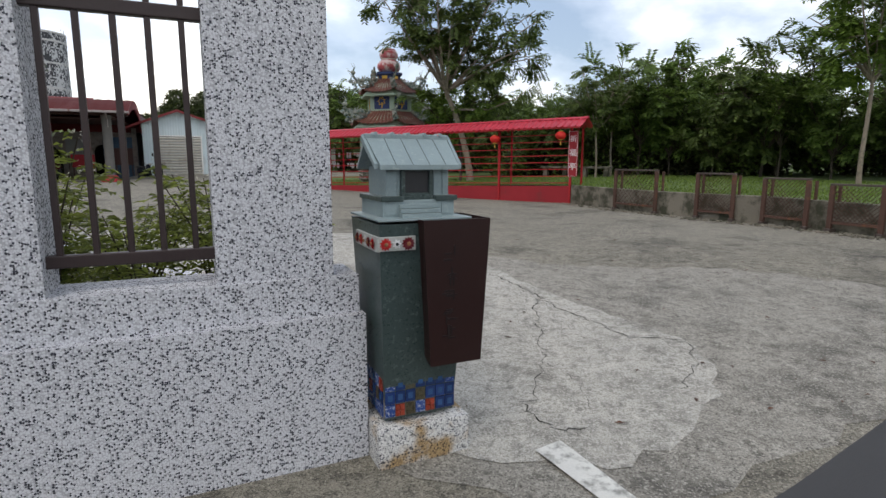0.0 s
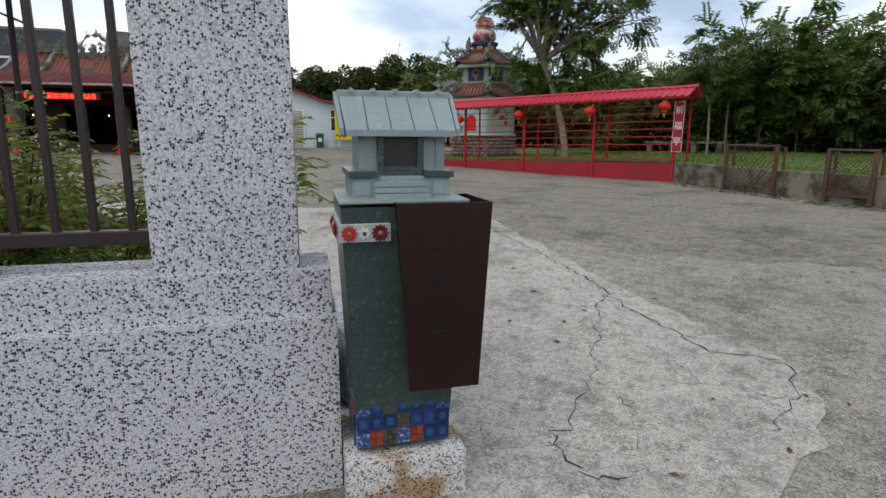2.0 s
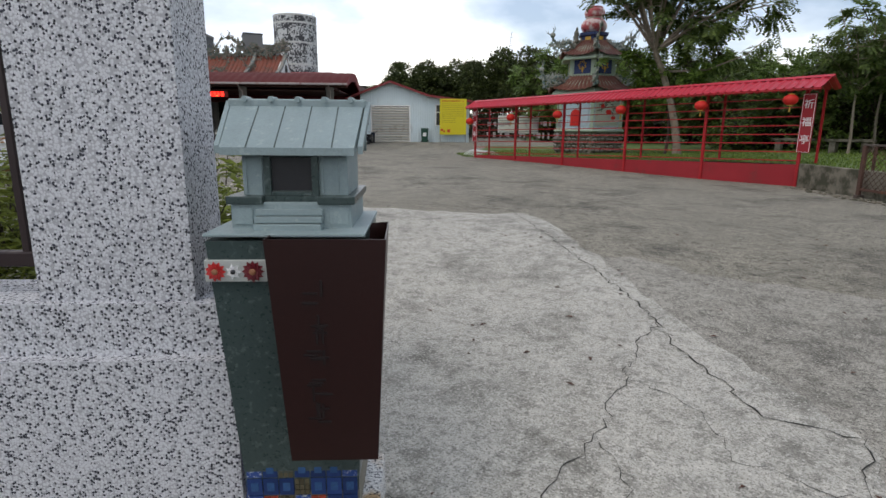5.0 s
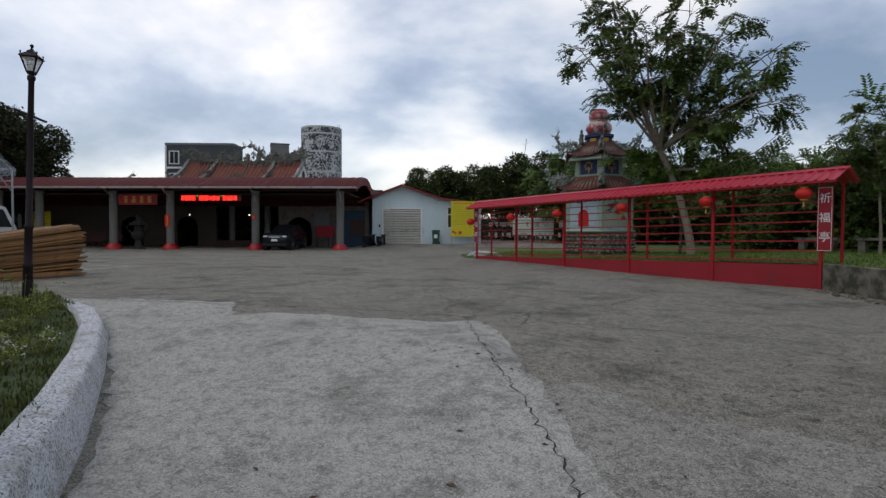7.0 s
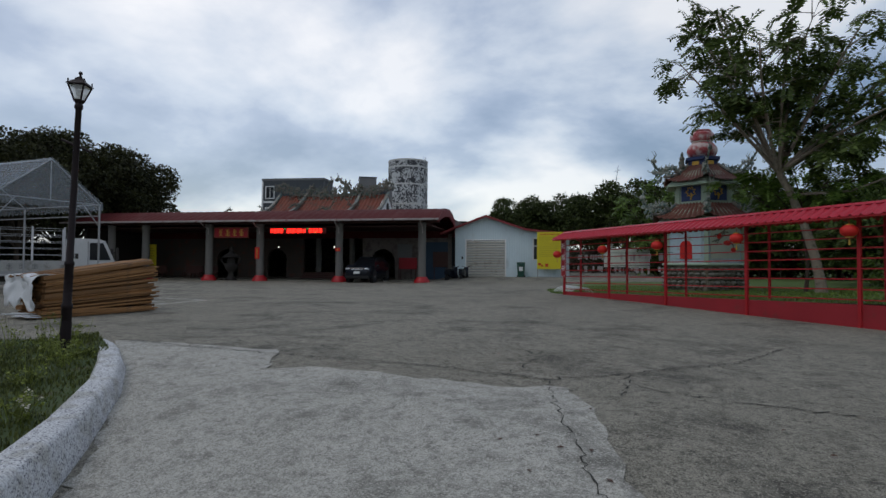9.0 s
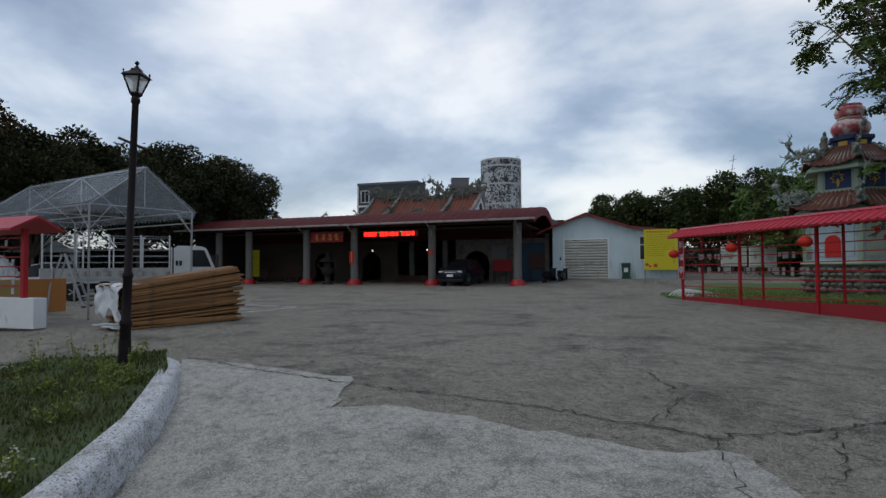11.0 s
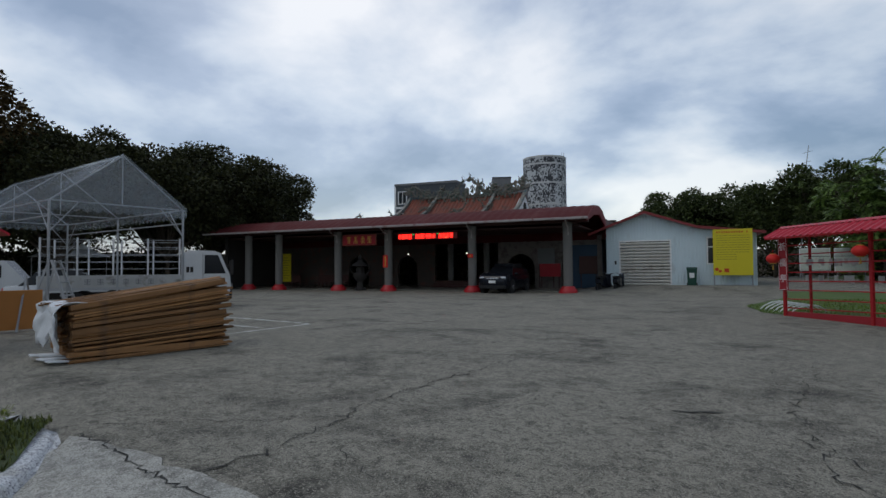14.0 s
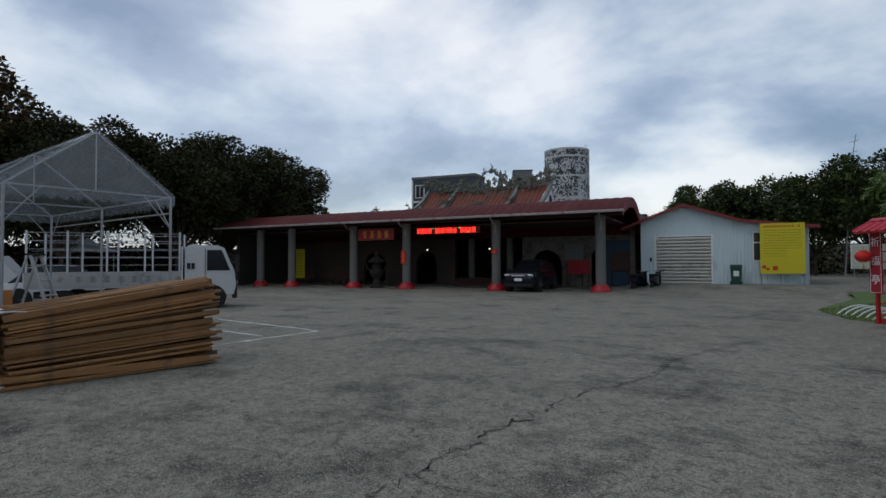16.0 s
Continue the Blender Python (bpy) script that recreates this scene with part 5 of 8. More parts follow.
main = [(-14.6 + 0.5 * i, 9.0, 6.72 + 0.55 * (abs(i - 10) / 10) ** 2.2) for i in range(21)]
part("main_ridge", ridge(main, 0.18, 0.24), M_RIDGE, mr, "mosaic ridge sweeping up at both ends")
low = [(-12.9 + 0.4 * i, 8.75, 6.35 + 0.2 * (abs(i - 9) / 9) ** 2) for i in range(19)]
for x in (-14.2, -11.9, -7.2, -4.9):
    rp = [(x, 6.0 + 0.3 * j, 5.12 + (6.9 - 5.1) * j / 10 - 0.24 * math.sin(math.pi * j / 10)) for j in range(11)]
    part("hip_ridge", Shape().loft([[(x - 0.11, y, z), (x - 0.11, y, z + 0.22), (x + 0.11, y, z + 0.22), (x + 0.11, y, z)] for x, y, z in rp]), M_RIDGE, mr)
gw = Shape().loft([[(x, 6.3, 4.9), (x, 9.0, 6.75), (x, 11.7, 4.9)] for x in (-5.2, -4.95)])
part("gable_wall", gw, M_WHITE, mr, "white rendered gable with a small arch")
ar = Shape()
ar.add([(-4.944, 8.6, 5.5), (-4.944, 9.4, 5.5), (-4.944, 9.4, 5.9), (-4.944, 9.25, 6.12), (-4.944, 9.0, 6.2), (-4.944, 8.75, 6.12), (-4.944, 8.6, 5.9)], [tuple(range(7))])
part("gable_arch", ar, M_DARK, mr)


def dragon(seed, scale, material=M_ORNAMENT):
    """A coiling crested ornament: a writhing body with spines, horns and a raised tail."""
    rnd = random.Random(seed)
    s = Shape()
    pts, rad = [], []
    for i in range(26):
        k = i / 25
        pts.append((scale * (-1.1 + 2.0 * k), scale * 0.12 * math.sin(9 * k + seed), scale * (0.25 + 0.22 * math.sin(8.5 * k + seed) + 0.75 * k ** 3)))
        rad.append(scale * (0.03 + 0.055 * math.sin(math.pi * min(1, k * 1.1))))
    s.tube(pts, rad, 7)
    for i in range(2, 25):
        x, y, z = pts[i]
        for q in range(3):
            a = rnd.uniform(0.2, 2.9)
            ln = scale * rnd.uniform(0.14, 0.34)
            tip = (x + ln * math.cos(a) * 0.8, y + rnd.uniform(-0.1, 0.1) * scale, z + ln * math.sin(a))
            s.tube([(x, y, z), ((x + tip[0]) / 2 + 0.04 * scale, y, (z + tip[2]) / 2 + 0.03 * scale), tip], [0.032 * scale, 0.024 * scale, 0.005 * scale], 5)
    hx, hy, hz_ = pts[-1]
    s.ball(hx, hy, hz_, 0.16 * scale, 0.11 * scale, 0.12 * scale, 8, 6)
    for q in (-1, 1):
        s.tube([(hx, hy, hz_ + 0.08 * scale), (hx - 0.1 * scale, hy + q * 0.08 * scale, hz_ + 0.3 * scale), (hx + 0.04 * scale, hy + q * 0.12 * scale, hz_ + 0.5 * scale)], [0.03 * scale, 0.022 * scale, 0.005 * scale], 5)
        s.tube([(hx + 0.1 * scale, hy, hz_), (hx + 0.3 * scale, hy + q * 0.05 * scale, hz_ + 0.05 * scale), (hx + 0.36 * scale, hy + q * 0.1 * scale, hz_ + 0.22 * scale)], [0.02 * scale, 0.015 * scale, 0.004 * scale], 5)
    for q in range(22):
        x = rnd.uniform(-1.0, 0.8)
        s.ball(scale * x, scale * rnd.uniform(-0.08, 0.08), scale * (rnd.uniform(0.0, 0.45) + 0.25 * max(0, x)), scale * rnd.uniform(0.03, 0.085), scale * 0.07, scale * rnd.uniform(0.05, 0.12), 6, 4)
    for q in range(12):
        x, z = rnd.uniform(-0.9, 0.7), rnd.uniform(0.2, 0.5)
        a = rnd.uniform(0.3, 2.8)
        ring = [(scale * (x + 0.14 * math.cos(a + 0.6 * j) * (1 - 0.08 * j)), scale * rnd.uniform(-0.05, 0.05), scale * (z + 0.12 + 0.14 * math.sin(a + 0.6 * j) * (1 - 0.08 * j))) for j in range(7)]
        s.tube(ring, [scale * 0.035 * (1 - j / 8) for j in range(7)], 5)
    return s


for k, (x, y, z, sc, fl_) in enumerate([(-10.6, 9.0, 7.05, 0.95, 1), (-8.2, 9.0, 7.05, 1.2, -1), (-13.4, 9.0, 7.3, 0.8, -1), (-5.7, 9.0, 7.3, 0.8, 1), (-11.9, 7.0, 5.75, 0.6, 1), (-9.2, 6.6, 5.35, 0.7, 1), (-7.2, 7.0, 5.75, 0.55, -1), (-14.2, 6.3, 5.3, 0.5, -1), (-17.0, 5.2, 4.9, 0.7, 1)]):
    solid("roof_dragon", dragon(k, 1.0), M_ORNAMENT, "weathered mosaic dragon ornament on the temple roof ridge", "ornament", "roof dragons", m=TEMPLE_M @ pose(x, y, z + 0.20, 0, 0, 0 if fl_ > 0 else 180) @ Matrix.Scale(sc, 4))

# upright clusters of figures and flames that stand on the ridge
fz = random.Random(55)
for k, (x, z, tall) in enumerate([(-14.3, 7.45, 0.5), (-12.7, 7.15, 0.65), (-11.6, 7.05, 0.9), (-10.2, 7.0, 0.6), (-9.4, 7.0, 0.75), (-8.5, 7.05, 1.35), (-7.4, 7.1, 0.8), (-6.3, 7.2, 0.6), (-5.1, 7.5, 0.75)]):
    clus = Shape()
    clus.lathe([(0.18, -0.15), (0.20, 0.05), (0.12, tall * 0.3), (0.16, tall * 0.45), (0.07, tall * 0.6), (0.10, tall * 0.72), (0.02, tall * 0.9)], 8)
    for q in range(16):
        a, z0, ln = fz.uniform(-0.3, 3.4), tall * fz.uniform(0.05, 0.7), tall * fz.uniform(0.18, 0.42)
        y_, dx_ = fz.uniform(-0.08, 0.08), math.cos(a) * ln
        clus.tube([(0.05 * math.cos(a), y_, z0), (dx_ * 0.8, y_, z0 + ln * 0.3), (dx_, y_, z0 + ln * 0.75), (dx_ * 0.75, y_, z0 + ln)], [0.05, 0.04, 0.028, 0.006], 5)
    solid("ridge_figure", clus, M_ORNAMENT, "weathered glazed figure cluster standing on the temple ridge", "ornament", "ridge figures", m=TEMPLE_M @ pose(x, 8.95, z + 0.22))
for pts, own_label in ((main, "crowded mosaic figures along the ridge"), (low, "crowded mosaic figures below the ridge")):
    fr0 = Shape()
    for x, y, z in pts:
        for q in range(9):
            px, pz_ = x + fz.uniform(-0.25, 0.25), z + 0.30 + fz.uniform(-0.3, 0.14)
            fr0.ball(px, y - 0.22 + fz.uniform(-0.08, 0.06), pz_, fz.uniform(0.03, 0.08), 0.06, fz.uniform(0.05, 0.12), 6, 4)
        for q in range(3):
            px = x + fz.uniform(-0.25, 0.25)
            fr0.tube([(px, y, z + 0.40), (px + fz.uniform(-0.12, 0.12), y, z + 0.40 + fz.uniform(0.1, 0.25)), (px + fz.uniform(-0.22, 0.22), y, z + 0.40 + fz.uniform(0.15, 0.32))], [0.05, 0.035, 0.01], 5)
    o = part("ridge_figures", fr0, M_ORNAMENT, mr, own_label)
    tagged(o, kind="stuff")

# ---- the shed ----
shed = thing("shed", SHED_M, "pale blue corrugated steel shed with a shutter door", "shed")


def shed_top(x):
    if x < 1.4:
        return 4.05 + 0.80 * (x + 0.74) / 2.14
    if x < 4.1:
        return 4.85 - 0.93 * (x - 1.4) / 2.7
    return 3.92 - 0.36 * (x - 4.1) / 3.0


ws = Shape()
rib_pts = []
x = -0.74
while x < 6.86:
    rib_pts += [(x, 0.0), (x + 0.10, 0.0), (x + 0.115, -0.022), (x + 0.145, -0.022), (x + 0.16, 0.0)]
    x += 0.16
rows = []
for (x, y), (x2, y2) in zip(rib_pts, rib_pts[1:]):
    mid_ = (x + x2) / 2
    if x2 <= x:
        continue
    spans = [(0.45, shed_top(mid_))]
    if 0.0 < mid_ < 2.75:
        spans = [(3.24, shed_top(mid_))]
    elif 4.55 < mid_ < 5.5:
        spans = [(0.45, 1.95), (3.38, shed_top(mid_))]
    for za, zb in spans:
        ws.add([(x, y, za), (x2, y2, za), (x2, y2, zb), (x, y, zb)], [(0, 1, 2, 3)])
part("front_wall", ws, M_SHED, shed, "ribbed pale blue sheet front")
part("lining", Shape().box(-0.70, -0.02, 0.03, 0.1, 0.45, 4.0).box(2.77, 4.5, 0.03, 0.1, 0.45, 3.75).box(5.55, 6.82, 0.03, 0.1, 0.45, 3.5).box(-0.02, 2.77, 0.03, 0.1, 3.26, 4.0), M_SHED, shed)
part("side_wall", Shape().box(6.80, 6.86, 0.1, 9.0, 0.3, 3.5).box(-0.74, -0.68, 0.1, 9.0, 0.3, 4.0), M_SHED, shed)
part("back_wall", Shape().box(-0.67, 6.79, 8.9, 8.96, 0.3, 3.5), M_SHED, shed)
sh = thing("shutter_door", SHED_M @ pose(0, 0, 0), "closed roller shutter door of dull steel slats", "shutter door")
k, z = 0, 0.74
while z < 3.2:
    part("slat", Shape().loft([[(xx, y, z + h) for y, h in ((0.03, 0.0), (-0.01, 0.02), (-0.055, 0.06), (-0.06, 0.12), (-0.03, 0.142), (0.03, 0.148))] for xx in (0.06, 2.69)]), M_SHUTTER, sh)
    z += 0.178
part("door_frame", Shape().box(-0.03, 0.055, -0.04, 0.02, 0.70, 3.24).box(2.695, 2.78, -0.04, 0.02, 0.70, 3.24).box(-0.03, 2.78, -0.05, 0.02, 3.2403, 3.32), M_WHITE, sh)
part("lock_box", Shape().box(-0.28, -0.18, -0.06, -0.025, 1.95, 2.15, c=0.01), M_DARK, shed)
rf_rows = []
for x in (-1.7, -0.74, 1.4, 4.1, 7.35):
    zz = shed_top(x) if x > -0.8 else 3.66
    rf_rows.append([(x, -0.35, zz + 0.06), (x, 9.0, zz + 0.06)])
srf = part("roof", Shape().sheet(rf_rows), M_TRIMRED, shed, "dark red sheet roof")
srf.modifiers.new("thickness", "SOLIDIFY").thickness = 0.04
for (xa, za), (xb, zb) in zip([(r[0][0], r[0][2]) for r in rf_rows], [(r[0][0], r[0][2]) for r in rf_rows][1:]):
    part("eave_trim", Shape().loft([[(xx, y, zz + h) for y, h in ((-0.40, -0.10), (-0.40, 0.05), (-0.355, 0.05), (-0.355, -0.10))] for xx, zz in ((xa, za), (xb, zb))]), M_TRIMRED, shed)
win = part("window", Shape().box(4.6, 5.5, 0.01, 0.03, 1.95, 3.38), M_CARGLASS, shed, "dark shed window in a white frame")
part("window_frame", Shape().box(4.55, 4.62, -0.03, 0.009, 1.9, 3.42).box(5.45, 5.52, -0.03, 0.009, 1.9, 3.42).box(4.6203, 5.4497, -0.03, 0.009, 3.34, 3.42).box(4.6203, 5.4497, -0.03, 0.009, 1.9, 1.97).box(4.6203, 5.4497, -0.025, 0.009, 2.83, 2.89), M_WHITE, win)
# link between temple and shed
link = Shape().box(-3.2, -1.2, 1.6, 1.75, 0.4, 3.2)
solid("link_wall", link, M_NAVYTARP, "blue sheet wall between temple and shed", "wall", kind="structure", m=SHED_M)

# yellow notice board in front of the shed
yb = thing("notice_board", SHED_M @ pose(4.85, -0.6, 0.70), "large yellow printed notice board on steel legs", "notice board")
part("panel", Shape().box(0.0, 1.86, 0.0, 0.04, 0.62, 3.06), M_YELLOW, yb)
for x in (0.04, 1.82):
    part("leg", Shape().tube([(x, 0.06, -0.15), (x, 0.06, 3.0)], 0.03, 8), M_STEEL, yb)
    part("brace", Shape().tube([(x, 0.9, -0.15), (x, 0.07, 1.6)], 0.022, 8), M_STEEL, yb)
part("foot_bar", Shape().tube([(0.0, 0.06, 0.1), (1.86, 0.06, 0.1)], 0.025, 8), M_STEEL, yb)
ry = random.Random(9)
head = Shape()
for k in range(13):
    if k == 11:
        continue
    x = 0.2 + 0.118 * k
    for q in range(3):
        head.box(x - 0.045, x + 0.045, -0.005, -0.001, 2.86 + 0.035 * q, 2.878 + 0.035 * q)
    head.box(x - 0.01, x + 0.01, -0.007, -0.001, 2.85, 2.96)
part("heading", head, M_INK_RED, yb, "row of red heading characters")
for r in range(11):
    z, x = 2.70 - 0.125 * r, 0.16
    stop = 1.72 if r < 8 else 1.1
    while x < stop:
        w = ry.uniform(0.03, 0.20)
        part("text_bar", Shape().box(x, min(x + w, stop), -0.004, -0.001, z, z + 0.035), M_INK, yb)
        x += w + 0.03
part("blossom_print", Shape().ball(0.16, -0.002, 0.94, 0.10, 0.004, 0.09), M_INK_RED, yb)
part("blossom_print", Shape().ball(0.32, -0.002, 0.84, 0.08, 0.004, 0.07), M_INK_RED, yb)
part("stamp_print", Shape().box(0.52, 0.74, -0.004, -0.001, 0.78, 0.98), M_INK_RED, yb)
bn = thing("wheelie_bin", SHED_M @ pose(3.8, -0.55, 0.74), "green plastic wheelie bin by the shed", "bin")
part("body", Shape().loft(taper(-0.2, 0.2, 0.05, -0.26, 0.26, 0.92, -0.22, 0.22, -0.27, 0.27)), M_GREENBIN, bn)
part("lid", Shape().loft(taper(-0.28, 0.28, 0.92, -0.26, 0.26, 1.02, -0.30, 0.28, -0.26, 0.24)), M_GREENBIN, bn)
part("label", Shape().box(-0.12, 0.12, -0.258, -0.248, 0.45, 0.72), M_WHITE, bn)
for x in (-0.24, 0.24):
    part("wheel", Shape().tube([(x - 0.03, 0.2, 0.09), (x + 0.03, 0.2, 0.09)], 0.09, 12), M_TYRE, bn)

# ---- trees and shrubs ----
def spray(s, at, way, length, pairs, leaf, rnd, droop=0.5):
    """One compound leaf: a drooping stalk with leaflets on both sides."""
    p, d = Vector(at), Vector(way).normalized()
    step = length / pairs
    for k in range(pairs):
        d = (d + Vector((0, 0, -droop / pairs))).normalized()
        p = p + d * step
        side = d.cross(Vector((0, 0, 1)))
        side = side.normalized() if side.length > 0.05 else Vector((1, 0, 0))
        up = side.cross(d)
        for q in (-1, 1):
            out = (side * q + d * 0.45 + up * rnd.uniform(-0.45, 0.1)).normalized()
            ln, w = leaf * rnd.uniform(0.75, 1.2), leaf * 0.215
            a, b_ = p, p + out * ln
            m_ = p + out * ln * 0.5
            s.add([a, m_ + d * w + up * 0.01, b_, m_ - d * w + up * 0.01], [(0, 1, 2, 3)])


def leaf_clump(s, at, r, count, leaf, rnd):
    """Loose single leaves round a twig end."""
    for _ in range(count):
        v = Vector((rnd.gauss(0, 1), rnd.gauss(0, 1), rnd.gauss(0, 0.75)))
        v = v * min(1.0, 1.5 / max(v.length, 0.01))
        p = Vector(at) + v * r * 0.5
        d = Vector((rnd.uniform(-1, 1), rnd.uniform(-1, 1), rnd.uniform(-0.8, 0.3))).normalized()
        n_ = d.cross(Vector((rnd.uniform(-1, 1), rnd.uniform(-1, 1), 1))).normalized()
        ln, w = leaf * rnd.uniform(0.7, 1.3), leaf * 0.3
        s.add([p, p + d * ln * 0.5 + n_ * w, p + d * ln, p + d * ln * 0.5 - n_ * w], [(0, 1, 2, 3)])


def leaf_lobe(s, at, r, count, leaf, rnd):
    """One rounded billow of a dense crown: leaves set over its outside, ragged at the rim."""
    c, own = Vector(at), rnd.uniform(0.7, 0.95)
    for _ in range(count):
        v = Vector((rnd.gauss(0, 1), rnd.gauss(0, 1), rnd.gauss(0.15, 0.9))).normalized()
        p = c + Vector((v.x, v.y, v.z * own)) * r * (rnd.uniform(0.55, 1.0) + (0.22 * rnd.random() if rnd.random() < 0.12 else 0))
        d = (v + Vector((rnd.uniform(-1, 1), rnd.uniform(-1, 1), rnd.uniform(-1.0, 0.4)))).normalized()
        n_ = d.cross(Vector((rnd.uniform(-1, 1), rnd.uniform(-1, 1), 1))).normalized()
        ln, w = leaf * rnd.uniform(0.7, 1.3), leaf * 0.36
        s.add([p, p + d * ln * 0.5 + n_ * w, p + d * ln, p + d * ln * 0.5 - n_ * w], [(0, 1, 2, 3)])


def tree_parts(seed, fork, radius, crown, limbs, twigs, kind, leaf, amount, lean=(0, 0), base_r=0.14, skew=0.0):
    """Trunk and crown shapes. crown: centre height, half width, half depth, half height."""
    rnd = random.Random(seed)
    wood, green = Shape(), Shape()
    cz, hw, hd_, hh = crown
    fx, fy = lean
    trunk = [(fx * k * k * 0.9 + 0.04 * math.sin(5 * k + seed), fy * k * k * 0.9, fork * k - 0.25) for k in (0, 0.15, 0.35, 0.6, 0.85, 1.0)]
    wood.tube(trunk, [base_r * 1.35, base_r * 1.05, base_r * 0.95, base_r * 0.85, base_r * 0.78, base_r * 0.72], 9)
    top = Vector(trunk[-1])
    for i in range(limbs):
        a = 2 * math.pi * (i + rnd.uniform(-0.3, 0.3)) / limbs
        e = rnd.uniform(-0.35, 1.0)
        r = math.sqrt(max(0.05, 1 - e * e * 0.8))
        goal = Vector((lean[0] * 0.5 + hw * r * math.cos(a) * 0.86, lean[1] * 0.5 + hd_ * r * math.sin(a) * 0.86, cz + hh * e * 0.86))
        goal.z += skew * -goal.x * (0.6 if goal.x < 0 else 0.25)
        bend = (top + goal) / 2 + Vector((rnd.uniform(-0.4, 0.4), rnd.uniform(-0.4, 0.4), 0.10 * (goal - top).length))
        pts = []
        for k in range(8):
            t = k / 7
            pts.append((1 - t) ** 2 * top + 2 * t * (1 - t) * bend + t * t * goal)
        wood.tube(pts, [base_r * 0.38 * (1 - t / 8.2) + 0.008 for t in range(8)], 6)
        if kind == "lobe":
            leaf_lobe(green, goal, rnd.uniform(0.20, 0.42) * min(hw, hh), amount, leaf, rnd)
            leaf_lobe(green, (1 - 0.68) ** 2 * top + 2 * 0.68 * 0.32 * bend + 0.68 ** 2 * goal, rnd.uniform(0.30, 0.42) * min(hw, hh), amount, leaf, rnd)
        for j in range(twigs):
            t = rnd.uniform(0.22, 1.0)
            start = (1 - t) ** 2 * top + 2 * t * (1 - t) * bend + t * t * goal
            out = Vector((rnd.gauss(0, 1), rnd.gauss(0, 1), rnd.gauss(0.25, 0.7))).normalized()
            ln = (0.24 + 0.2 * rnd.random()) * min(hw, hh) * 0.9
            end = start + out * ln
            wood.tube([start, (start + end) / 2 + Vector((0, 0, 0.06 * ln)), end], [0.018, 0.012, 0.006], 4)
            if kind == "spray":
                for q in range(amount):
                    k = rnd.uniform(0.45, 1.0)
                    spray(green, start + (end - start) * k, (out + Vector((rnd.gauss(0, 0.7), rnd.gauss(0, 0.7), rnd.gauss(0.1, 0.4)))), rnd.uniform(0.4, 0.75) * leaf * 4.5, 7, leaf, rnd, 0.9)
            elif kind == "clump":
                for q in range(3):
                    leaf_clump(green, start + (end - start) * (0.45 + 0.25 * q), ln * 0.66, amount, leaf, rnd)
    return wood, green


def tree(m, seed, label, bark, foliage, group="", bare=None, **kw):
    """bare(x, y, z) names where the crown has no leaves."""
    t = thing("tree", m, label, "tree", group)
    wood, green = tree_parts(seed, **kw)
    if bare:
        green.f = [q for q in green.f if not bare(*green.v[q[0]])]
    part("trunk", wood, bark, t, "", True)
    part("crown", green, foliage, t)
    return t


# the tall open tree behind the red fence, its trunk leaning
tall_tree = tree(pose(1.41, 26.4, lawn_z(1.41, 26.4)), 21, "tall open tree with a pale leaning trunk and drooping leaf sprays", M_TRUNK, M_LEAF,
     fork=4.3, radius=5, crown=(6.5, 4.8, 3.2, 3.2), limbs=20, twigs=11, kind="spray", leaf=0.232, amount=7, lean=(-1.3, -0.45), base_r=0.155, skew=0.62, bare=lambda x, y, z: (x < -1.3 and z < 5.8) or (x < -0.3 and z < 3.9))
# one long lower bough with hanging leaves
rf_, bough, hang = random.Random(8), Shape(), Shape()
line_ = [Vector((-0.6, -0.3, 3.3)), Vector((0.8, -0.5, 3.3)), Vector((2.1, -0.6, 3.8)), Vector((2.9, -0.6, 4.5))]
bough.tube(line_, [0.05, 0.035, 0.02, 0.008], 6)
for k in range(15):
    u = 1.0 + 2.0 * k / 14
    i_ = min(2, int(u))
    p = line_[i_] + (line_[i_ + 1] - line_[i_]) * (u - i_)
    for q in (-1, 1):
        spray(hang, p, (0.5, 0.35 * q, -0.55 + rf_.uniform(-0.3, 0.2)), rf_.uniform(0.35, 0.55), 5, 0.2, rf_, 0.8)
part("bough", bough, M_TRUNK, tall_tree)
part("bough_leaves", hang, M_LEAF, tall_tree)
# low bright growth round the fork
tree(pose(1.0, 27.4, lawn_z(1.0, 27.4)), 5, "smaller bright green tree behind the leaning trunk", M_BARK, M_LEAF_BRIGHT,
     fork=2.0, radius=2, crown=(3.9, 2.6, 1.6, 1.7), limbs=11, twigs=8, kind="spray", leaf=0.18, amount=9, base_r=0.07)

# the wood behind the lawn
kinds = [
    dict(fork=1.6, radius=3, crown=(4.0, 2.6, 2.6, 2.5), limbs=14, twigs=9, kind="spray", leaf=0.25, amount=8, base_r=0.07),
    dict(fork=1.2, radius=3, crown=(3.4, 2.8, 2.8, 2.6), limbs=14, twigs=9, kind="spray", leaf=0.27, amount=8, base_r=0.07),
    dict(fork=2.0, radius=3, crown=(4.5, 2.2, 2.2, 2.8), limbs=13, twigs=9, kind="clump", leaf=0.2, amount=22, base_r=0.06),
]
woods = []
for k, kw in enumerate(kinds):
    woods.append(tree(pose(9.5 + 4.5 * k, 26.5 - 2.5 * k, lawn_z(9.5 + 4.5 * k, 26.5 - 2.5 * k)), 40 + k, "leafy green tree in the dense wood behind the lawn", M_BARK, (M_LEAF_WOOD, M_LEAF, M_LEAF_WOOD)[k], "wood trees", **kw))
rw_ = random.Random(77)
spots = []
for k in range(13):
    a = k / 12
    spots.append((5.5 + 21 * a + rw_.uniform(-0.6, 0.6), 31.0 - 20 * a + rw_.uniform(-0.8, 0.8), 0.71 - 0.10 * a))
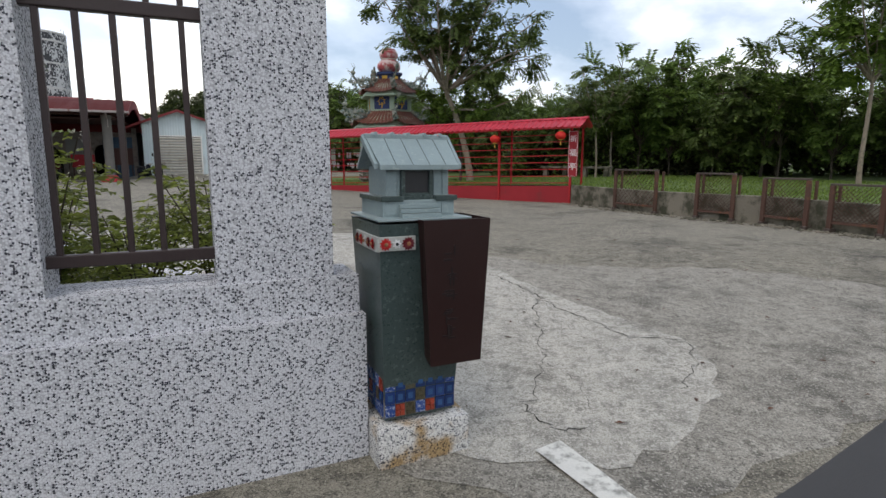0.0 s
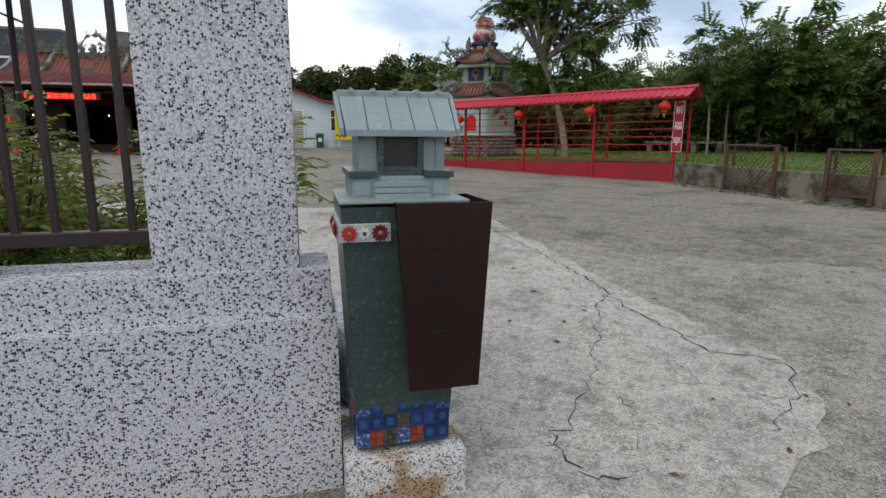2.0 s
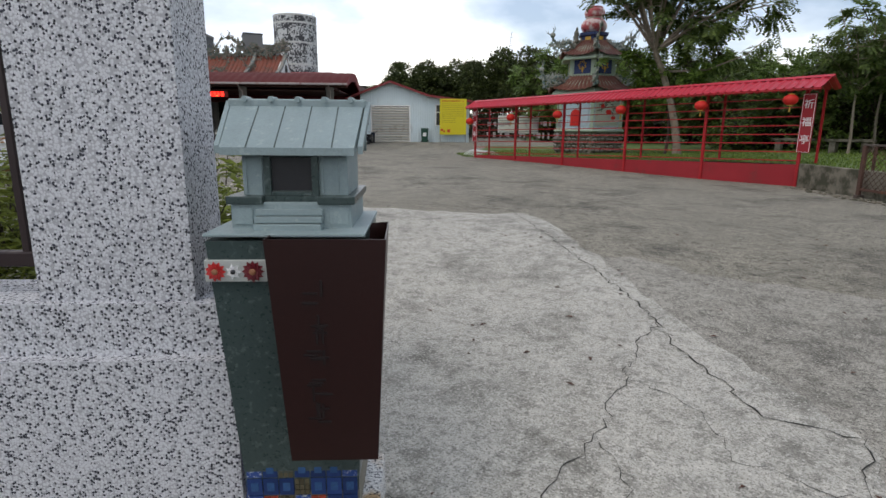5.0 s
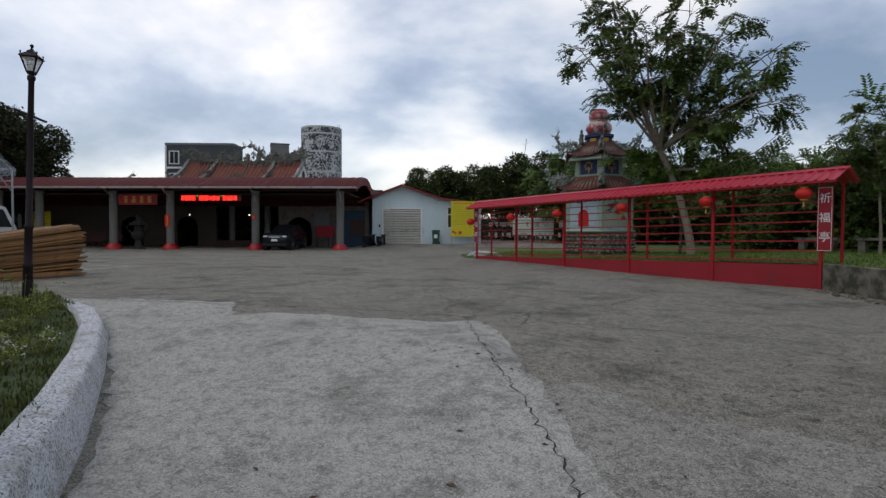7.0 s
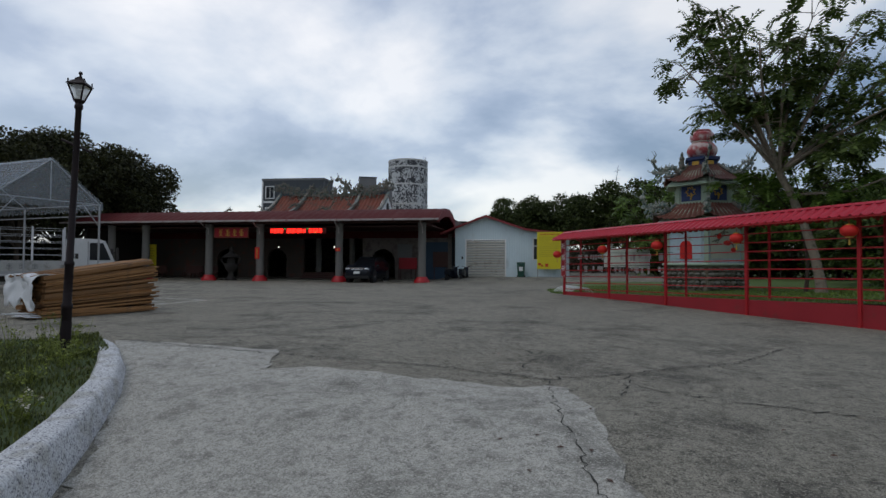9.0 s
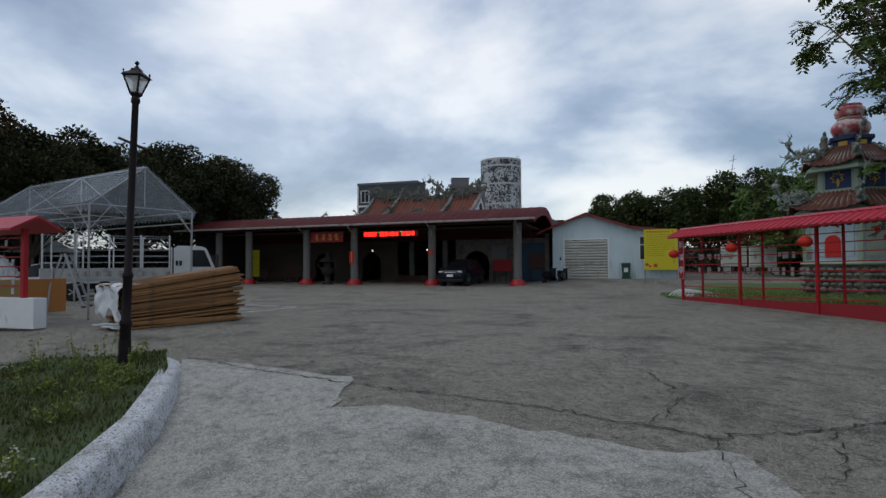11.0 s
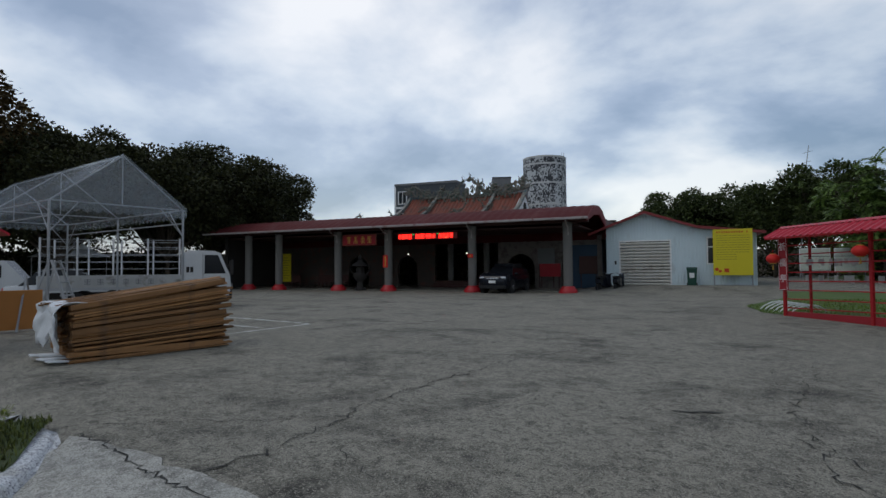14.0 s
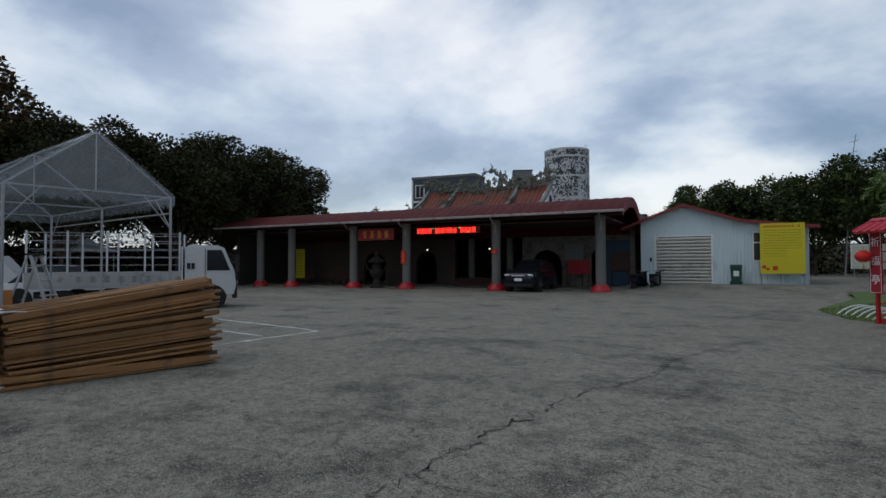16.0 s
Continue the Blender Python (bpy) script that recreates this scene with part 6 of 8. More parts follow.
for k in range(14):
    a = k / 13
    spots.append((4.0 + 30 * a + rw_.uniform(-0.8, 0.8), 37.0 - 22 * a + rw_.uniform(-0.8, 0.8), 0.90 - 0.16 * a))
for k in range(12):
    a = k / 11
    spots.append((-8.0 + 18 * a + rw_.uniform(-0.8, 0.8), 46.5 - 2.5 * a + rw_.uniform(-0.8, 0.8), 1.0))
for k in range(8):
    a = k / 7
    spots.append((20 + 12 * a, 13.0 - 14 * a + rw_.uniform(-0.8, 0.8), 0.74))
for k, (x, y, sc) in enumerate(spots):
    t = copy_thing(woods[k % 3], pose(x, y, lawn_z(x, y) - 0.05, 0, 0, rw_.uniform(0, 360)))
    t.scale = [sc * rw_.uniform(0.85, 1.15)] * 3
# undergrowth that closes the wood below; every second bush has shade-dark leaves
bush_shape = []
for k in range(2):
    rb, g, w_ = random.Random(90 + k), Shape(), Shape()
    for q in range(16):
        a, r = rb.uniform(0, 6.28), rb.uniform(0.2, 1.5)
        end = (r * math.cos(a), r * math.sin(a), rb.uniform(0.5, 2.3))
        w_.tube([(0, 0, -0.1), (end[0] * 0.4, end[1] * 0.4, end[2] * 0.6), end], [0.03, 0.02, 0.008], 4)
        for z in range(4):
            leaf_clump(g, (end[0] * (0.4 + 0.2 * z), end[1] * (0.4 + 0.2 * z), end[2] * (0.3 + 0.22 * z)), 0.75, 16, 0.2, rb)
    b0 = thing("bush", pose(7.5 + 6 * k, 32.0 - 3 * k, lawn_z(7.5 + 6 * k, 32.0 - 3 * k)), "leafy undergrowth that fills in the dark below the wood", "bush", "undergrowth")
    part("branchwork", w_, M_BARK, b0)
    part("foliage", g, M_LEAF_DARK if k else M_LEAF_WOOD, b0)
    bush_shape.append(b0)
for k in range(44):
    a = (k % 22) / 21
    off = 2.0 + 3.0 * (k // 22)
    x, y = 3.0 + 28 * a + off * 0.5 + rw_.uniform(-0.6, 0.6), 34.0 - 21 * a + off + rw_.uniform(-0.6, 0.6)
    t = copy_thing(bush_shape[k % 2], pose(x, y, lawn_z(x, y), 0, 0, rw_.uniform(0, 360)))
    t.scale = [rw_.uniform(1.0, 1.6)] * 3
# extra row added to darken the view through the red fence
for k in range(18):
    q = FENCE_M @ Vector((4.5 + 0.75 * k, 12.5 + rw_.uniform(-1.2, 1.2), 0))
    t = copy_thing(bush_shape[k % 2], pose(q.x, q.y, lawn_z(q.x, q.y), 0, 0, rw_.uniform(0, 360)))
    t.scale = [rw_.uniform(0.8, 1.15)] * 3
for k in range(16):
    x, y = -9.0 + 1.3 * k, 49.5 + rw_.uniform(-1, 1)
    t = copy_thing(bush_shape[k % 2], pose(x, y, lawn_z(x, y), 0, 0, rw_.uniform(0, 360)))
    t.scale = [rw_.uniform(1.3, 1.9)] * 3
# slim young trees on the lawn
for k, (x, y, hgt) in enumerate([(13.3, 17.4, 1.05), (13.2, 26.0, 0.66), (15.2, 25.0, 0.62), (6.9, 24.6, 0.7), (8.0, 26.0, 0.7)]):
    t = tree(pose(x, y, lawn_z(x, y)), 60 + k, "slim young tree with a pale trunk on the lawn", M_TRUNK, M_LEAF_BRIGHT if k < 3 else M_LEAF, "lawn trees",
             fork=3.2, radius=2, crown=(5.4, 2.3, 2.0, 1.9), limbs=10, twigs=8, kind="spray", leaf=0.2, amount=8, base_r=0.07)
    t.scale = [hgt] * 3

# dark broad trees beyond the parked truck
dk = []
for k in range(3):
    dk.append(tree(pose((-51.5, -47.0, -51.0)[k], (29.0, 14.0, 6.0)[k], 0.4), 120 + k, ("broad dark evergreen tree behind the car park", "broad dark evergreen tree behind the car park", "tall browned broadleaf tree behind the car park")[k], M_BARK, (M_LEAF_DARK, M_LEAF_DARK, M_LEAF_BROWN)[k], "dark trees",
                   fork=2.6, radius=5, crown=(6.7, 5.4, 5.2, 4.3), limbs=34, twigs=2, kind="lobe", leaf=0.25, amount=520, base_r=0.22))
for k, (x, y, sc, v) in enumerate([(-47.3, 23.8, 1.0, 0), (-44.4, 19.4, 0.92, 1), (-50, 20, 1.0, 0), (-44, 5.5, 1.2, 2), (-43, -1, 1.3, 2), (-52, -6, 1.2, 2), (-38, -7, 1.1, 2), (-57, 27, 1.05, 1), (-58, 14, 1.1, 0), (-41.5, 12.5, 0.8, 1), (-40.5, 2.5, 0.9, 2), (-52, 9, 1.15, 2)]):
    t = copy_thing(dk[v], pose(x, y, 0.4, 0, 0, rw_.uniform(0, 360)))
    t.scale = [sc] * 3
# dark hedge that closes the car park
hedge = []
for k in range(2):
    rb, g = random.Random(190 + k), Shape()
    for q in range(90):
        leaf_clump(g, (rb.uniform(-2.6, 2.6), rb.uniform(-0.8, 0.8), rb.uniform(0.1, 3.2)), 1.0, 14, 0.36, rb)
    stem = Shape()
    for q in range(6):
        stem.tube([(-2.2 + 0.9 * q, 0, -0.1), (-2.1 + 0.9 * q, 0.1, 1.6)], 0.04, 5)
    h0 = thing("hedge", pose(-52.0, 3.0 + 4.0 * k, 0.4, 0, 0, 90), "tall dark hedge behind the car park", "hedge", "dark hedge")
    part("branchwork", stem, M_BARK, h0)
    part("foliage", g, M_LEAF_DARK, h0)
    hedge.append(h0)
for k in range(22):
    x, y = (-53.0 + 0.25 * k, -38 + 4.0 * k) if k < 16 else (-53.0 + 4.2 * (k - 15), 27.0 + 2.3 * (k - 15))
    copy_thing(hedge[k % 2], pose(x, y, 0.4, 0, 0, 90 if k < 16 else 28))
for k in range(20):
    copy_thing(hedge[k % 2], pose(-62.0 + 4.6 * k, 68.0 + rw_.uniform(-1, 1), 0.4, 0, 0, 0))
for k in range(16):
    copy_thing(hedge[k % 2], pose(30.0 + 1.2 * k if k < 8 else 42.0, 42.0 - 4.6 * k, 0.8, 0, 0, 100))
# trees behind the shed
bk = tree(pose(-26.0, 60.0, 0.6), 140, "round dark tree behind the shed", M_BARK, M_LEAF_MID, "trees behind the shed",
          fork=2.0, radius=4, crown=(4.9, 4.2, 3.4, 3.4), limbs=26, twigs=2, kind="lobe", leaf=0.24, amount=420, base_r=0.14)
for k, (x, y, sc) in enumerate([(-21.5, 62, 1.0), (-17.5, 60, 0.95), (-13.5, 58, 1.05), (-9.5, 60, 1.0), (-5.0, 58, 1.0), (-29.5, 64, 0.85), (-34, 67, 0.8)]):
    t = copy_thing(bk, pose(x, y, 0.6, 0, 0, rw_.uniform(0, 360)))
    t.scale = [sc] * 3
tree(pose(-13.2, 56.5, 0.6), 150, "spindly tree rising behind the shed", M_BARK, M_LEAF, fork=3.4, radius=3, crown=(6.8, 2.6, 2.0, 2.6), limbs=9, twigs=6, kind="spray", leaf=0.2, amount=5, base_r=0.1)
tree(pose(-10.6, 50.0, 0.6), 151, "rust-leaved shrub tree near the notice boards", M_BARK, M_LEAF_RUST, fork=1.2, radius=2, crown=(2.6, 1.5, 1.3, 1.3), limbs=8, twigs=6, kind="clump", leaf=0.16, amount=9, base_r=0.06)
an = thing("antenna_mast", pose(-15.0, 57.5, 0.6), "thin leaning aerial pole above the trees", "antenna")
part("pole", Shape().tube([(0, 0, 0), (0.5, 0, 8.0), (0.85, 0, 10.6)], [0.05, 0.04, 0.025], 6), M_STEEL, an)
for k in range(3):
    part("crossbar", Shape().tube([(0.3 + 0.1 * k, -0.25, 8.4 + 0.8 * k), (0.8 + 0.1 * k, 0.25, 8.6 + 0.8 * k)], 0.015, 5), M_STEEL, an)


def shrub(m, seed, reach, height, stems, blossoms):
    rnd = random.Random(seed)
    t = thing("garden_shrub", m, "light green flowering shrub in the planting bed", "shrub", "bed shrubs")
    w_, g, f = Shape(), Shape(), Shape()
    for k in range(stems):
        a, r = rnd.uniform(0, 6.28), reach * rnd.uniform(0.3, 1.0)
        end = Vector((r * math.cos(a), r * math.sin(a), height * rnd.uniform(0.5, 1.0)))
        mid_ = Vector((end.x * 0.3, end.y * 0.3, end.z * 0.6))
        w_.tube([(0.03 * math.cos(a), 0.03 * math.sin(a), -0.05), mid_, end], [0.008, 0.006, 0.003], 5)
        for q in range(7):
            p = mid_ + (end - mid_) * (q / 6) + Vector((rnd.gauss(0, 0.03), rnd.gauss(0, 0.03), rnd.gauss(0, 0.03)))
            spray(g, p, (rnd.gauss(0, 1), rnd.gauss(0, 1), rnd.uniform(-0.1, 0.6)), rnd.uniform(0.14, 0.24), 4, 0.075, rnd, 0.4)
            spray(g, p, (rnd.gauss(0, 1), rnd.gauss(0, 1), rnd.uniform(-0.3, 0.4)), rnd.uniform(0.12, 0.2), 3, 0.07, rnd, 0.4)
        if rnd.random() < blossoms:
            leaf_clump(f, end + Vector((0, 0, 0.02)), 0.06, 16, 0.022, rnd)
    part("branchwork", w_, M_BARK, t)
    part("foliage", g, M_LEAF_SHRUB, t)
    if f.v:
        part("blossom", f, M_BLOSSOM, t, "small white blossom heads")
    return t


for k, (u, v, reach, h, st) in enumerate([(-1.15, 0.95, 0.36, 1.0, 11), (-0.72, 1.25, 0.42, 1.15, 12), (-1.65, 1.2, 0.5, 1.4, 16), (-0.62, 1.6, 0.35, 1.1, 8), (-2.6, 1.6, 0.5, 1.3, 14), (-1.3, 2.2, 0.55, 1.0, 10), (-2.1, 2.4, 0.55, 1.2, 14)]):
    p = WALL_M @ Vector((u, v, 0))
    shrub(pose(p.x, p.y, bed_z(p.x, p.y)), 200 + k, reach, h, st, 0.45)
for k, (x, y) in enumerate([(-3.6, 5.4), (-3.1, 4.7), (-4.4, 5.6), (-2.5, 4.4), (-3.9, 5.9), (-3.3, 5.3), (-6.6, 7.2), (-7.2, 7.3), (-5.4, 6.5), (-6.9, 6.6), (-7.5, 7.7), (-6.2, 7.3), (-7.9, 7.2), (-5.8, 7.0), (-8.3, 6.9)]):
    p = thing("weed_clump", pose(x, y, bed_z(x, y)), "clump of weeds with small white flowers in the bed", "weeds", "bed weeds")
    rnd, g, f = random.Random(300 + k), Shape(), Shape()
    for q in range(26):
        a, r, h = rnd.uniform(0, 6.28), rnd.uniform(0.02, 0.22), rnd.uniform(0.08, 0.26) * (1.0 if k < 6 else rnd.choice((0.7, 1.0, 1.9)))
        e = Vector((r * math.cos(a), r * math.sin(a), h))
        g.tube([(e.x * 0.3, e.y * 0.3, -0.02), (e.x * 0.7, e.y * 0.7, h * 0.6), e], 0.0025, 3)
        leaf_clump(g, e * 0.8, 0.05, 5, 0.04, rnd)
        if q % 3 == 0 and k < 6:
            leaf_clump(f, e, 0.03, 9, 0.024, rnd)
    part("foliage", g, M_LEAF_SHRUB, p)
    if f.v:
        part("blossom", f, M_BLOSSOM, p)

sp = WALL_M @ Vector((-0.42, 1.0, 0))
shrub(pose(sp.x, sp.y, bed_z(sp.x, sp.y)), 260, 0.30, 1.35, 5, 0.8)

# ---- the lamp post in the bed ----
lz = bed_z(-6.95, 7.45) - 0.03
lamp = thing("garden_lamp_post", pose(-6.95, 7.45, lz, -1.7, 0.2, 0) @ pose(0, 0, 0, 0, 0, 40), "dark bronze lamp post with a four-sided glazed lantern", "lamp post")
H = 3.72 - lz
part("pole", Shape().lathe([(0.062, -0.1), (0.062, 0.02), (0.060, 0.55), (0.066, 0.56), (0.066, 0.60), (0.052, 0.62), (0.050, 1.1), (0.058, 1.11), (0.058, 1.15), (0.043, 1.17), (0.036, H - 0.1), (0.05, H - 0.08), (0.05, H - 0.04), (0.03, H)], 14), M_LAMP, lamp, "", True)
part("base_sleeve", Shape().lathe([(0.066, -0.1), (0.066, 0.36), (0.062, 0.39)], 12), M_LAMP, lamp, "", True)
part("cross_bar", Shape().tube([(-0.20, 0.02, H - 0.50), (0.20, -0.02, H - 0.66)], 0.016, 8), M_LAMP, lamp)
head_ = part("lantern_head", Shape().lathe([(0.04, H - 0.02), (0.075, H + 0.02), (0.07, H + 0.035), (0.03, H + 0.035)], 4, turn=math.pi / 4), M_LAMP, lamp, "four-sided glazed lantern head")
for k in range(4):
    a = math.pi / 4 + k * math.pi / 2
    b_ = a + math.pi / 2
    lo, hi = 0.062, 0.140
    p0, p1 = (lo * math.cos(a), lo * math.sin(a), H + 0.03), (hi * math.cos(a), hi * math.sin(a), H + 0.225)
    q0, q1 = (lo * math.cos(b_), lo * math.sin(b_), H + 0.03), (hi * math.cos(b_), hi * math.sin(b_), H + 0.225)
    part("glazing_bar", Shape().tube([p0, p1], 0.011, 6), M_LAMP, head_)
    part("rim", Shape().tube([p0, q0], 0.009, 6), M_LAMP, head_)
    part("rim", Shape().tube([p1, q1], 0.013, 6), M_LAMP, head_)
    part("pane", Shape().add([p0, q0, q1, p1], [(0, 1, 2, 3)]), M_LAMPGLASS, head_, "clear lantern pane")
    part("corner_knob", Shape().lathe([(0.014, 0), (0.006, 0.03), (0.012, 0.05), (0.001, 0.07)], 8, pose(hi * math.cos(a), hi * math.sin(a), H + 0.23)), M_LAMP, head_)
part("cap", Shape().lathe([(0.168, H + 0.225), (0.164, H + 0.236), (0.105, H + 0.275), (0.07, H + 0.295), (0.06, H + 0.32), (0.03, H + 0.335)], 4, turn=math.pi / 4), M_LAMP, head_)
part("finial", Shape().lathe([(0.016, H + 0.325), (0.022, H + 0.345), (0.011, H + 0.365), (0.026, H + 0.39), (0.022, H + 0.405), (0.002, H + 0.42)], 10), M_LAMP, head_, "", True)
part("bulb", Shape().lathe([(0.02, H + 0.03), (0.035, H + 0.06), (0.04, H + 0.13), (0.025, H + 0.165), (0.002, H + 0.175)], 10), M_WHITE, head_, "", True)

# ---- rusty mesh frames along the retaining wall ----
def mesh_frame(ax, ay, bx_, by_, tall):
    d = Vector((bx_ - ax, by_ - ay, 0))
    w = d.length
    m = pose(ax, ay, ground_z(ax, ay), 0, 0, math.degrees(math.atan2(d.y, d.x)))
    f = thing("mesh_frame", m, "rusty steel barrier frame with chain mesh leaning on the wall", "barrier", "rusty barriers")
    for x in (0.0, w):
        part("upright", Shape().box(x - 0.042, x + 0.042, -0.03, 0.03, 0.03, tall - 0.04, c=0.006), M_RUST, f)
        part("rear_leg", Shape().box(x - 0.02, x + 0.02, 0.20, 0.25, 0.10, tall - 0.05), M_RUST, f)
        part("foot", Shape().box(x - 0.05, x + 0.05, -0.06, 0.28, 0.0, 0.07, c=0.01), M_RAILGREY, f)
    part("top_rail", Shape().box(-0.035, w + 0.035, -0.03, 0.05, tall - 0.039, tall, c=0.006), M_RAILGREY, f, "worn grey top rail")
    part("bottom_rail", Shape().box(0.036, w - 0.036, -0.02, 0.02, 0.16, 0.21), M_RUST, f)
    mesh_ = Shape()
    nn = 11
    for k in range(-nn, nn + 1):
        for s_ in (-1, 1):
            x0 = w * (k / nn)
            pts = []
            for z in (0.21, tall - 0.05):
                x = x0 + (0 if z < 0.5 else s_ * (tall - 0.26))
                pts.append((x, z))
            (xa, za), (xb, zb) = pts
            # clip to the frame
            ta, tb = 0.0, 1.0
            dx = xb - xa
            lo, hi = sorted(((0.04 - xa) / dx, (w - 0.04 - xa) / dx))
            ta, tb = max(ta, lo), min(tb, hi)
            if tb - ta > 0.05:
                mesh_.tube([(xa + dx * ta, 0, za + (zb - za) * ta), (xa + dx * tb, 0, za + (zb - za) * tb)], 0.006, 3)
    part("chain_mesh", mesh_, M_RUST, f)
    return f


for a in ((4.74, 14.92, 5.34, 13.62, 1.10), (5.86, 12.52, 6.31, 11.8, 1.05), (6.64, 11.22, 6.98, 10.38, 0.98), (7.16, 9.98, 7.5, 9.2, 0.90)):
    mesh_frame(*a)

# ---- the furnace pagoda on the lawn ----
pz = lawn_z(-2.75, 30.3)
PAG_M = pose(-2.75, 30.3, 0.08, 0, 0, 8) @ Matrix.Scale(0.91, 4)
pag = thing("pagoda", PAG_M, "two-tier hexagonal pagoda, brown tiled roofs and pink gourd finial", "pagoda")
TURN = radians(-85)


def hexa(r, z):
    return [(r * math.cos(TURN + k * math.pi / 3), r * math.sin(TURN + k * math.pi / 3), z) for k in range(6)]


part("stone_base", Shape().loft([hexa(1.98, pz - 0.3), hexa(1.95, 1.66)]), M_RETAIN, pag, "river-stone base")
rs = random.Random(8)
pb = pag.children[0]
for f in (4, 5, 0, 1):
    a, b_ = Vector(hexa(1.99, 0)[f]), Vector(hexa(1.99, 0)[(f + 1) % 6])
    for r in range(5):
        for c in range(7):
            p = a + (b_ - a) * ((c + 0.5 + 0.3 * (r % 2)) / 7.4)
            part("stone", Shape().ball(p.x, p.y, pz + 0.12 + 0.19 * r, rs.uniform(0.10, 0.15), 0.13, rs.uniform(0.07, 0.1), 7, 4), M_STONE, pb)
part("base_cornice", Shape().loft([hexa(2.0, 1.66), hexa(2.08, 1.72), hexa(2.0, 1.80)]), M_PALEGREEN, pag)
lower = part("lower_storey", Shape().loft([hexa(1.82, 1.80), hexa(1.82, 3.72)]), M_PALEBLUE, pag, "pale blue painted lower storey")
upper = part("upper_storey", Shape().loft([hexa(1.27, 4.5), hexa(1.27, 5.62)]), M_PALEGREEN, pag, "upper storey with navy panels")
for k in range(6):
    for r, z0, z1, own in ((1.83, 1.80, 3.7, lower), (1.28, 4.5, 5.6, upper)):
        p = hexa(r, 0)[k]
        part("corner_post", Shape().box(p[0] - 0.09, p[0] + 0.09, p[1] - 0.09, p[1] + 0.09, z0, z1, c=0.02), M_PALEGREEN, own)


def face_m(r, k):
    a, b_ = Vector(hexa(r, 0)[k]), Vector(hexa(r, 0)[(k + 1) % 6])
    c = (a + b_) / 2
    return pose(c.x, c.y, 0, 0, 0, math.degrees(math.atan2((b_ - a).y, (b_ - a).x)))


for k in range(6):
    m = face_m(1.27, k)
    p = part("navy_panel", Shape().box(-0.46, 0.46, -0.03, 0.02, 4.68, 5.46, c=0.01), M_BLUEPANEL, upper, "navy panel with gold relief")
    p.matrix_local = m
    rel = Shape()
    for q in range(7):
        a = 2 * math.pi * q / 7
        rel.tube([(0.16 * math.cos(a), -0.04, 5.1 + 0.2 * math.sin(a)), (0.24 * math.cos(a + 0.4), -0.05, 5.1 + 0.24 * math.sin(a + 0.4)), (0.13 * math.cos(a + 0.9), -0.04, 5.1 + 0.14 * math.sin(a + 0.9))], 0.03, 5)
    rel.tube([(0, -0.04, 4.74), (0.05, -0.05, 4.9), (0, -0.04, 5.05)], 0.035, 5)
    o = part("gold_relief", rel, M_GOLD, p)
    if k in (5, 0, 1, 4):
        m = face_m(1.82, k)
        pn = part("mural_panel", Shape().box(-0.72, 0.72, -0.04, 0.02, 2.0, 3.5, c=0.01), M_PALEBLUE if k == 5 else M_MURAL, lower, "painted panel framed in pale green")
        pn.matrix_local = m
        if k == 5:
            dr = Shape().prism([(-0.28, -0.06), (0.28, -0.06), (0.28, -0.035), (-0.28, -0.035)], 1.98, 2.55)
            pts = [(0.28 * math.cos(math.pi * i / 10), 2.55 + 0.28 * math.sin(math.pi * i / 10)) for i in range(11)]
            dr.loft([[(x, y, z) for x, z in pts] for y in (-0.06, -0.035)])
            part("furnace_door", dr, M_LANTERN, pn, "red round-headed furnace door")
        else:
            mu = Shape()
            rr = random.Random(k)
            for q in range(10):
                x, z = rr.uniform(-0.5, 0.5), rr.uniform(2.3, 3.2)
                mu.tube([(x, -0.042, z), (x + rr.uniform(-0.2, 0.2), -0.05, z + 0.12), (x + rr.uniform(-0.3, 0.3), -0.042, z + rr.uniform(-0.15, 0.3))], 0.03, 4)
            part("relief_figures", mu, M_ORNAMENT, pn)
            part("relief_bloom", Shape().ball(0.1, -0.04, 2.7, 0.2, 0.02, 0.12).ball(-0.3, -0.04, 3.0, 0.12, 0.02, 0.14).ball(0.4, -0.04, 2.4, 0.15, 0.02, 0.1), M_LANTERN, pn)


def hex_roof(r0, z0, r1, z1, name, steps=6):
    """Sagging tiled slopes with ridged rolls and upturned corners."""
    own = part(name, Shape().loft([hexa(r0 * 0.92, z0 - 0.12), hexa(r0 * 0.92, z0 - 0.02), hexa(r1, z1)]), M_PALEGREEN, pag, "brown tiled roof tier with upturned corners")
    for k in range(6):
        a0, b0 = Vector(hexa(r0, z0)[k]), Vector(hexa(r0, z0)[(k + 1) % 6])
        a1, b1 = Vector(hexa(r1, z1)[k]), Vector(hexa(r1, z1)[(k + 1) % 6])
        rolls = 9
        rows = []
        for i in range(rolls * 4 + 1):
            u = i / (rolls * 4)
            h = (0.0, 0.05, 0.07, 0.05)[i % 4]
            lift = 0.22 * (2 * abs(u - 0.5)) ** 3
            row = []
            for j in range(steps + 1):
                v = j / steps
                p = (a0 + (b0 - a0) * u) * (1 - v) + (a1 + (b1 - a1) * u) * v
                row.append((p.x, p.y, p.z + h + 0.03 - 0.13 * math.sin(math.pi * v) + lift * (1 - v) ** 2))
            rows.append(row)
        part("tile_slope", Shape().sheet(rows), M_BROWNTILE, own)
        rp = []
        for j in range(8):
            v = j / 7
            p = a0 * (1 - v) + a1 * v
            rp.append((p.x * (1.02 if j == 0 else 1), p.y * (1.02 if j == 0 else 1), p.z + 0.10 - 0.10 * math.sin(math.pi * v) + 0.25 * (1 - v) ** 2))
        part("corner_ridge", Shape().tube(rp, 0.075, 6), M_RIDGE, own)
    return own


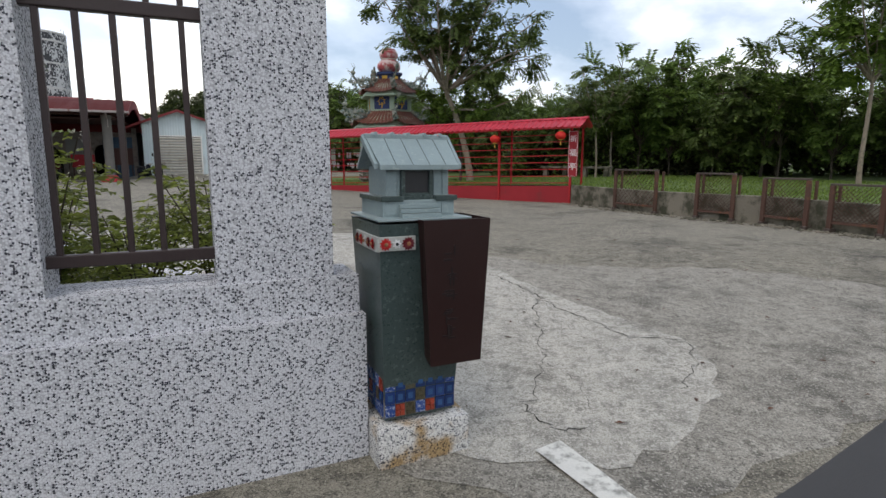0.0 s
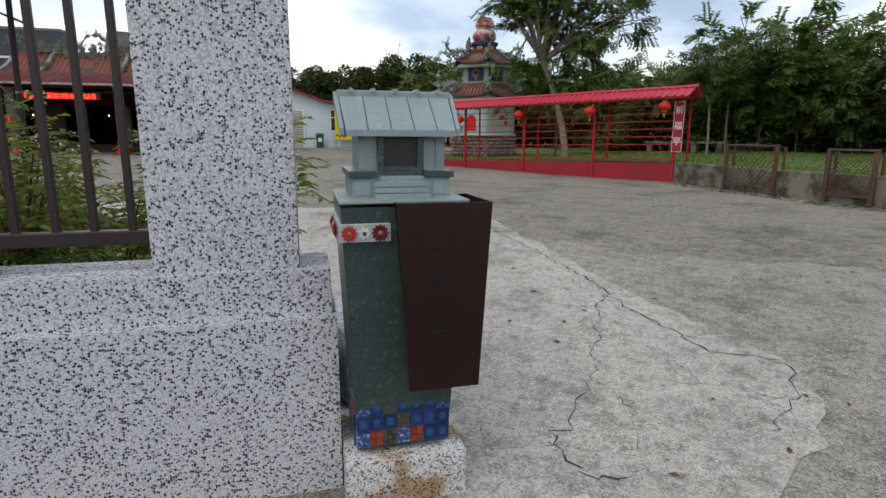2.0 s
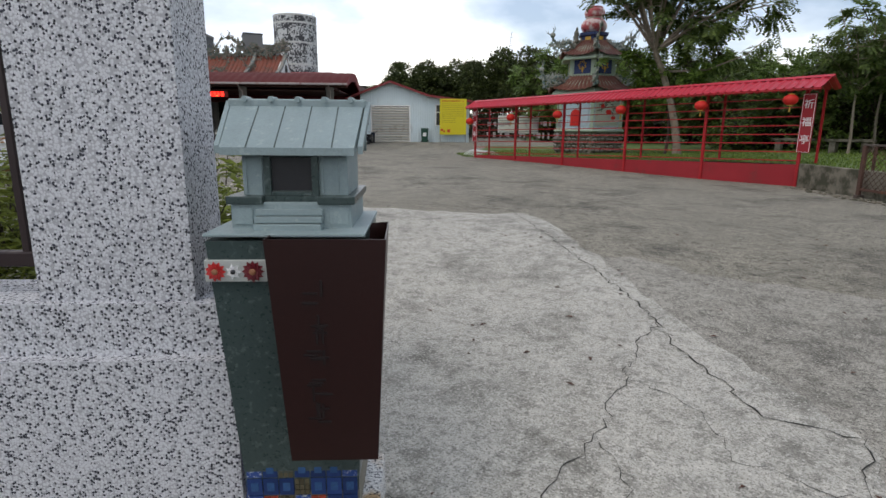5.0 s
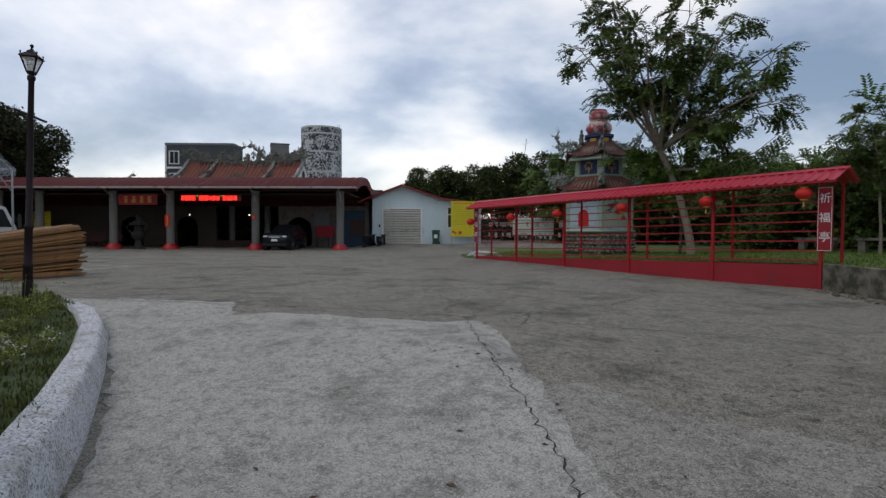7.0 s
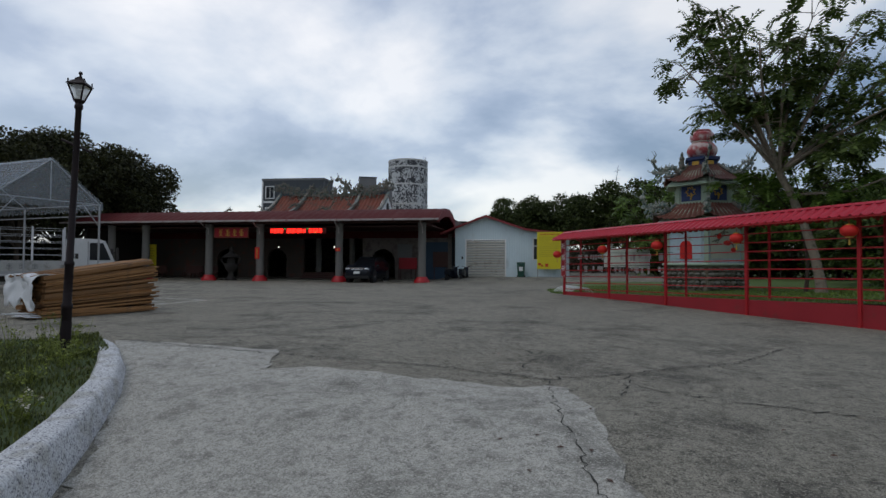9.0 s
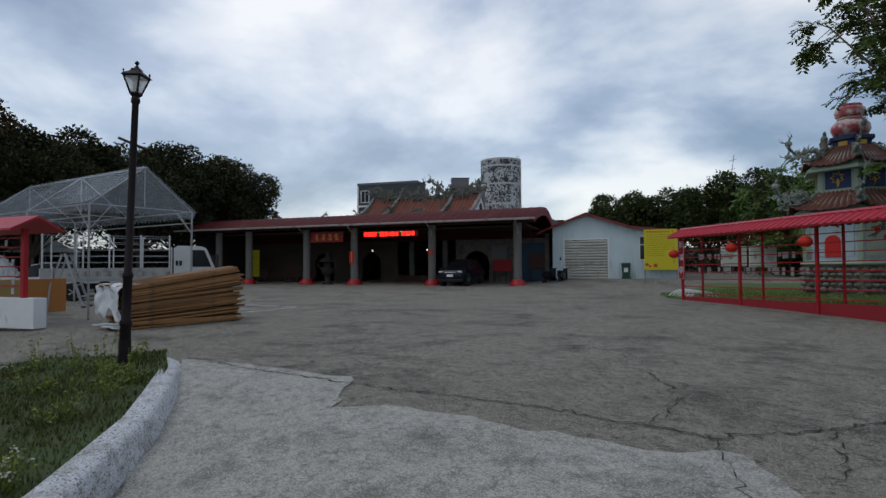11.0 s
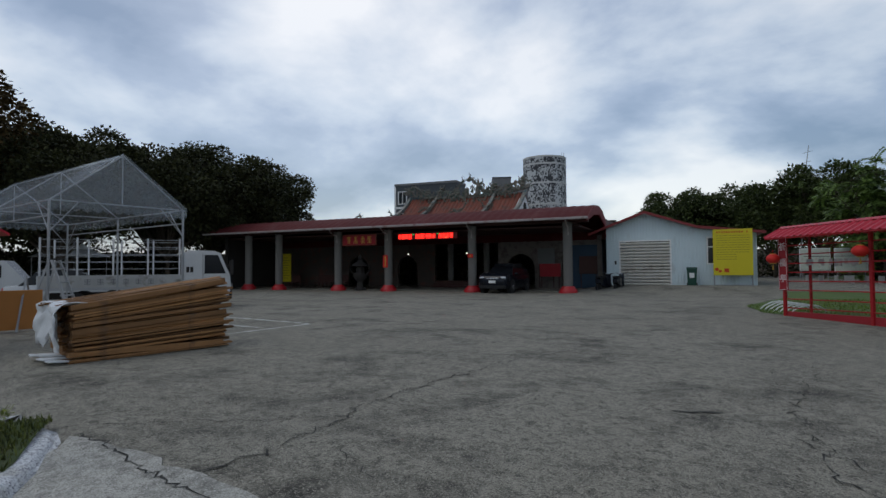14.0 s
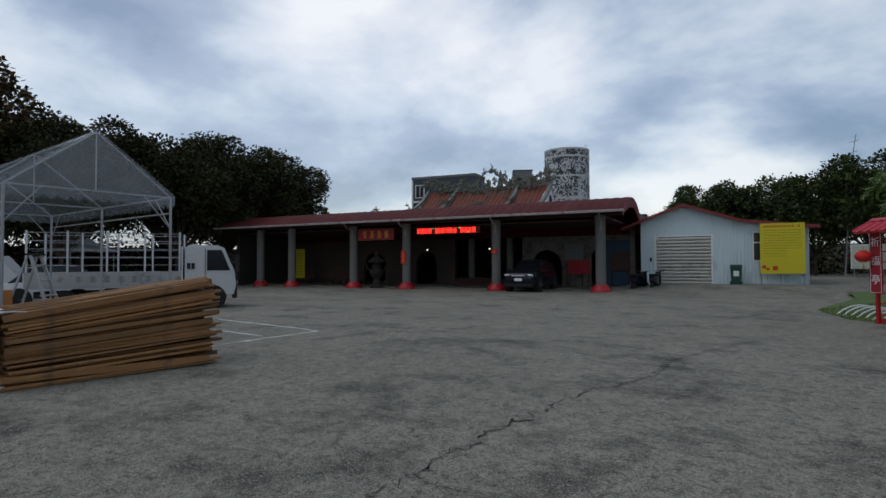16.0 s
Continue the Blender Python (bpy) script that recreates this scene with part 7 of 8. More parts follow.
hex_roof(2.55, 3.72, 1.35, 4.50, "lower_roof")
hex_roof(1.95, 5.50, 0.75, 6.35, "upper_roof")
part("neck", Shape().loft([hexa(0.74, 6.3), hexa(0.72, 6.62), hexa(0.84, 6.66), hexa(0.84, 6.80), hexa(0.6, 6.84)]), M_BLUEPANEL, pag, "navy neck block with gold trim")
for k in range(6):
    p = part("gold_badge", Shape().box(-0.16, 0.16, -0.02, 0.02, 6.42, 6.60, c=0.01), M_GOLD, pag)
    p.matrix_local = face_m(0.74, k)
gourd = part("gourd", Shape().lathe([(0.35, 6.80), (0.58, 6.9), (0.68, 7.1), (0.66, 7.3), (0.52, 7.48), (0.34, 7.56)], 22), M_GOURD, pag, "faded pink double gourd finial with cream bands", True)
part("upper_bulb", Shape().lathe([(0.36, 7.56), (0.50, 7.66), (0.54, 7.82), (0.50, 7.98), (0.40, 8.05), (0.42, 8.10), (0.40, 8.14), (0.05, 8.15)], 22), M_GOURD, gourd, "", True)
part("band", Shape().lathe([(0.36, 7.53), (0.45, 7.55), (0.45, 7.60), (0.36, 7.62)], 22), M_GOURDBAND, gourd, "", True)
for k in range(6):
    for r, z, sc in ((2.5, 3.95, 1.05), (1.9, 5.75, 0.98)):
        p = hexa(r, z)[k]
        solid("corner_dragon", dragon(30 + k, 1.0), M_PAGDRAGON, "curling dragon ornament on a pagoda roof corner", "ornament", "pagoda dragons",
              m=PAG_M @ pose(p[0] * 0.86, p[1] * 0.86, p[2] - 0.05, 0, 0, math.degrees(TURN) + 60 * k) @ Matrix.Scale(sc, 4))
fig = Shape().lathe([(0.10, 0), (0.14, 0.1), (0.09, 0.35), (0.12, 0.5), (0.06, 0.62), (0.07, 0.72), (0.02, 0.82)], 8)
for k in (4, 5):
    p = hexa(1.05, 6.25)[k]
    solid("guardian_figurine", fig, M_ORNAMENT, "small glazed guardian figurine on the pagoda roof", "figurine", "pagoda figurines", m=PAG_M @ pose(p[0], p[1], p[2]))
for k in range(2):
    p = (FENCE_M @ Vector((8.6 + 2.3 * k, 9.5 - k, 0)))
    bench = thing("stone_bench", pose(p.x, p.y, lawn_z(p.x, p.y), 0, 0, FENCE_TURN), "grey stone bench on the lawn", "bench", "lawn benches")
    part("seat", Shape().box(-0.75, 0.75, -0.2, 0.2, 0.40, 0.50, c=0.02), M_RETAIN, bench)
    for x in (-0.5, 0.5):
        part("leg", Shape().box(x - 0.1, x + 0.1, -0.16, 0.16, -0.1, 0.40), M_RETAIN, bench)
for k, (x, y) in enumerate([(-11.5, 47.2), (-9.6, 46.8)]):
    nb = thing("poster_stand", pose(x, y, ground_z(x, y) - 0.02 if k == 0 else lawn_z(x, y), 0, 0, 15), "printed poster board on two thin legs", "poster stand", "poster stands")
    part("poster", Shape().box(-0.75, 0.75, 0.0, 0.04, 0.75, 2.05), M_POSTER, nb)
    part("border", Shape().box(-0.8, 0.8, 0.045, 0.07, 0.70, 2.1), M_WHITE, nb)
    for x2 in (-0.65, 0.65):
        part("leg", Shape().tube([(x2, 0.06, -0.15), (x2, 0.06, 1.5)], 0.025, 6), M_STEEL, nb)
# the little tokens hung on strings inside the fence
tok = random.Random(19)
tokens = thing("wish_tokens", FENCE_M @ pose(0, 0.45, 0), "small pale wooden wish tokens strung along the fence", "tokens")
part("string", Shape().tube([(0.15, 0, 2.05), (4.8, 0, 2.0)], 0.006, 4).tube([(0.15, 0, 1.6), (4.8, 0, 1.6)], 0.006, 4), M_DARK, tokens)
for k in range(46):
    x, z = tok.uniform(0.2, 4.75), (2.0 if k % 2 else 1.58)
    part("token", Shape().box(x - 0.045, x + 0.045, -0.008, 0.008, z - 0.14 - tok.uniform(0, 0.12), z - 0.02, c=0.004), M_PLAQUE, tokens)

# ---- timber stack ----
stack = thing("timber_stack", pose(-11.58, 10.07, ground_z(-11.6, 10.0), 0, 0, 96.5), "stack of long raw brown boards with ragged ends", "timber stack")
rp_ = random.Random(31)
# local x runs along the boards, y away from the court; the pile fans out towards +x
for col_y, col_w in ((0.0, 0.13), (0.14, 0.26), (0.41, 0.27), (0.69, 0.24)):
    f_ = 0.0
    while f_ < 1.0:
        h = rp_.choice([0.018, 0.022, 0.024, 0.028, 0.030, 0.036, 0.055, 0.075]) if col_y == 0 else rp_.choice([0.035, 0.05, 0.09])
        step_ = (h + rp_.choice((-0.006, 0.0, 0.002, 0.006, 0.014))) / 0.93
        lo_, hi_ = 0.80 * f_, 1.12 * f_ + 0.012
        lean_ = math.degrees(math.atan2(hi_ - lo_, 2.3)) + (rp_.gauss(0, 0.55) if f_ > 0.05 else 0.3)
        o = part("board", Shape().box(-1.18 + rp_.uniform(-0.08, 0.03), 1.19 + rp_.uniform(-0.13, 0.09), 0, col_w * rp_.uniform(0.75, 1.0), 0, h, c=0.002), M_PLANK, stack)
        o.matrix_local = pose(0, col_y + (rp_.uniform(-0.05, 0.015) if col_y == 0 else 0), (lo_ + hi_) / 2 + 0.008, rp_.uniform(-4, 4) if f_ > 0.05 else 0, -lean_, rp_.uniform(-1.1, 1.1))
        f_ += step_
for k in range(9):
    o = part("board", Shape().box(-1.35, 1.1, 0, 0.10, 0, 0.026, c=0.002), M_PLANK, stack)
    o.matrix_local = pose(rp_.uniform(-0.1, 0.06), 0.03 + 0.10 * k, 0.985 + 0.012 * (k % 3), 0, -7.2 + rp_.uniform(-0.8, 0.8), rp_.uniform(-4, 4))
for k in range(5):
    o = part("board", Shape().box(-0.26, 0.25, 0, 0.14 + 0.06 * (k % 3), 0, 0.022, c=0.003), M_CLOTH, stack, "pale weathered board end")
    o.matrix_local = pose(-1.20 - rp_.uniform(-0.02, 0.10), -0.02 + 0.16 * k, 0.03 + 0.03 * (k % 3), 0, rp_.uniform(2, 7), rp_.uniform(-12, 12))
tp = Shape()
rows = []
for i in range(17):
    v = i / 16
    row = []
    for j in range(15):
        u = j / 14
        # hangs over the top and down the end
        path = v * (1.05 + 0.3 * noise.noise((u * 3.3, 0, 5)))
        x = -1.02 - min(path, 0.35) if path < 0.35 else -1.37 - 0.05 * math.sin(6 * u + 3 * v)
        zz = 0.88 if path < 0.35 else 0.88 - (path - 0.35) * 0.95
        row.append((x + 0.06 * noise.noise((u * 6, v * 7, 1)) - 0.03 * v, -0.03 + 1.0 * u + 0.06 * noise.noise((u * 3, v * 6, 3)), max(0.16 + 0.4 * max(0, noise.noise((u * 3.1, 0, 9))), zz + 0.07 * noise.noise((u * 4, v * 4, 7)))))
    rows.append(row)
tp.sheet(rows)
tarp = solid("tarpaulin", tp, M_CLOTH, "white tarpaulin draped over the end of the timber stack", "tarpaulin", m=pose(-11.58, 10.07, ground_z(-11.6, 10.0), 0, 0, 96.5), smooth=True)
tarp.modifiers.new("thickness", "SOLIDIFY").thickness = 0.012

# ---- clear plastic marquee ----
TENT_M = pose(-14.5, 8.93, 0.45, 0, 0, 102)
tent = thing("marquee", TENT_M, "white-framed marquee with a clear plastic gabled roof", "marquee")
TW, TL, TE, TR = 2.6, 6.3, 2.72, 3.75   # width, length, eave and ridge heights; local x across the gable, y along the ridge
for y in (0.0, TL / 2, TL):
    for x in (0.0, TW):
        part("leg", Shape().tube([(x, y, -0.02), (x, y, TE)], 0.026, 8), M_STEEL, tent)
        if y != TL / 2:
            part("foot", Shape().box(x - 0.09, x + 0.09, y - 0.09, y + 0.09, -0.02, 0.02), M_STEEL, tent)
    part("rafter", Shape().tube([(0, y, TE), (TW / 2, y, TR), (TW, y, TE)], 0.017, 8), M_STEEL, tent)
    part("tie", Shape().tube([(0, y, TE), (TW, y, TE)], 0.014, 8).tube([(TW / 2, y, TE), (TW / 2, y, TR)], 0.012, 8), M_STEEL, tent)
for x, z in ((0, TE), (TW, TE), (TW / 2, TR), (0, TE - 0.3), (TW, TE - 0.3)):
    part("purlin", Shape().tube([(x, 0, z), (x, TL, z)], 0.016, 8), M_STEEL, tent)
for x in (0, TW):
    for y, q in ((0, 1), (TL, -1)):
        part("brace", Shape().tube([(x, y, TE - 0.6), (x, y + q * 0.6, TE)], 0.012, 6), M_STEEL, tent)
        part("brace", Shape().tube([(x, y, TE - 0.6), (x + (0.5 if x == 0 else -0.5), y, TE)], 0.012, 6), M_STEEL, tent)
cover = Shape()
for s_ in (0, 1):
    rows = []
    for i in range(25):
        y = -0.05 + (TL + 0.1) * i / 24
        row = []
        for j in range(9):
            v = j / 8
            x = (TW / 2) * (1 - v) - 0.06 * v
            x = x if s_ == 0 else TW - x
            row.append((x, y, TR + 0.04 - (TR - TE) * v - 0.05 * math.sin(math.pi * v) * (1 + 0.5 * math.sin(6.28 * y / 1.6))))
        rows.append(row)
    cover.sheet(rows)
for y in (-0.05, TL + 0.05):
    cover.add([(-0.06, y, TE + 0.04), (TW + 0.06, y, TE + 0.04), (TW / 2, y, TR + 0.04)], [(0, 1, 2)])
cv = part("roof_sheet", cover, M_TENT, tent, "clear wrinkled plastic roof sheet", True)
val = Shape()


def valance(p0, p1, n):
    rows = []
    for i in range(n * 6 + 1):
        u = i / (n * 6)
        x, y = p0[0] + (p1[0] - p0[0]) * u, p0[1] + (p1[1] - p0[1]) * u
        drop = 0.17 + 0.07 * abs(math.sin(math.pi * n * u))
        rows.append([(x, y, TE + 0.04), (x, y, TE + 0.04 - drop)])
    val.sheet(rows)


valance((-0.06, -0.05), (TW + 0.06, -0.05), 14)
valance((-0.06, -0.05), (-0.06, TL + 0.05), 34)
valance((TW + 0.06, -0.05), (TW + 0.06, TL + 0.05), 34)
valance((-0.06, TL + 0.05), (TW + 0.06, TL + 0.05), 14)
part("valance", val, M_TENT, tent, "scalloped clear plastic valance")


# ---- vehicles ----
def wheel(parent, x, y, r, w):
    t = part("tyre", Shape().lathe([(r * 0.62, -w / 2), (r * 0.93, -w / 2), (r, -w * 0.36), (r, w * 0.36), (r * 0.93, w / 2), (r * 0.62, w / 2)], 22, pose(x, y, r, 90, 0, 0)), M_TYRE, parent, "", True)
    q = -1 if y < 0 else 1
    rim = Shape().lathe([(r * 0.6, -w * 0.3), (r * 0.6, w * 0.3)], 18, pose(x, y, r, 90, 0, 0))
    for k in range(5):
        a = 2 * math.pi * k / 5
        rim.tube([(x, y + q * w * 0.42, r), (x + r * 0.58 * math.cos(a), y + q * w * 0.40, r + r * 0.58 * math.sin(a))], r * 0.07, 5)
    part("rim", rim, M_CHROME, t, "silver spoked rim")
    return t


def car(m, label, body_mat, length, width, height, waist, roof0, roof1, nose, tail, wr, group=""):
    """A car along local +x, nose forward."""
    c = thing("car", m, label, "car", group)
    L, W = length / 2, width / 2
    secs = [(-L, 0.55, waist - 0.16, 0.86), (-L + 0.12, 0.30, waist - 0.04, 0.95), (-L + 0.8, 0.22, waist, 1.0), (0, 0.20, waist, 1.0), (L - 1.2, 0.22, waist - 0.03, 1.0), (L - 0.5, 0.24, nose + 0.1, 0.97), (L - 0.12, 0.28, nose, 0.90), (L, 0.45, nose - 0.16, 0.78)]
    rings = []
    for x, lo, hi, k in secs:
        w = W * k
        rings.append([(x, -w * 0.9, lo), (x, -w, lo + 0.12), (x, -w, hi - 0.18), (x, -w * 0.94, hi - 0.03), (x, -w * 0.7, hi), (x, w * 0.7, hi), (x, w * 0.94, hi - 0.03), (x, w, hi - 0.18), (x, w, lo + 0.12), (x, w * 0.9, lo)])
    part("body", Shape().loft(rings), body_mat, c, "", True)
    g = [(roof0 - 0.62, waist - 0.03, 0.93), (roof0 - 0.12, height - 0.10, 0.76), (roof0 + 0.25, height - 0.015, 0.72), ((roof0 + roof1) / 2, height, 0.72), (roof1 - 0.3, height - 0.03, 0.71), (roof1 + 0.55, waist - 0.06, 0.90)]
    gl = [[(x, -W * k, waist - 0.05), (x, -W * k * (0.98 if z < waist else 0.86) - 0.0, z), (x, W * k * (0.98 if z < waist else 0.86), z), (x, W * k, waist - 0.05)] for x, z, k in g]
    part("glasshouse", Shape().loft(gl), M_CARGLASS, c, "dark tinted windows", True)
    rt = [[(x, -W * k * 0.88, z + 0.012), (x, W * k * 0.88, z + 0.012), (x, W * k * 0.85, z + 0.03), (x, -W * k * 0.85, z + 0.03)] for x, z, k in g[1:5]]
    part("roof", Shape().loft(rt), body_mat, c)
    for y in (-1, 1):
        for x in (-L + 0.85, L - 0.9):
            wheel(c, x, y * (W - 0.10), wr, 0.22)
            part("wheel_arch", Shape().tube([(x, y * (W - 0.22), wr), (x, y * (W + 0.004), wr)], wr + 0.07, 18), M_TYRE, c)
        part("headlamp", Shape().ball(L - 0.10, y * W * 0.66, nose - 0.14, 0.10, W * 0.21, 0.075, 10, 6), M_HEADLIGHT, c, "clear headlamp", True)
        part("mirror", Shape().ball(roof1 + 0.35, y * (W + 0.06), waist + 0.07, 0.07, 0.10, 0.07, 8, 6), body_mat, c, "", True)
        part("tail_lamp", Shape().ball(-L + 0.08, y * W * 0.78, waist - 0.2, 0.06, 0.12, 0.12, 8, 6), M_RED, c, "", True)
    part("grille", Shape().box(L - 0.06, L + 0.005, -W * 0.40, W * 0.40, nose - 0.20, nose - 0.14, c=0.01), M_CHROME, c, "chrome grille bar")
    part("number_plate", Shape().box(L - 0.02, L + 0.03, -0.19, 0.19, nose - 0.42, nose - 0.28, c=0.004), M_WHITE, c)
    part("bumper", Shape().box(L - 0.16, L + 0.02, -W * 0.84, W * 0.84, 0.26, 0.44, c=0.04), body_mat if body_mat is not M_CARBLACK else M_TYRE, c)
    return c


car(TEMPLE_M @ pose(-3.72, 0.75, temple_z, 0, 0, -90), "black sport utility car parked nose out under the canopy", M_CARBLACK, 4.45, 1.74, 1.60, 0.98, -1.55, 0.55, 0.98, 0.9, 0.36)
car(pose(-27.8, 11.4, 0.42, 0, 0, 76), "white saloon car parked beyond the marquee", M_CARWHITE, 4.5, 1.76, 1.45, 0.90, -1.1, 0.45, 0.82, 0.9, 0.31)

# small white truck with a caged bed
truck = thing("cage_truck", pose(-24.0, 12.9, 0.44, 0, 0, 70), "small white flatbed truck with a steel cage round the bed", "truck")
cab = Shape()
prof = [(1.35, 0.45), (2.85, 0.45), (2.92, 0.75), (2.88, 1.2), (2.55, 2.0), (2.35, 2.08), (1.5, 2.1), (1.35, 2.0)]
cab.loft([[(x, y, z) for x, z in prof] for y in (-0.86, 0.86)])
cb = part("cab", cab, M_CARWHITE, truck, "white forward-control cab")
part("windscreen", Shape().add([(2.90, -0.74, 1.22), (2.90, 0.74, 1.22), (2.585, 0.68, 1.96), (2.585, -0.68, 1.96)], [(0, 1, 2, 3)]), M_CARGLASS, cb)
for y in (-0.868, 0.868):
    part("side_window", Shape().loft([[(2.02, y - 0.004, 1.25), (2.74, y - 0.004, 1.25), (2.47, y - 0.004, 1.93), (2.02, y - 0.004, 1.93)], [(2.02, y + 0.004, 1.25), (2.74, y + 0.004, 1.25), (2.47, y + 0.004, 1.93), (2.02, y + 0.004, 1.93)]]), M_CARGLASS, cb)
    part("mirror", Shape().box(2.9, 3.0, y * 1.18 - 0.06, y * 1.18 + 0.06, 1.2, 1.75, c=0.02).tube([(2.75, y, 1.5), (2.95, y * 1.18, 1.6)], 0.015, 6), M_DARK, cb)
    part("door_print", Shape().box(1.42, 1.52, y * 1.006 - 0.004, y * 1.006 + 0.004, 1.3, 1.5).box(1.55, 1.65, y * 1.006 - 0.004, y * 1.006 + 0.004, 1.3, 1.5), M_DARK, cb)
part("bumper", Shape().box(2.8, 2.96, -0.84, 0.84, 0.32, 0.62, c=0.03), M_DARK, truck)
part("front_panel", Shape().box(2.86, 2.945, -0.80, 0.80, 0.64, 1.14, c=0.02), M_TYRE, truck, "dark grille panel")
for y in (-0.62, 0.62):
    part("headlamp", Shape().ball(2.94, y, 0.82, 0.03, 0.12, 0.09, 10, 6), M_HEADLIGHT, truck, "", True)
for y in (-0.872, 0.872):
    part("door_seam", Shape().box(1.96, 1.975, y - 0.003, y + 0.003, 0.62, 1.98), M_DARK, cb)
    part("wheel_arch", Shape().tube([(2.2, y * 0.93, 0.36), (2.2, y * 1.004, 0.36)], 0.42, 18), M_TYRE, truck)
part("chassis", Shape().box(-2.9, 2.7, -0.4, 0.4, 0.42, 0.62), M_DARK, truck)
bedp = part("bed", Shape().box(-3.0, 1.25, -0.9, 0.9, 0.72, 0.82), M_STEEL, truck)
for y in (-0.9, 0.88):
    part("side_board", Shape().box(-3.0, 1.25, y, y + 0.03, 0.8203, 1.22, c=0.006), M_RAILPALE, bedp, "dull white drop side with printed characters")
    rb = random.Random(2)
    for k in range(6):
        g = Shape()
        for q in range(4):
            g.box(-1.6 + 0.38 * k - 0.09, -1.6 + 0.38 * k + 0.09, y - 0.005 if y < 0 else y + 0.031, y - 0.001 if y < 0 else y + 0.035, 0.92 + 0.05 * q, 0.94 + 0.05 * q)
        g.box(-1.6 + 0.38 * k - 0.012, -1.6 + 0.38 * k + 0.012, y - 0.007 if y < 0 else y + 0.031, y - 0.001 if y < 0 else y + 0.037, 0.9, 1.11)
        part("side_print", g, M_GREYBLOCK, bedp)
    for x in (-2.95, -1.9, -0.85, 0.2, 1.2):
        part("stake", Shape().box(x - 0.028, x + 0.028, y - 0.01, y + 0.04, 1.22, 2.5, c=0.008), M_CARWHITE, bedp)
    for k in range(5):
        part("cage_rail", Shape().tube([(-3.0, y + 0.015, 1.44 + 0.25 * k), (1.25, y + 0.015, 1.44 + 0.25 * k)], 0.010, 6), M_STEEL, bedp)
part("tail_board", Shape().box(-3.03, -3.001, -0.9, 0.9, 0.8203, 1.22), M_CARWHITE, bedp)
part("head_board", Shape().box(1.251, 1.30, -0.9, 0.9, 0.83, 2.05), M_CARWHITE, bedp)
for x in (-2.0, 2.2):
    for y in (-1, 1):
        wheel(truck, x, y * 0.76, 0.34, 0.2)
wv = thing("van", pose(-31.5, 8.0, 0.42, 0, 0, 75), "white van parked behind the saloon car", "van")
part("body", Shape().loft([[(x, y, z) for x, z in ((-2.3, 0.3), (2.2, 0.3), (2.4, 0.8), (2.2, 1.1), (1.6, 1.85), (-2.25, 1.9))] for y in (-0.85, 0.85)]), M_CARWHITE, wv)
for y in (-0.855, 0.855):
    part("window", Shape().box(-2.0, 0.3, y - 0.003, y + 0.003, 1.15, 1.7).box(0.4, 1.5, y - 0.003, y + 0.003, 1.15, 1.65), M_CARGLASS, wv)
for x in (-1.5, 1.5):
    for y in (-1, 1):
        wheel(wv, x, y * 0.78, 0.32, 0.2)
gz = thing("gazebo", pose(-44.0, 13.5, 0.42, 0, 0, 30), "small white peaked gazebo among the dark trees", "gazebo")
part("roof", Shape().lathe([(2.2, 2.35), (2.25, 2.3), (1.2, 2.75), (0.5, 3.3), (0.03, 4.0)], 4, turn=math.pi / 4), M_CLOTH, gz)
for k in range(4):
    a = math.pi / 4 + k * math.pi / 2
    part("leg", Shape().tube([(2.0 * math.cos(a), 2.0 * math.sin(a), 0), (2.0 * math.cos(a), 2.0 * math.sin(a), 2.35)], 0.03, 6), M_STEEL, gz)

# ---- the red wish shelter beside the marquee ----
ws_ = thing("wish_shelter", pose(-13.7, 7.75, 0.45, 0, 0, 205), "small red roofed rack hung with wish tokens on a white wall", "shelter")
part("low_wall", Shape().box(-0.2, 3.6, -0.15, 0.12, 0.0, 0.62, c=0.01), M_WHITE, ws_, "white painted low wall")
for x in (0.25, 1.8, 3.4):
    part("post", Shape().box(x - 0.05, x + 0.05, -0.05, 0.05, 0.62, 2.05, c=0.006), M_RED, ws_)
for k in range(6):
    part("rail", Shape().box(0.3, 3.35, -0.015, 0.015, 0.85 + 0.2 * k, 0.875 + 0.2 * k), M_RED, ws_)
for s_ in (-1, 1):
    part("roof_slope", Shape().loft([[(x, 0, 2.26), (x, s_ * 0.55, 1.98), (x, s_ * 0.55, 2.02), (x, 0, 2.31)] for x in (-0.15, 3.6)]), M_REDROOF, ws_)
for k in range(40):
    x, z = tok.uniform(0.35, 3.3), 0.82 + 0.2 * tok.randint(0, 5)
    part("token", Shape().box(x - 0.04, x + 0.04, -0.03, -0.018, z - 0.13, z, c=0.003), M_PLAQUE, ws_)
ob_ = thing("folded_table", pose(-17.6, 7.75, 0.44, 0, 0, 100), "orange and buff printed board leaning on trestles", "board")
part("board", Shape().box(-0.5, 1.5, 0.0, 0.05, 0.05, 0.95, c=0.01), M_ORANGE, ob_)
part("buff_half", Shape().box(-0.5, 0.5, -0.006, -0.001, 0.06, 0.94), M_BEIGE, ob_)
for x in (-0.3, 1.2):
    part("trestle", Shape().tube([(x - 0.25, -0.2, 0), (x, 0.1, 1.25), (x + 0.25, 0.3, 0)], 0.025, 6), M_STEEL, ob_)

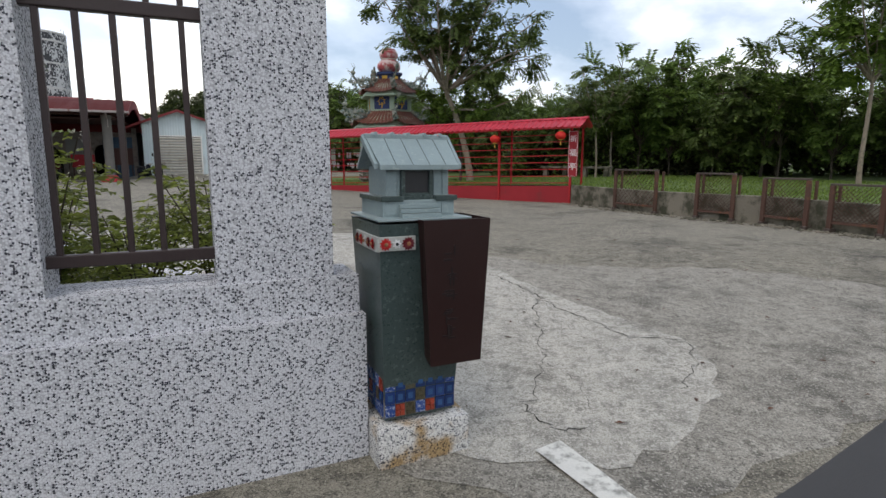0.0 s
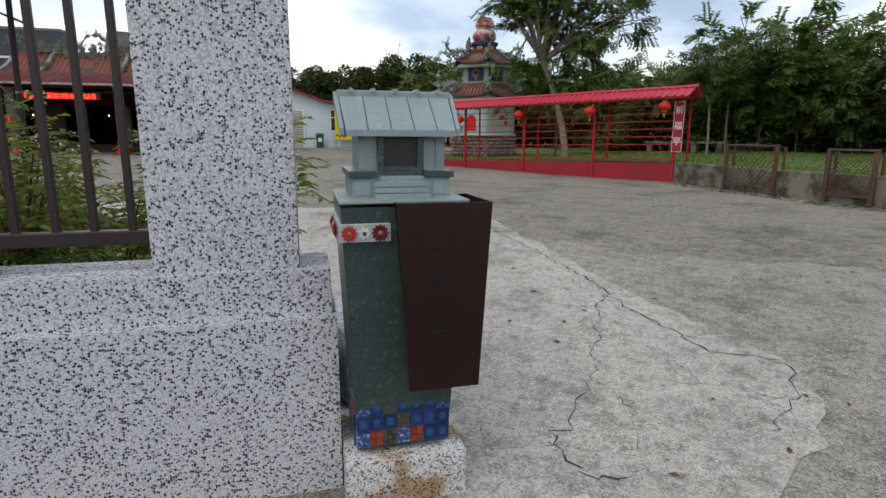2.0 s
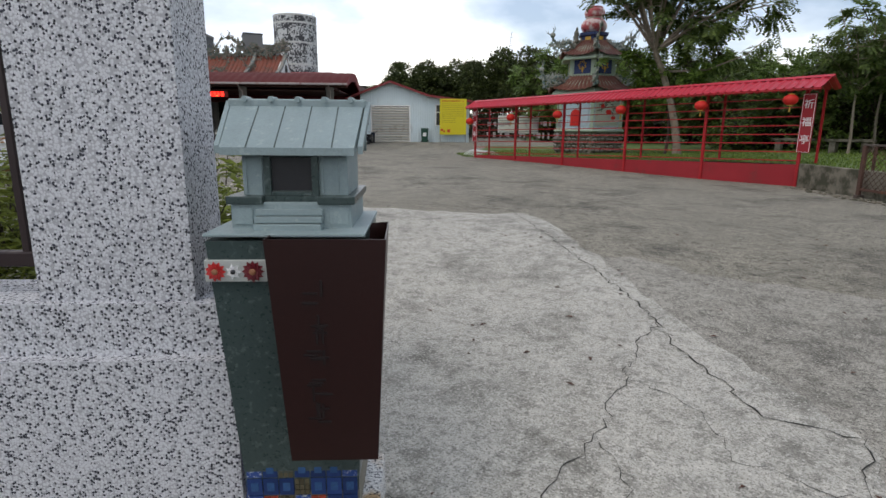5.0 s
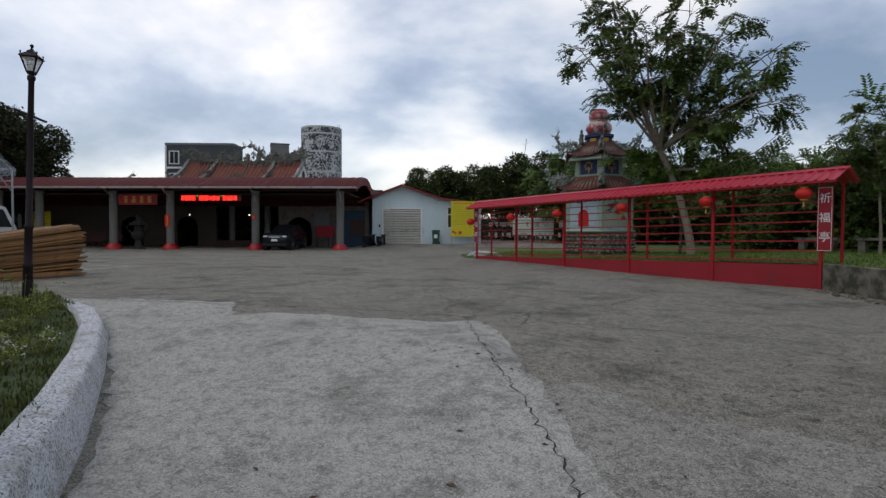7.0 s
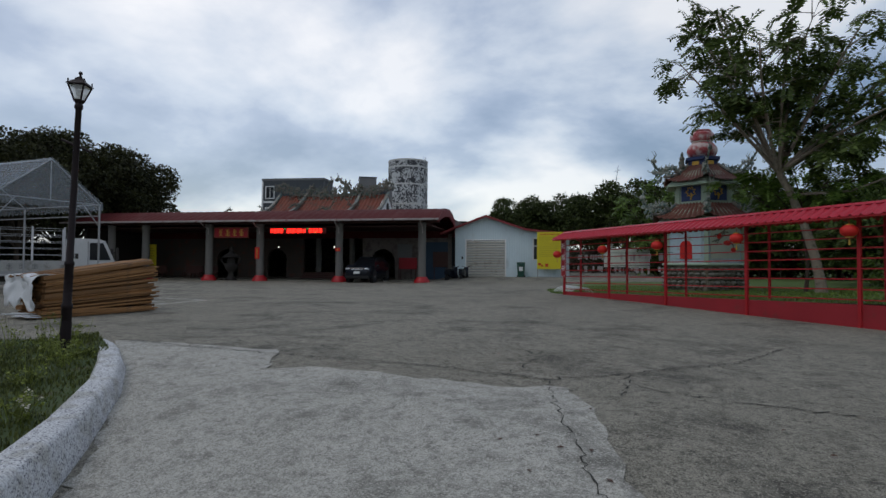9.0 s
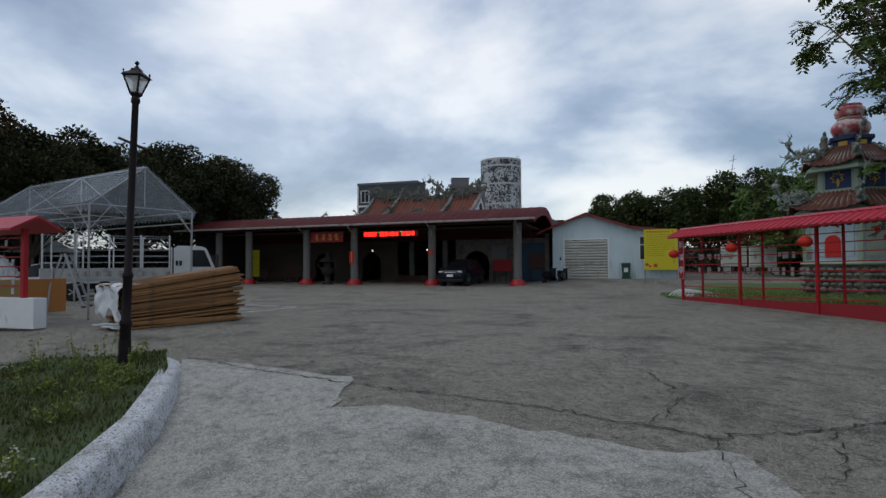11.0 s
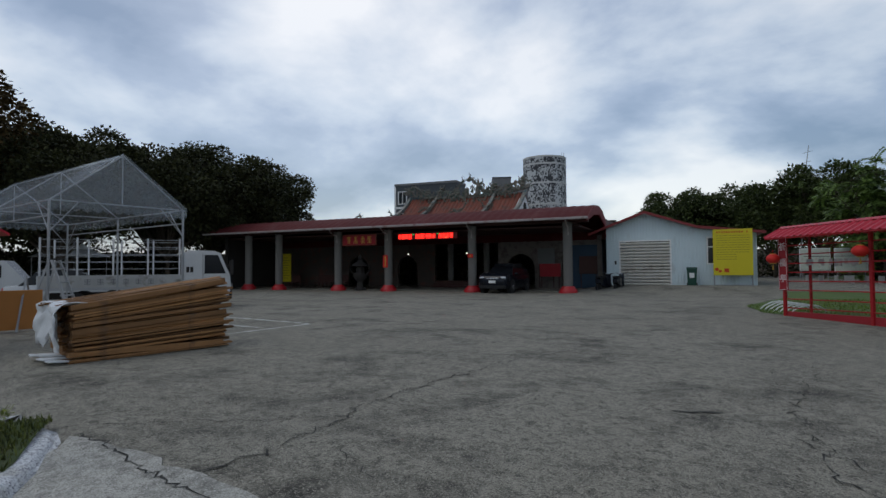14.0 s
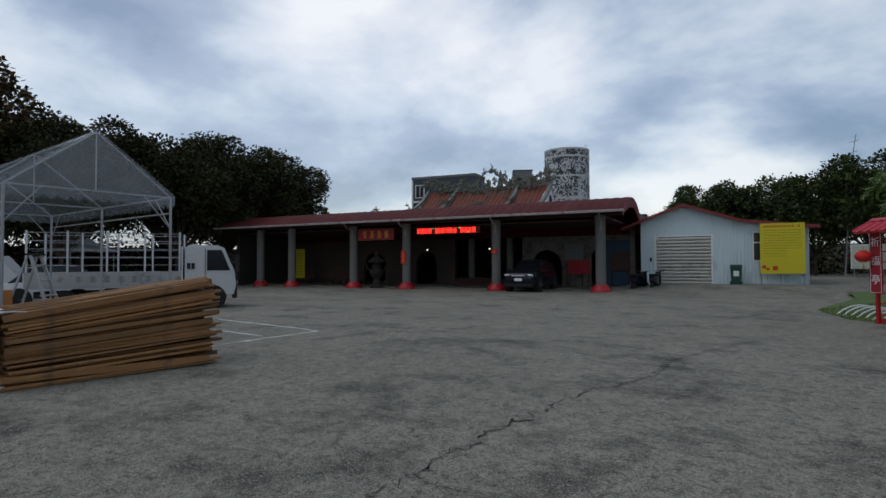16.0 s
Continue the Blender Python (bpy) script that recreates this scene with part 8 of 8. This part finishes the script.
def stepladder(m):
    t = thing("stepladder", m, "worn aluminium stepladder standing open beside the timber", "ladder")
    for side_x in (-1, 1):
        part("front_rail", Shape().loft([[(side_x * w_ - 0.022, y, z), (side_x * w_ + 0.022, y, z), (side_x * w_ + 0.022, y + 0.05, z), (side_x * w_ - 0.022, y + 0.05, z)] for w_, y, z in ((0.25, -0.42, 0.0), (0.17, 0.0, 1.30))]), M_STEEL, t)
        part("rear_rail", Shape().loft([[(side_x * w_ - 0.016, y, z), (side_x * w_ + 0.016, y, z), (side_x * w_ + 0.016, y + 0.035, z), (side_x * w_ - 0.016, y + 0.035, z)] for w_, y, z in ((0.26, 0.45, 0.0), (0.17, 0.06, 1.28))]), M_STEEL, t)
        part("foot", Shape().box(side_x * 0.25 - 0.03, side_x * 0.25 + 0.03, -0.45, -0.36, -0.01, 0.035, c=0.005), M_TYRE, t)
    for k in range(4):
        u = 0.2 + 0.22 * k
        w_ = 0.25 - 0.08 * u
        part("tread", Shape().box(-w_, w_, -0.42 + 0.42 * u - 0.02, -0.42 + 0.42 * u + 0.09, 1.3 * u - 0.012, 1.3 * u + 0.012, c=0.004), M_STEEL, t)
    part("top_step", Shape().box(-0.19, 0.19, -0.06, 0.12, 1.30, 1.335, c=0.006), M_DARK, t)
    return t


stepladder(pose(-20.3, 9.8, ground_z(-20.3, 9.8), 0, 0, 150) @ Matrix.Scale(1.3, 4))

# ---- things under the porch ----
cen = thing("incense_burner", TEMPLE_M @ pose(-13.4, 0.6, temple_z), "tall dark bronze incense burner with curling dragon handles", "incense burner")
part("bowl", Shape().lathe([(0.30, 0.0), (0.34, 0.08), (0.22, 0.25), (0.20, 0.55), (0.36, 0.72), (0.46, 0.95), (0.44, 1.1), (0.36, 1.12)], 16), M_DARK, cen, "", True)
part("roof", Shape().lathe([(0.30, 1.12), (0.26, 1.5), (0.62, 1.55), (0.30, 1.78), (0.12, 1.95), (0.16, 2.05), (0.02, 2.3)], 8), M_DARK, cen)
for q in (-1, 1):
    part("handle", Shape().tube([(q * 0.42, 0, 1.0), (q * 0.7, 0, 1.25), (q * 0.78, 0, 1.5), (q * 0.62, 0, 1.62)], [0.05, 0.05, 0.04, 0.02], 6), M_DARK, cen)
for k in range(3):
    a = 2 * math.pi * k / 3
    part("foot", Shape().tube([(0.28 * math.cos(a), 0.28 * math.sin(a), 0.2), (0.42 * math.cos(a), 0.42 * math.sin(a), 0.02)], 0.05, 6), M_DARK, cen)
ysb = thing("yellow_banner", TEMPLE_M @ pose(-22.2, 3.6, temple_z), "tall yellow printed banner against the porch wall", "banner")
part("sheet", Shape().box(-0.62, 0.62, 0, 0.03, 0.45, 2.55), M_YELLOW, ysb)
for r in range(9):
    part("text_line", Shape().box(-0.45, 0.35 + 0.1 * (r % 2), -0.004, -0.001, 0.7 + 0.19 * r, 0.76 + 0.19 * r), M_INK, ysb)
for x, z, h in ((COLS[3] + 3.72 - 0.05, 1.45, 0.75), (COLS[1] - 0.0, 1.95, 0.22)):
    rn = thing("red_notice", TEMPLE_M @ pose(x, -0.30, temple_z + z), "red paper notice on a porch column", "notice", "column notices")
    part("paper", Shape().box(-0.16, 0.16, 0.0, 0.03, 0, h), M_LANTERN, rn)
    part("ink", Shape().box(-0.03, 0.03, -0.004, -0.001, 0.06, h - 0.06), M_GOLD, rn)
for x, y, w, h, z, mt, lb in ((-2.1, 4.6, 1.3, 0.8, 0.8, M_REDWALL, "maroon notice board on legs under the porch"), (0.05, 5.6, 1.1, 1.1, 0.95, M_DARKWOOD, "brown cork notice board on the temple wall"), (-2.6, 5.62, 1.1, 1.0, 1.6, M_GREYBLOCK, "grey framed picture on the temple wall")):
    nb = thing("wall_board", TEMPLE_M @ pose(x, y, temple_z), lb, "notice board")
    part("panel", Shape().box(-w / 2, w / 2, 0, 0.05, z, z + h, c=0.01), mt, nb)
    for q in (-1, 1):
        part("leg", Shape().box(q * w * 0.42 - 0.025, q * w * 0.42 + 0.025, 0.051, 0.09, 0.0, z + 0.3), M_DARKWOOD, nb)
mo = thing("motor_scooter", TEMPLE_M @ pose(1.6, 1.6, temple_z - 0.02, 0, 0, 70), "dark motor scooter parked by the end column", "scooter")
for x in (-0.6, 0.6):
    part("wheel", Shape().lathe([(0.14, -0.05), (0.24, -0.05), (0.26, 0), (0.24, 0.05), (0.14, 0.05)], 16, pose(x, 0, 0.26, 90, 0, 0)), M_TYRE, mo)
part("body", Shape().loft([[(x, -w, lo), (x, -w, hi), (x, w, hi), (x, w, lo)] for x, lo, hi, w in ((-0.75, 0.55, 0.75, 0.12), (-0.4, 0.4, 0.82, 0.17), (0.05, 0.3, 0.75, 0.15), (0.1, 0.28, 0.36, 0.17), (0.35, 0.28, 0.4, 0.15), (0.45, 0.35, 1.0, 0.14), (0.58, 0.5, 1.0, 0.1))]), M_CARBLACK, mo)
part("handlebar", Shape().tube([(0.42, -0.32, 1.05), (0.5, 0, 1.0), (0.42, 0.32, 1.05)], 0.02, 6), M_CHROME, mo)
part("seat", Shape().box(-0.7, 0.02, -0.15, 0.15, 0.80, 0.9, c=0.03), M_TYRE, mo)
copy_thing(mo, TEMPLE_M @ pose(2.3, 2.2, temple_z - 0.02, 0, 0, 80))
for x in (-9.4, -13.6):
    fx = thing("porch_light", TEMPLE_M @ pose(x + 2.4, 3.0, 2.75), "small lit lamp in the dark hall", "light", "porch lights")
    part("globe", Shape().ball(0, 0, 0, 0.05), M_BULB, fx)
    part("stem", Shape().tube([(0, 0, 0.05), (0, 0, 1.24)], 0.012, 6), M_DARK, fx)
for x in (-16.4, -17.6, -18.3, -20.6):
    cb_ = thing("stacked_chairs", TEMPLE_M @ pose(x, 2.9, temple_z), "dim stack of folding furniture against the porch wall", "furniture", "porch furniture")
    part("frame", Shape().box(-0.35, 0.35, -0.25, 0.25, 0.40, 0.46).box(-0.35, 0.35, 0.2, 0.25, 0.46, 0.95), M_DARKWOOD, cb_)
    for a in (-0.32, 0.32):
        for b_ in (-0.22, 0.22):
            part("leg", Shape().box(a - 0.025, a + 0.025, b_ - 0.025, b_ + 0.025, 0.0, 0.40), M_DARKWOOD, cb_)

# ---- far buildings ----
fb = thing("dark_building", pose(-52.8, 46.2, 0.4, 0, 0, 26), "dark clad modern building with white trim behind the temple", "building")
part("wall", Shape().box(0, 7.6, 0.3, 3.4, 0, 11.0), M_SLATE, fb)
part("parapet", Shape().box(-0.06, 7.66, 0.24, 3.46, 11.0003, 11.25), M_GREYBLOCK, fb)
part("trim", Shape().box(-0.05, 7.65, 0.2, 0.299, 8.35, 8.55).box(-0.05, 0.12, 0.2, 0.299, 0, 10.9), M_WHITE, fb)
for z in (6.4, 8.9):
    w_ = part("window", Shape().box(0.45, 1.5, 0.26, 0.30, z, z + 1.4), M_CARGLASS, fb, "white-framed window")
    part("window_frame", Shape().box(0.4, 0.5, 0.2, 0.259, z - 0.05, z + 1.45).box(1.45, 1.55, 0.2, 0.259, z - 0.05, z + 1.45).box(0.5003, 1.4497, 0.2, 0.259, z + 1.36, z + 1.45).box(0.5003, 1.4497, 0.2, 0.259, z - 0.05, z + 0.04).box(0.95, 1.0, 0.21, 0.258, z + 0.041, z + 1.359), M_WHITE, w_)
gb = thing("grey_building", pose(-45.2, 54.9, 0.4, 0, 0, 44), "stepped grey block beside the water tank", "building")
part("wall", Shape().box(0, 2.1, 0, 3, 0, 11.9).box(2.1003, 4.1, 0.3, 3, 0, 10.9), M_GREYBLOCK, gb)
part("window", Shape().box(2.5, 3.5, 0.25, 0.299, 9.2, 10.2), M_CARGLASS, gb)
part("coping", Shape().box(-0.06, 2.16, -0.06, 3.06, 11.9003, 12.02), M_SLATE, gb)
tk = thing("water_tank", pose(-45.2, 64.8, 0.4), "tall round water tank with peeling white paint and pale bands", "water tank")
part("drum", Shape().lathe([(2.72, 0), (2.72, 15.3), (2.6, 15.42), (0.1, 15.5)], 48), M_TANK, tk, "", True)
for z in (9.2, 11.9, 14.3, 15.2):
    part("band", Shape().lathe([(2.725, z), (2.76, z + 0.02), (2.76, z + 0.20), (2.725, z + 0.22)], 48), M_TANKBAND, tk, "", True)
part("ladder", Shape().tube([(2.85, -0.2, 6), (2.85, -0.2, 15.8)], 0.03, 5).tube([(2.85, 0.2, 6), (2.85, 0.2, 15.8)], 0.03, 5), M_STEEL, tk)
rr_ = thing("red_roofed_house", pose(-38.0, 52.8, 0.2, 0, 0, 22), "low house with a dark red gable roof behind the temple", "house")
part("wall", Shape().box(-4, 4, 0, 7, 0, 5.2), M_GREYBLOCK, rr_)
part("roof", Shape().loft([[(x, -0.4, 5.2), (x, 3.5, 7.8), (x, 7.4, 5.2)] for x in (-4.4, 4.4)]), M_TRIMRED, rr_)
solid("boundary_wall_west", Shape().box(-57.5, -57.2, -60, 40, 0.0, 3.4), M_RETAIN, "plain mossy boundary wall behind the car park", "wall", kind="structure")
solid("boundary_wall_north", Shape().box(-75, 45, 72.0, 72.3, 0.0, 3.6), M_RETAIN, "plain mossy boundary wall behind the temple", "wall", kind="structure")
solid("boundary_wall_east", Shape().box(48.0, 48.3, -40, 71.9, 0.0, 3.6), M_RETAIN, "plain mossy boundary wall behind the wood", "wall", kind="structure")
# street side behind the camera: plain wall that closes the place
solid("street_wall", Shape().box(-40, 40, -14.3, -14.0, -0.3, 2.4), M_RETAIN, "plain concrete wall across the road", "wall", kind="structure")
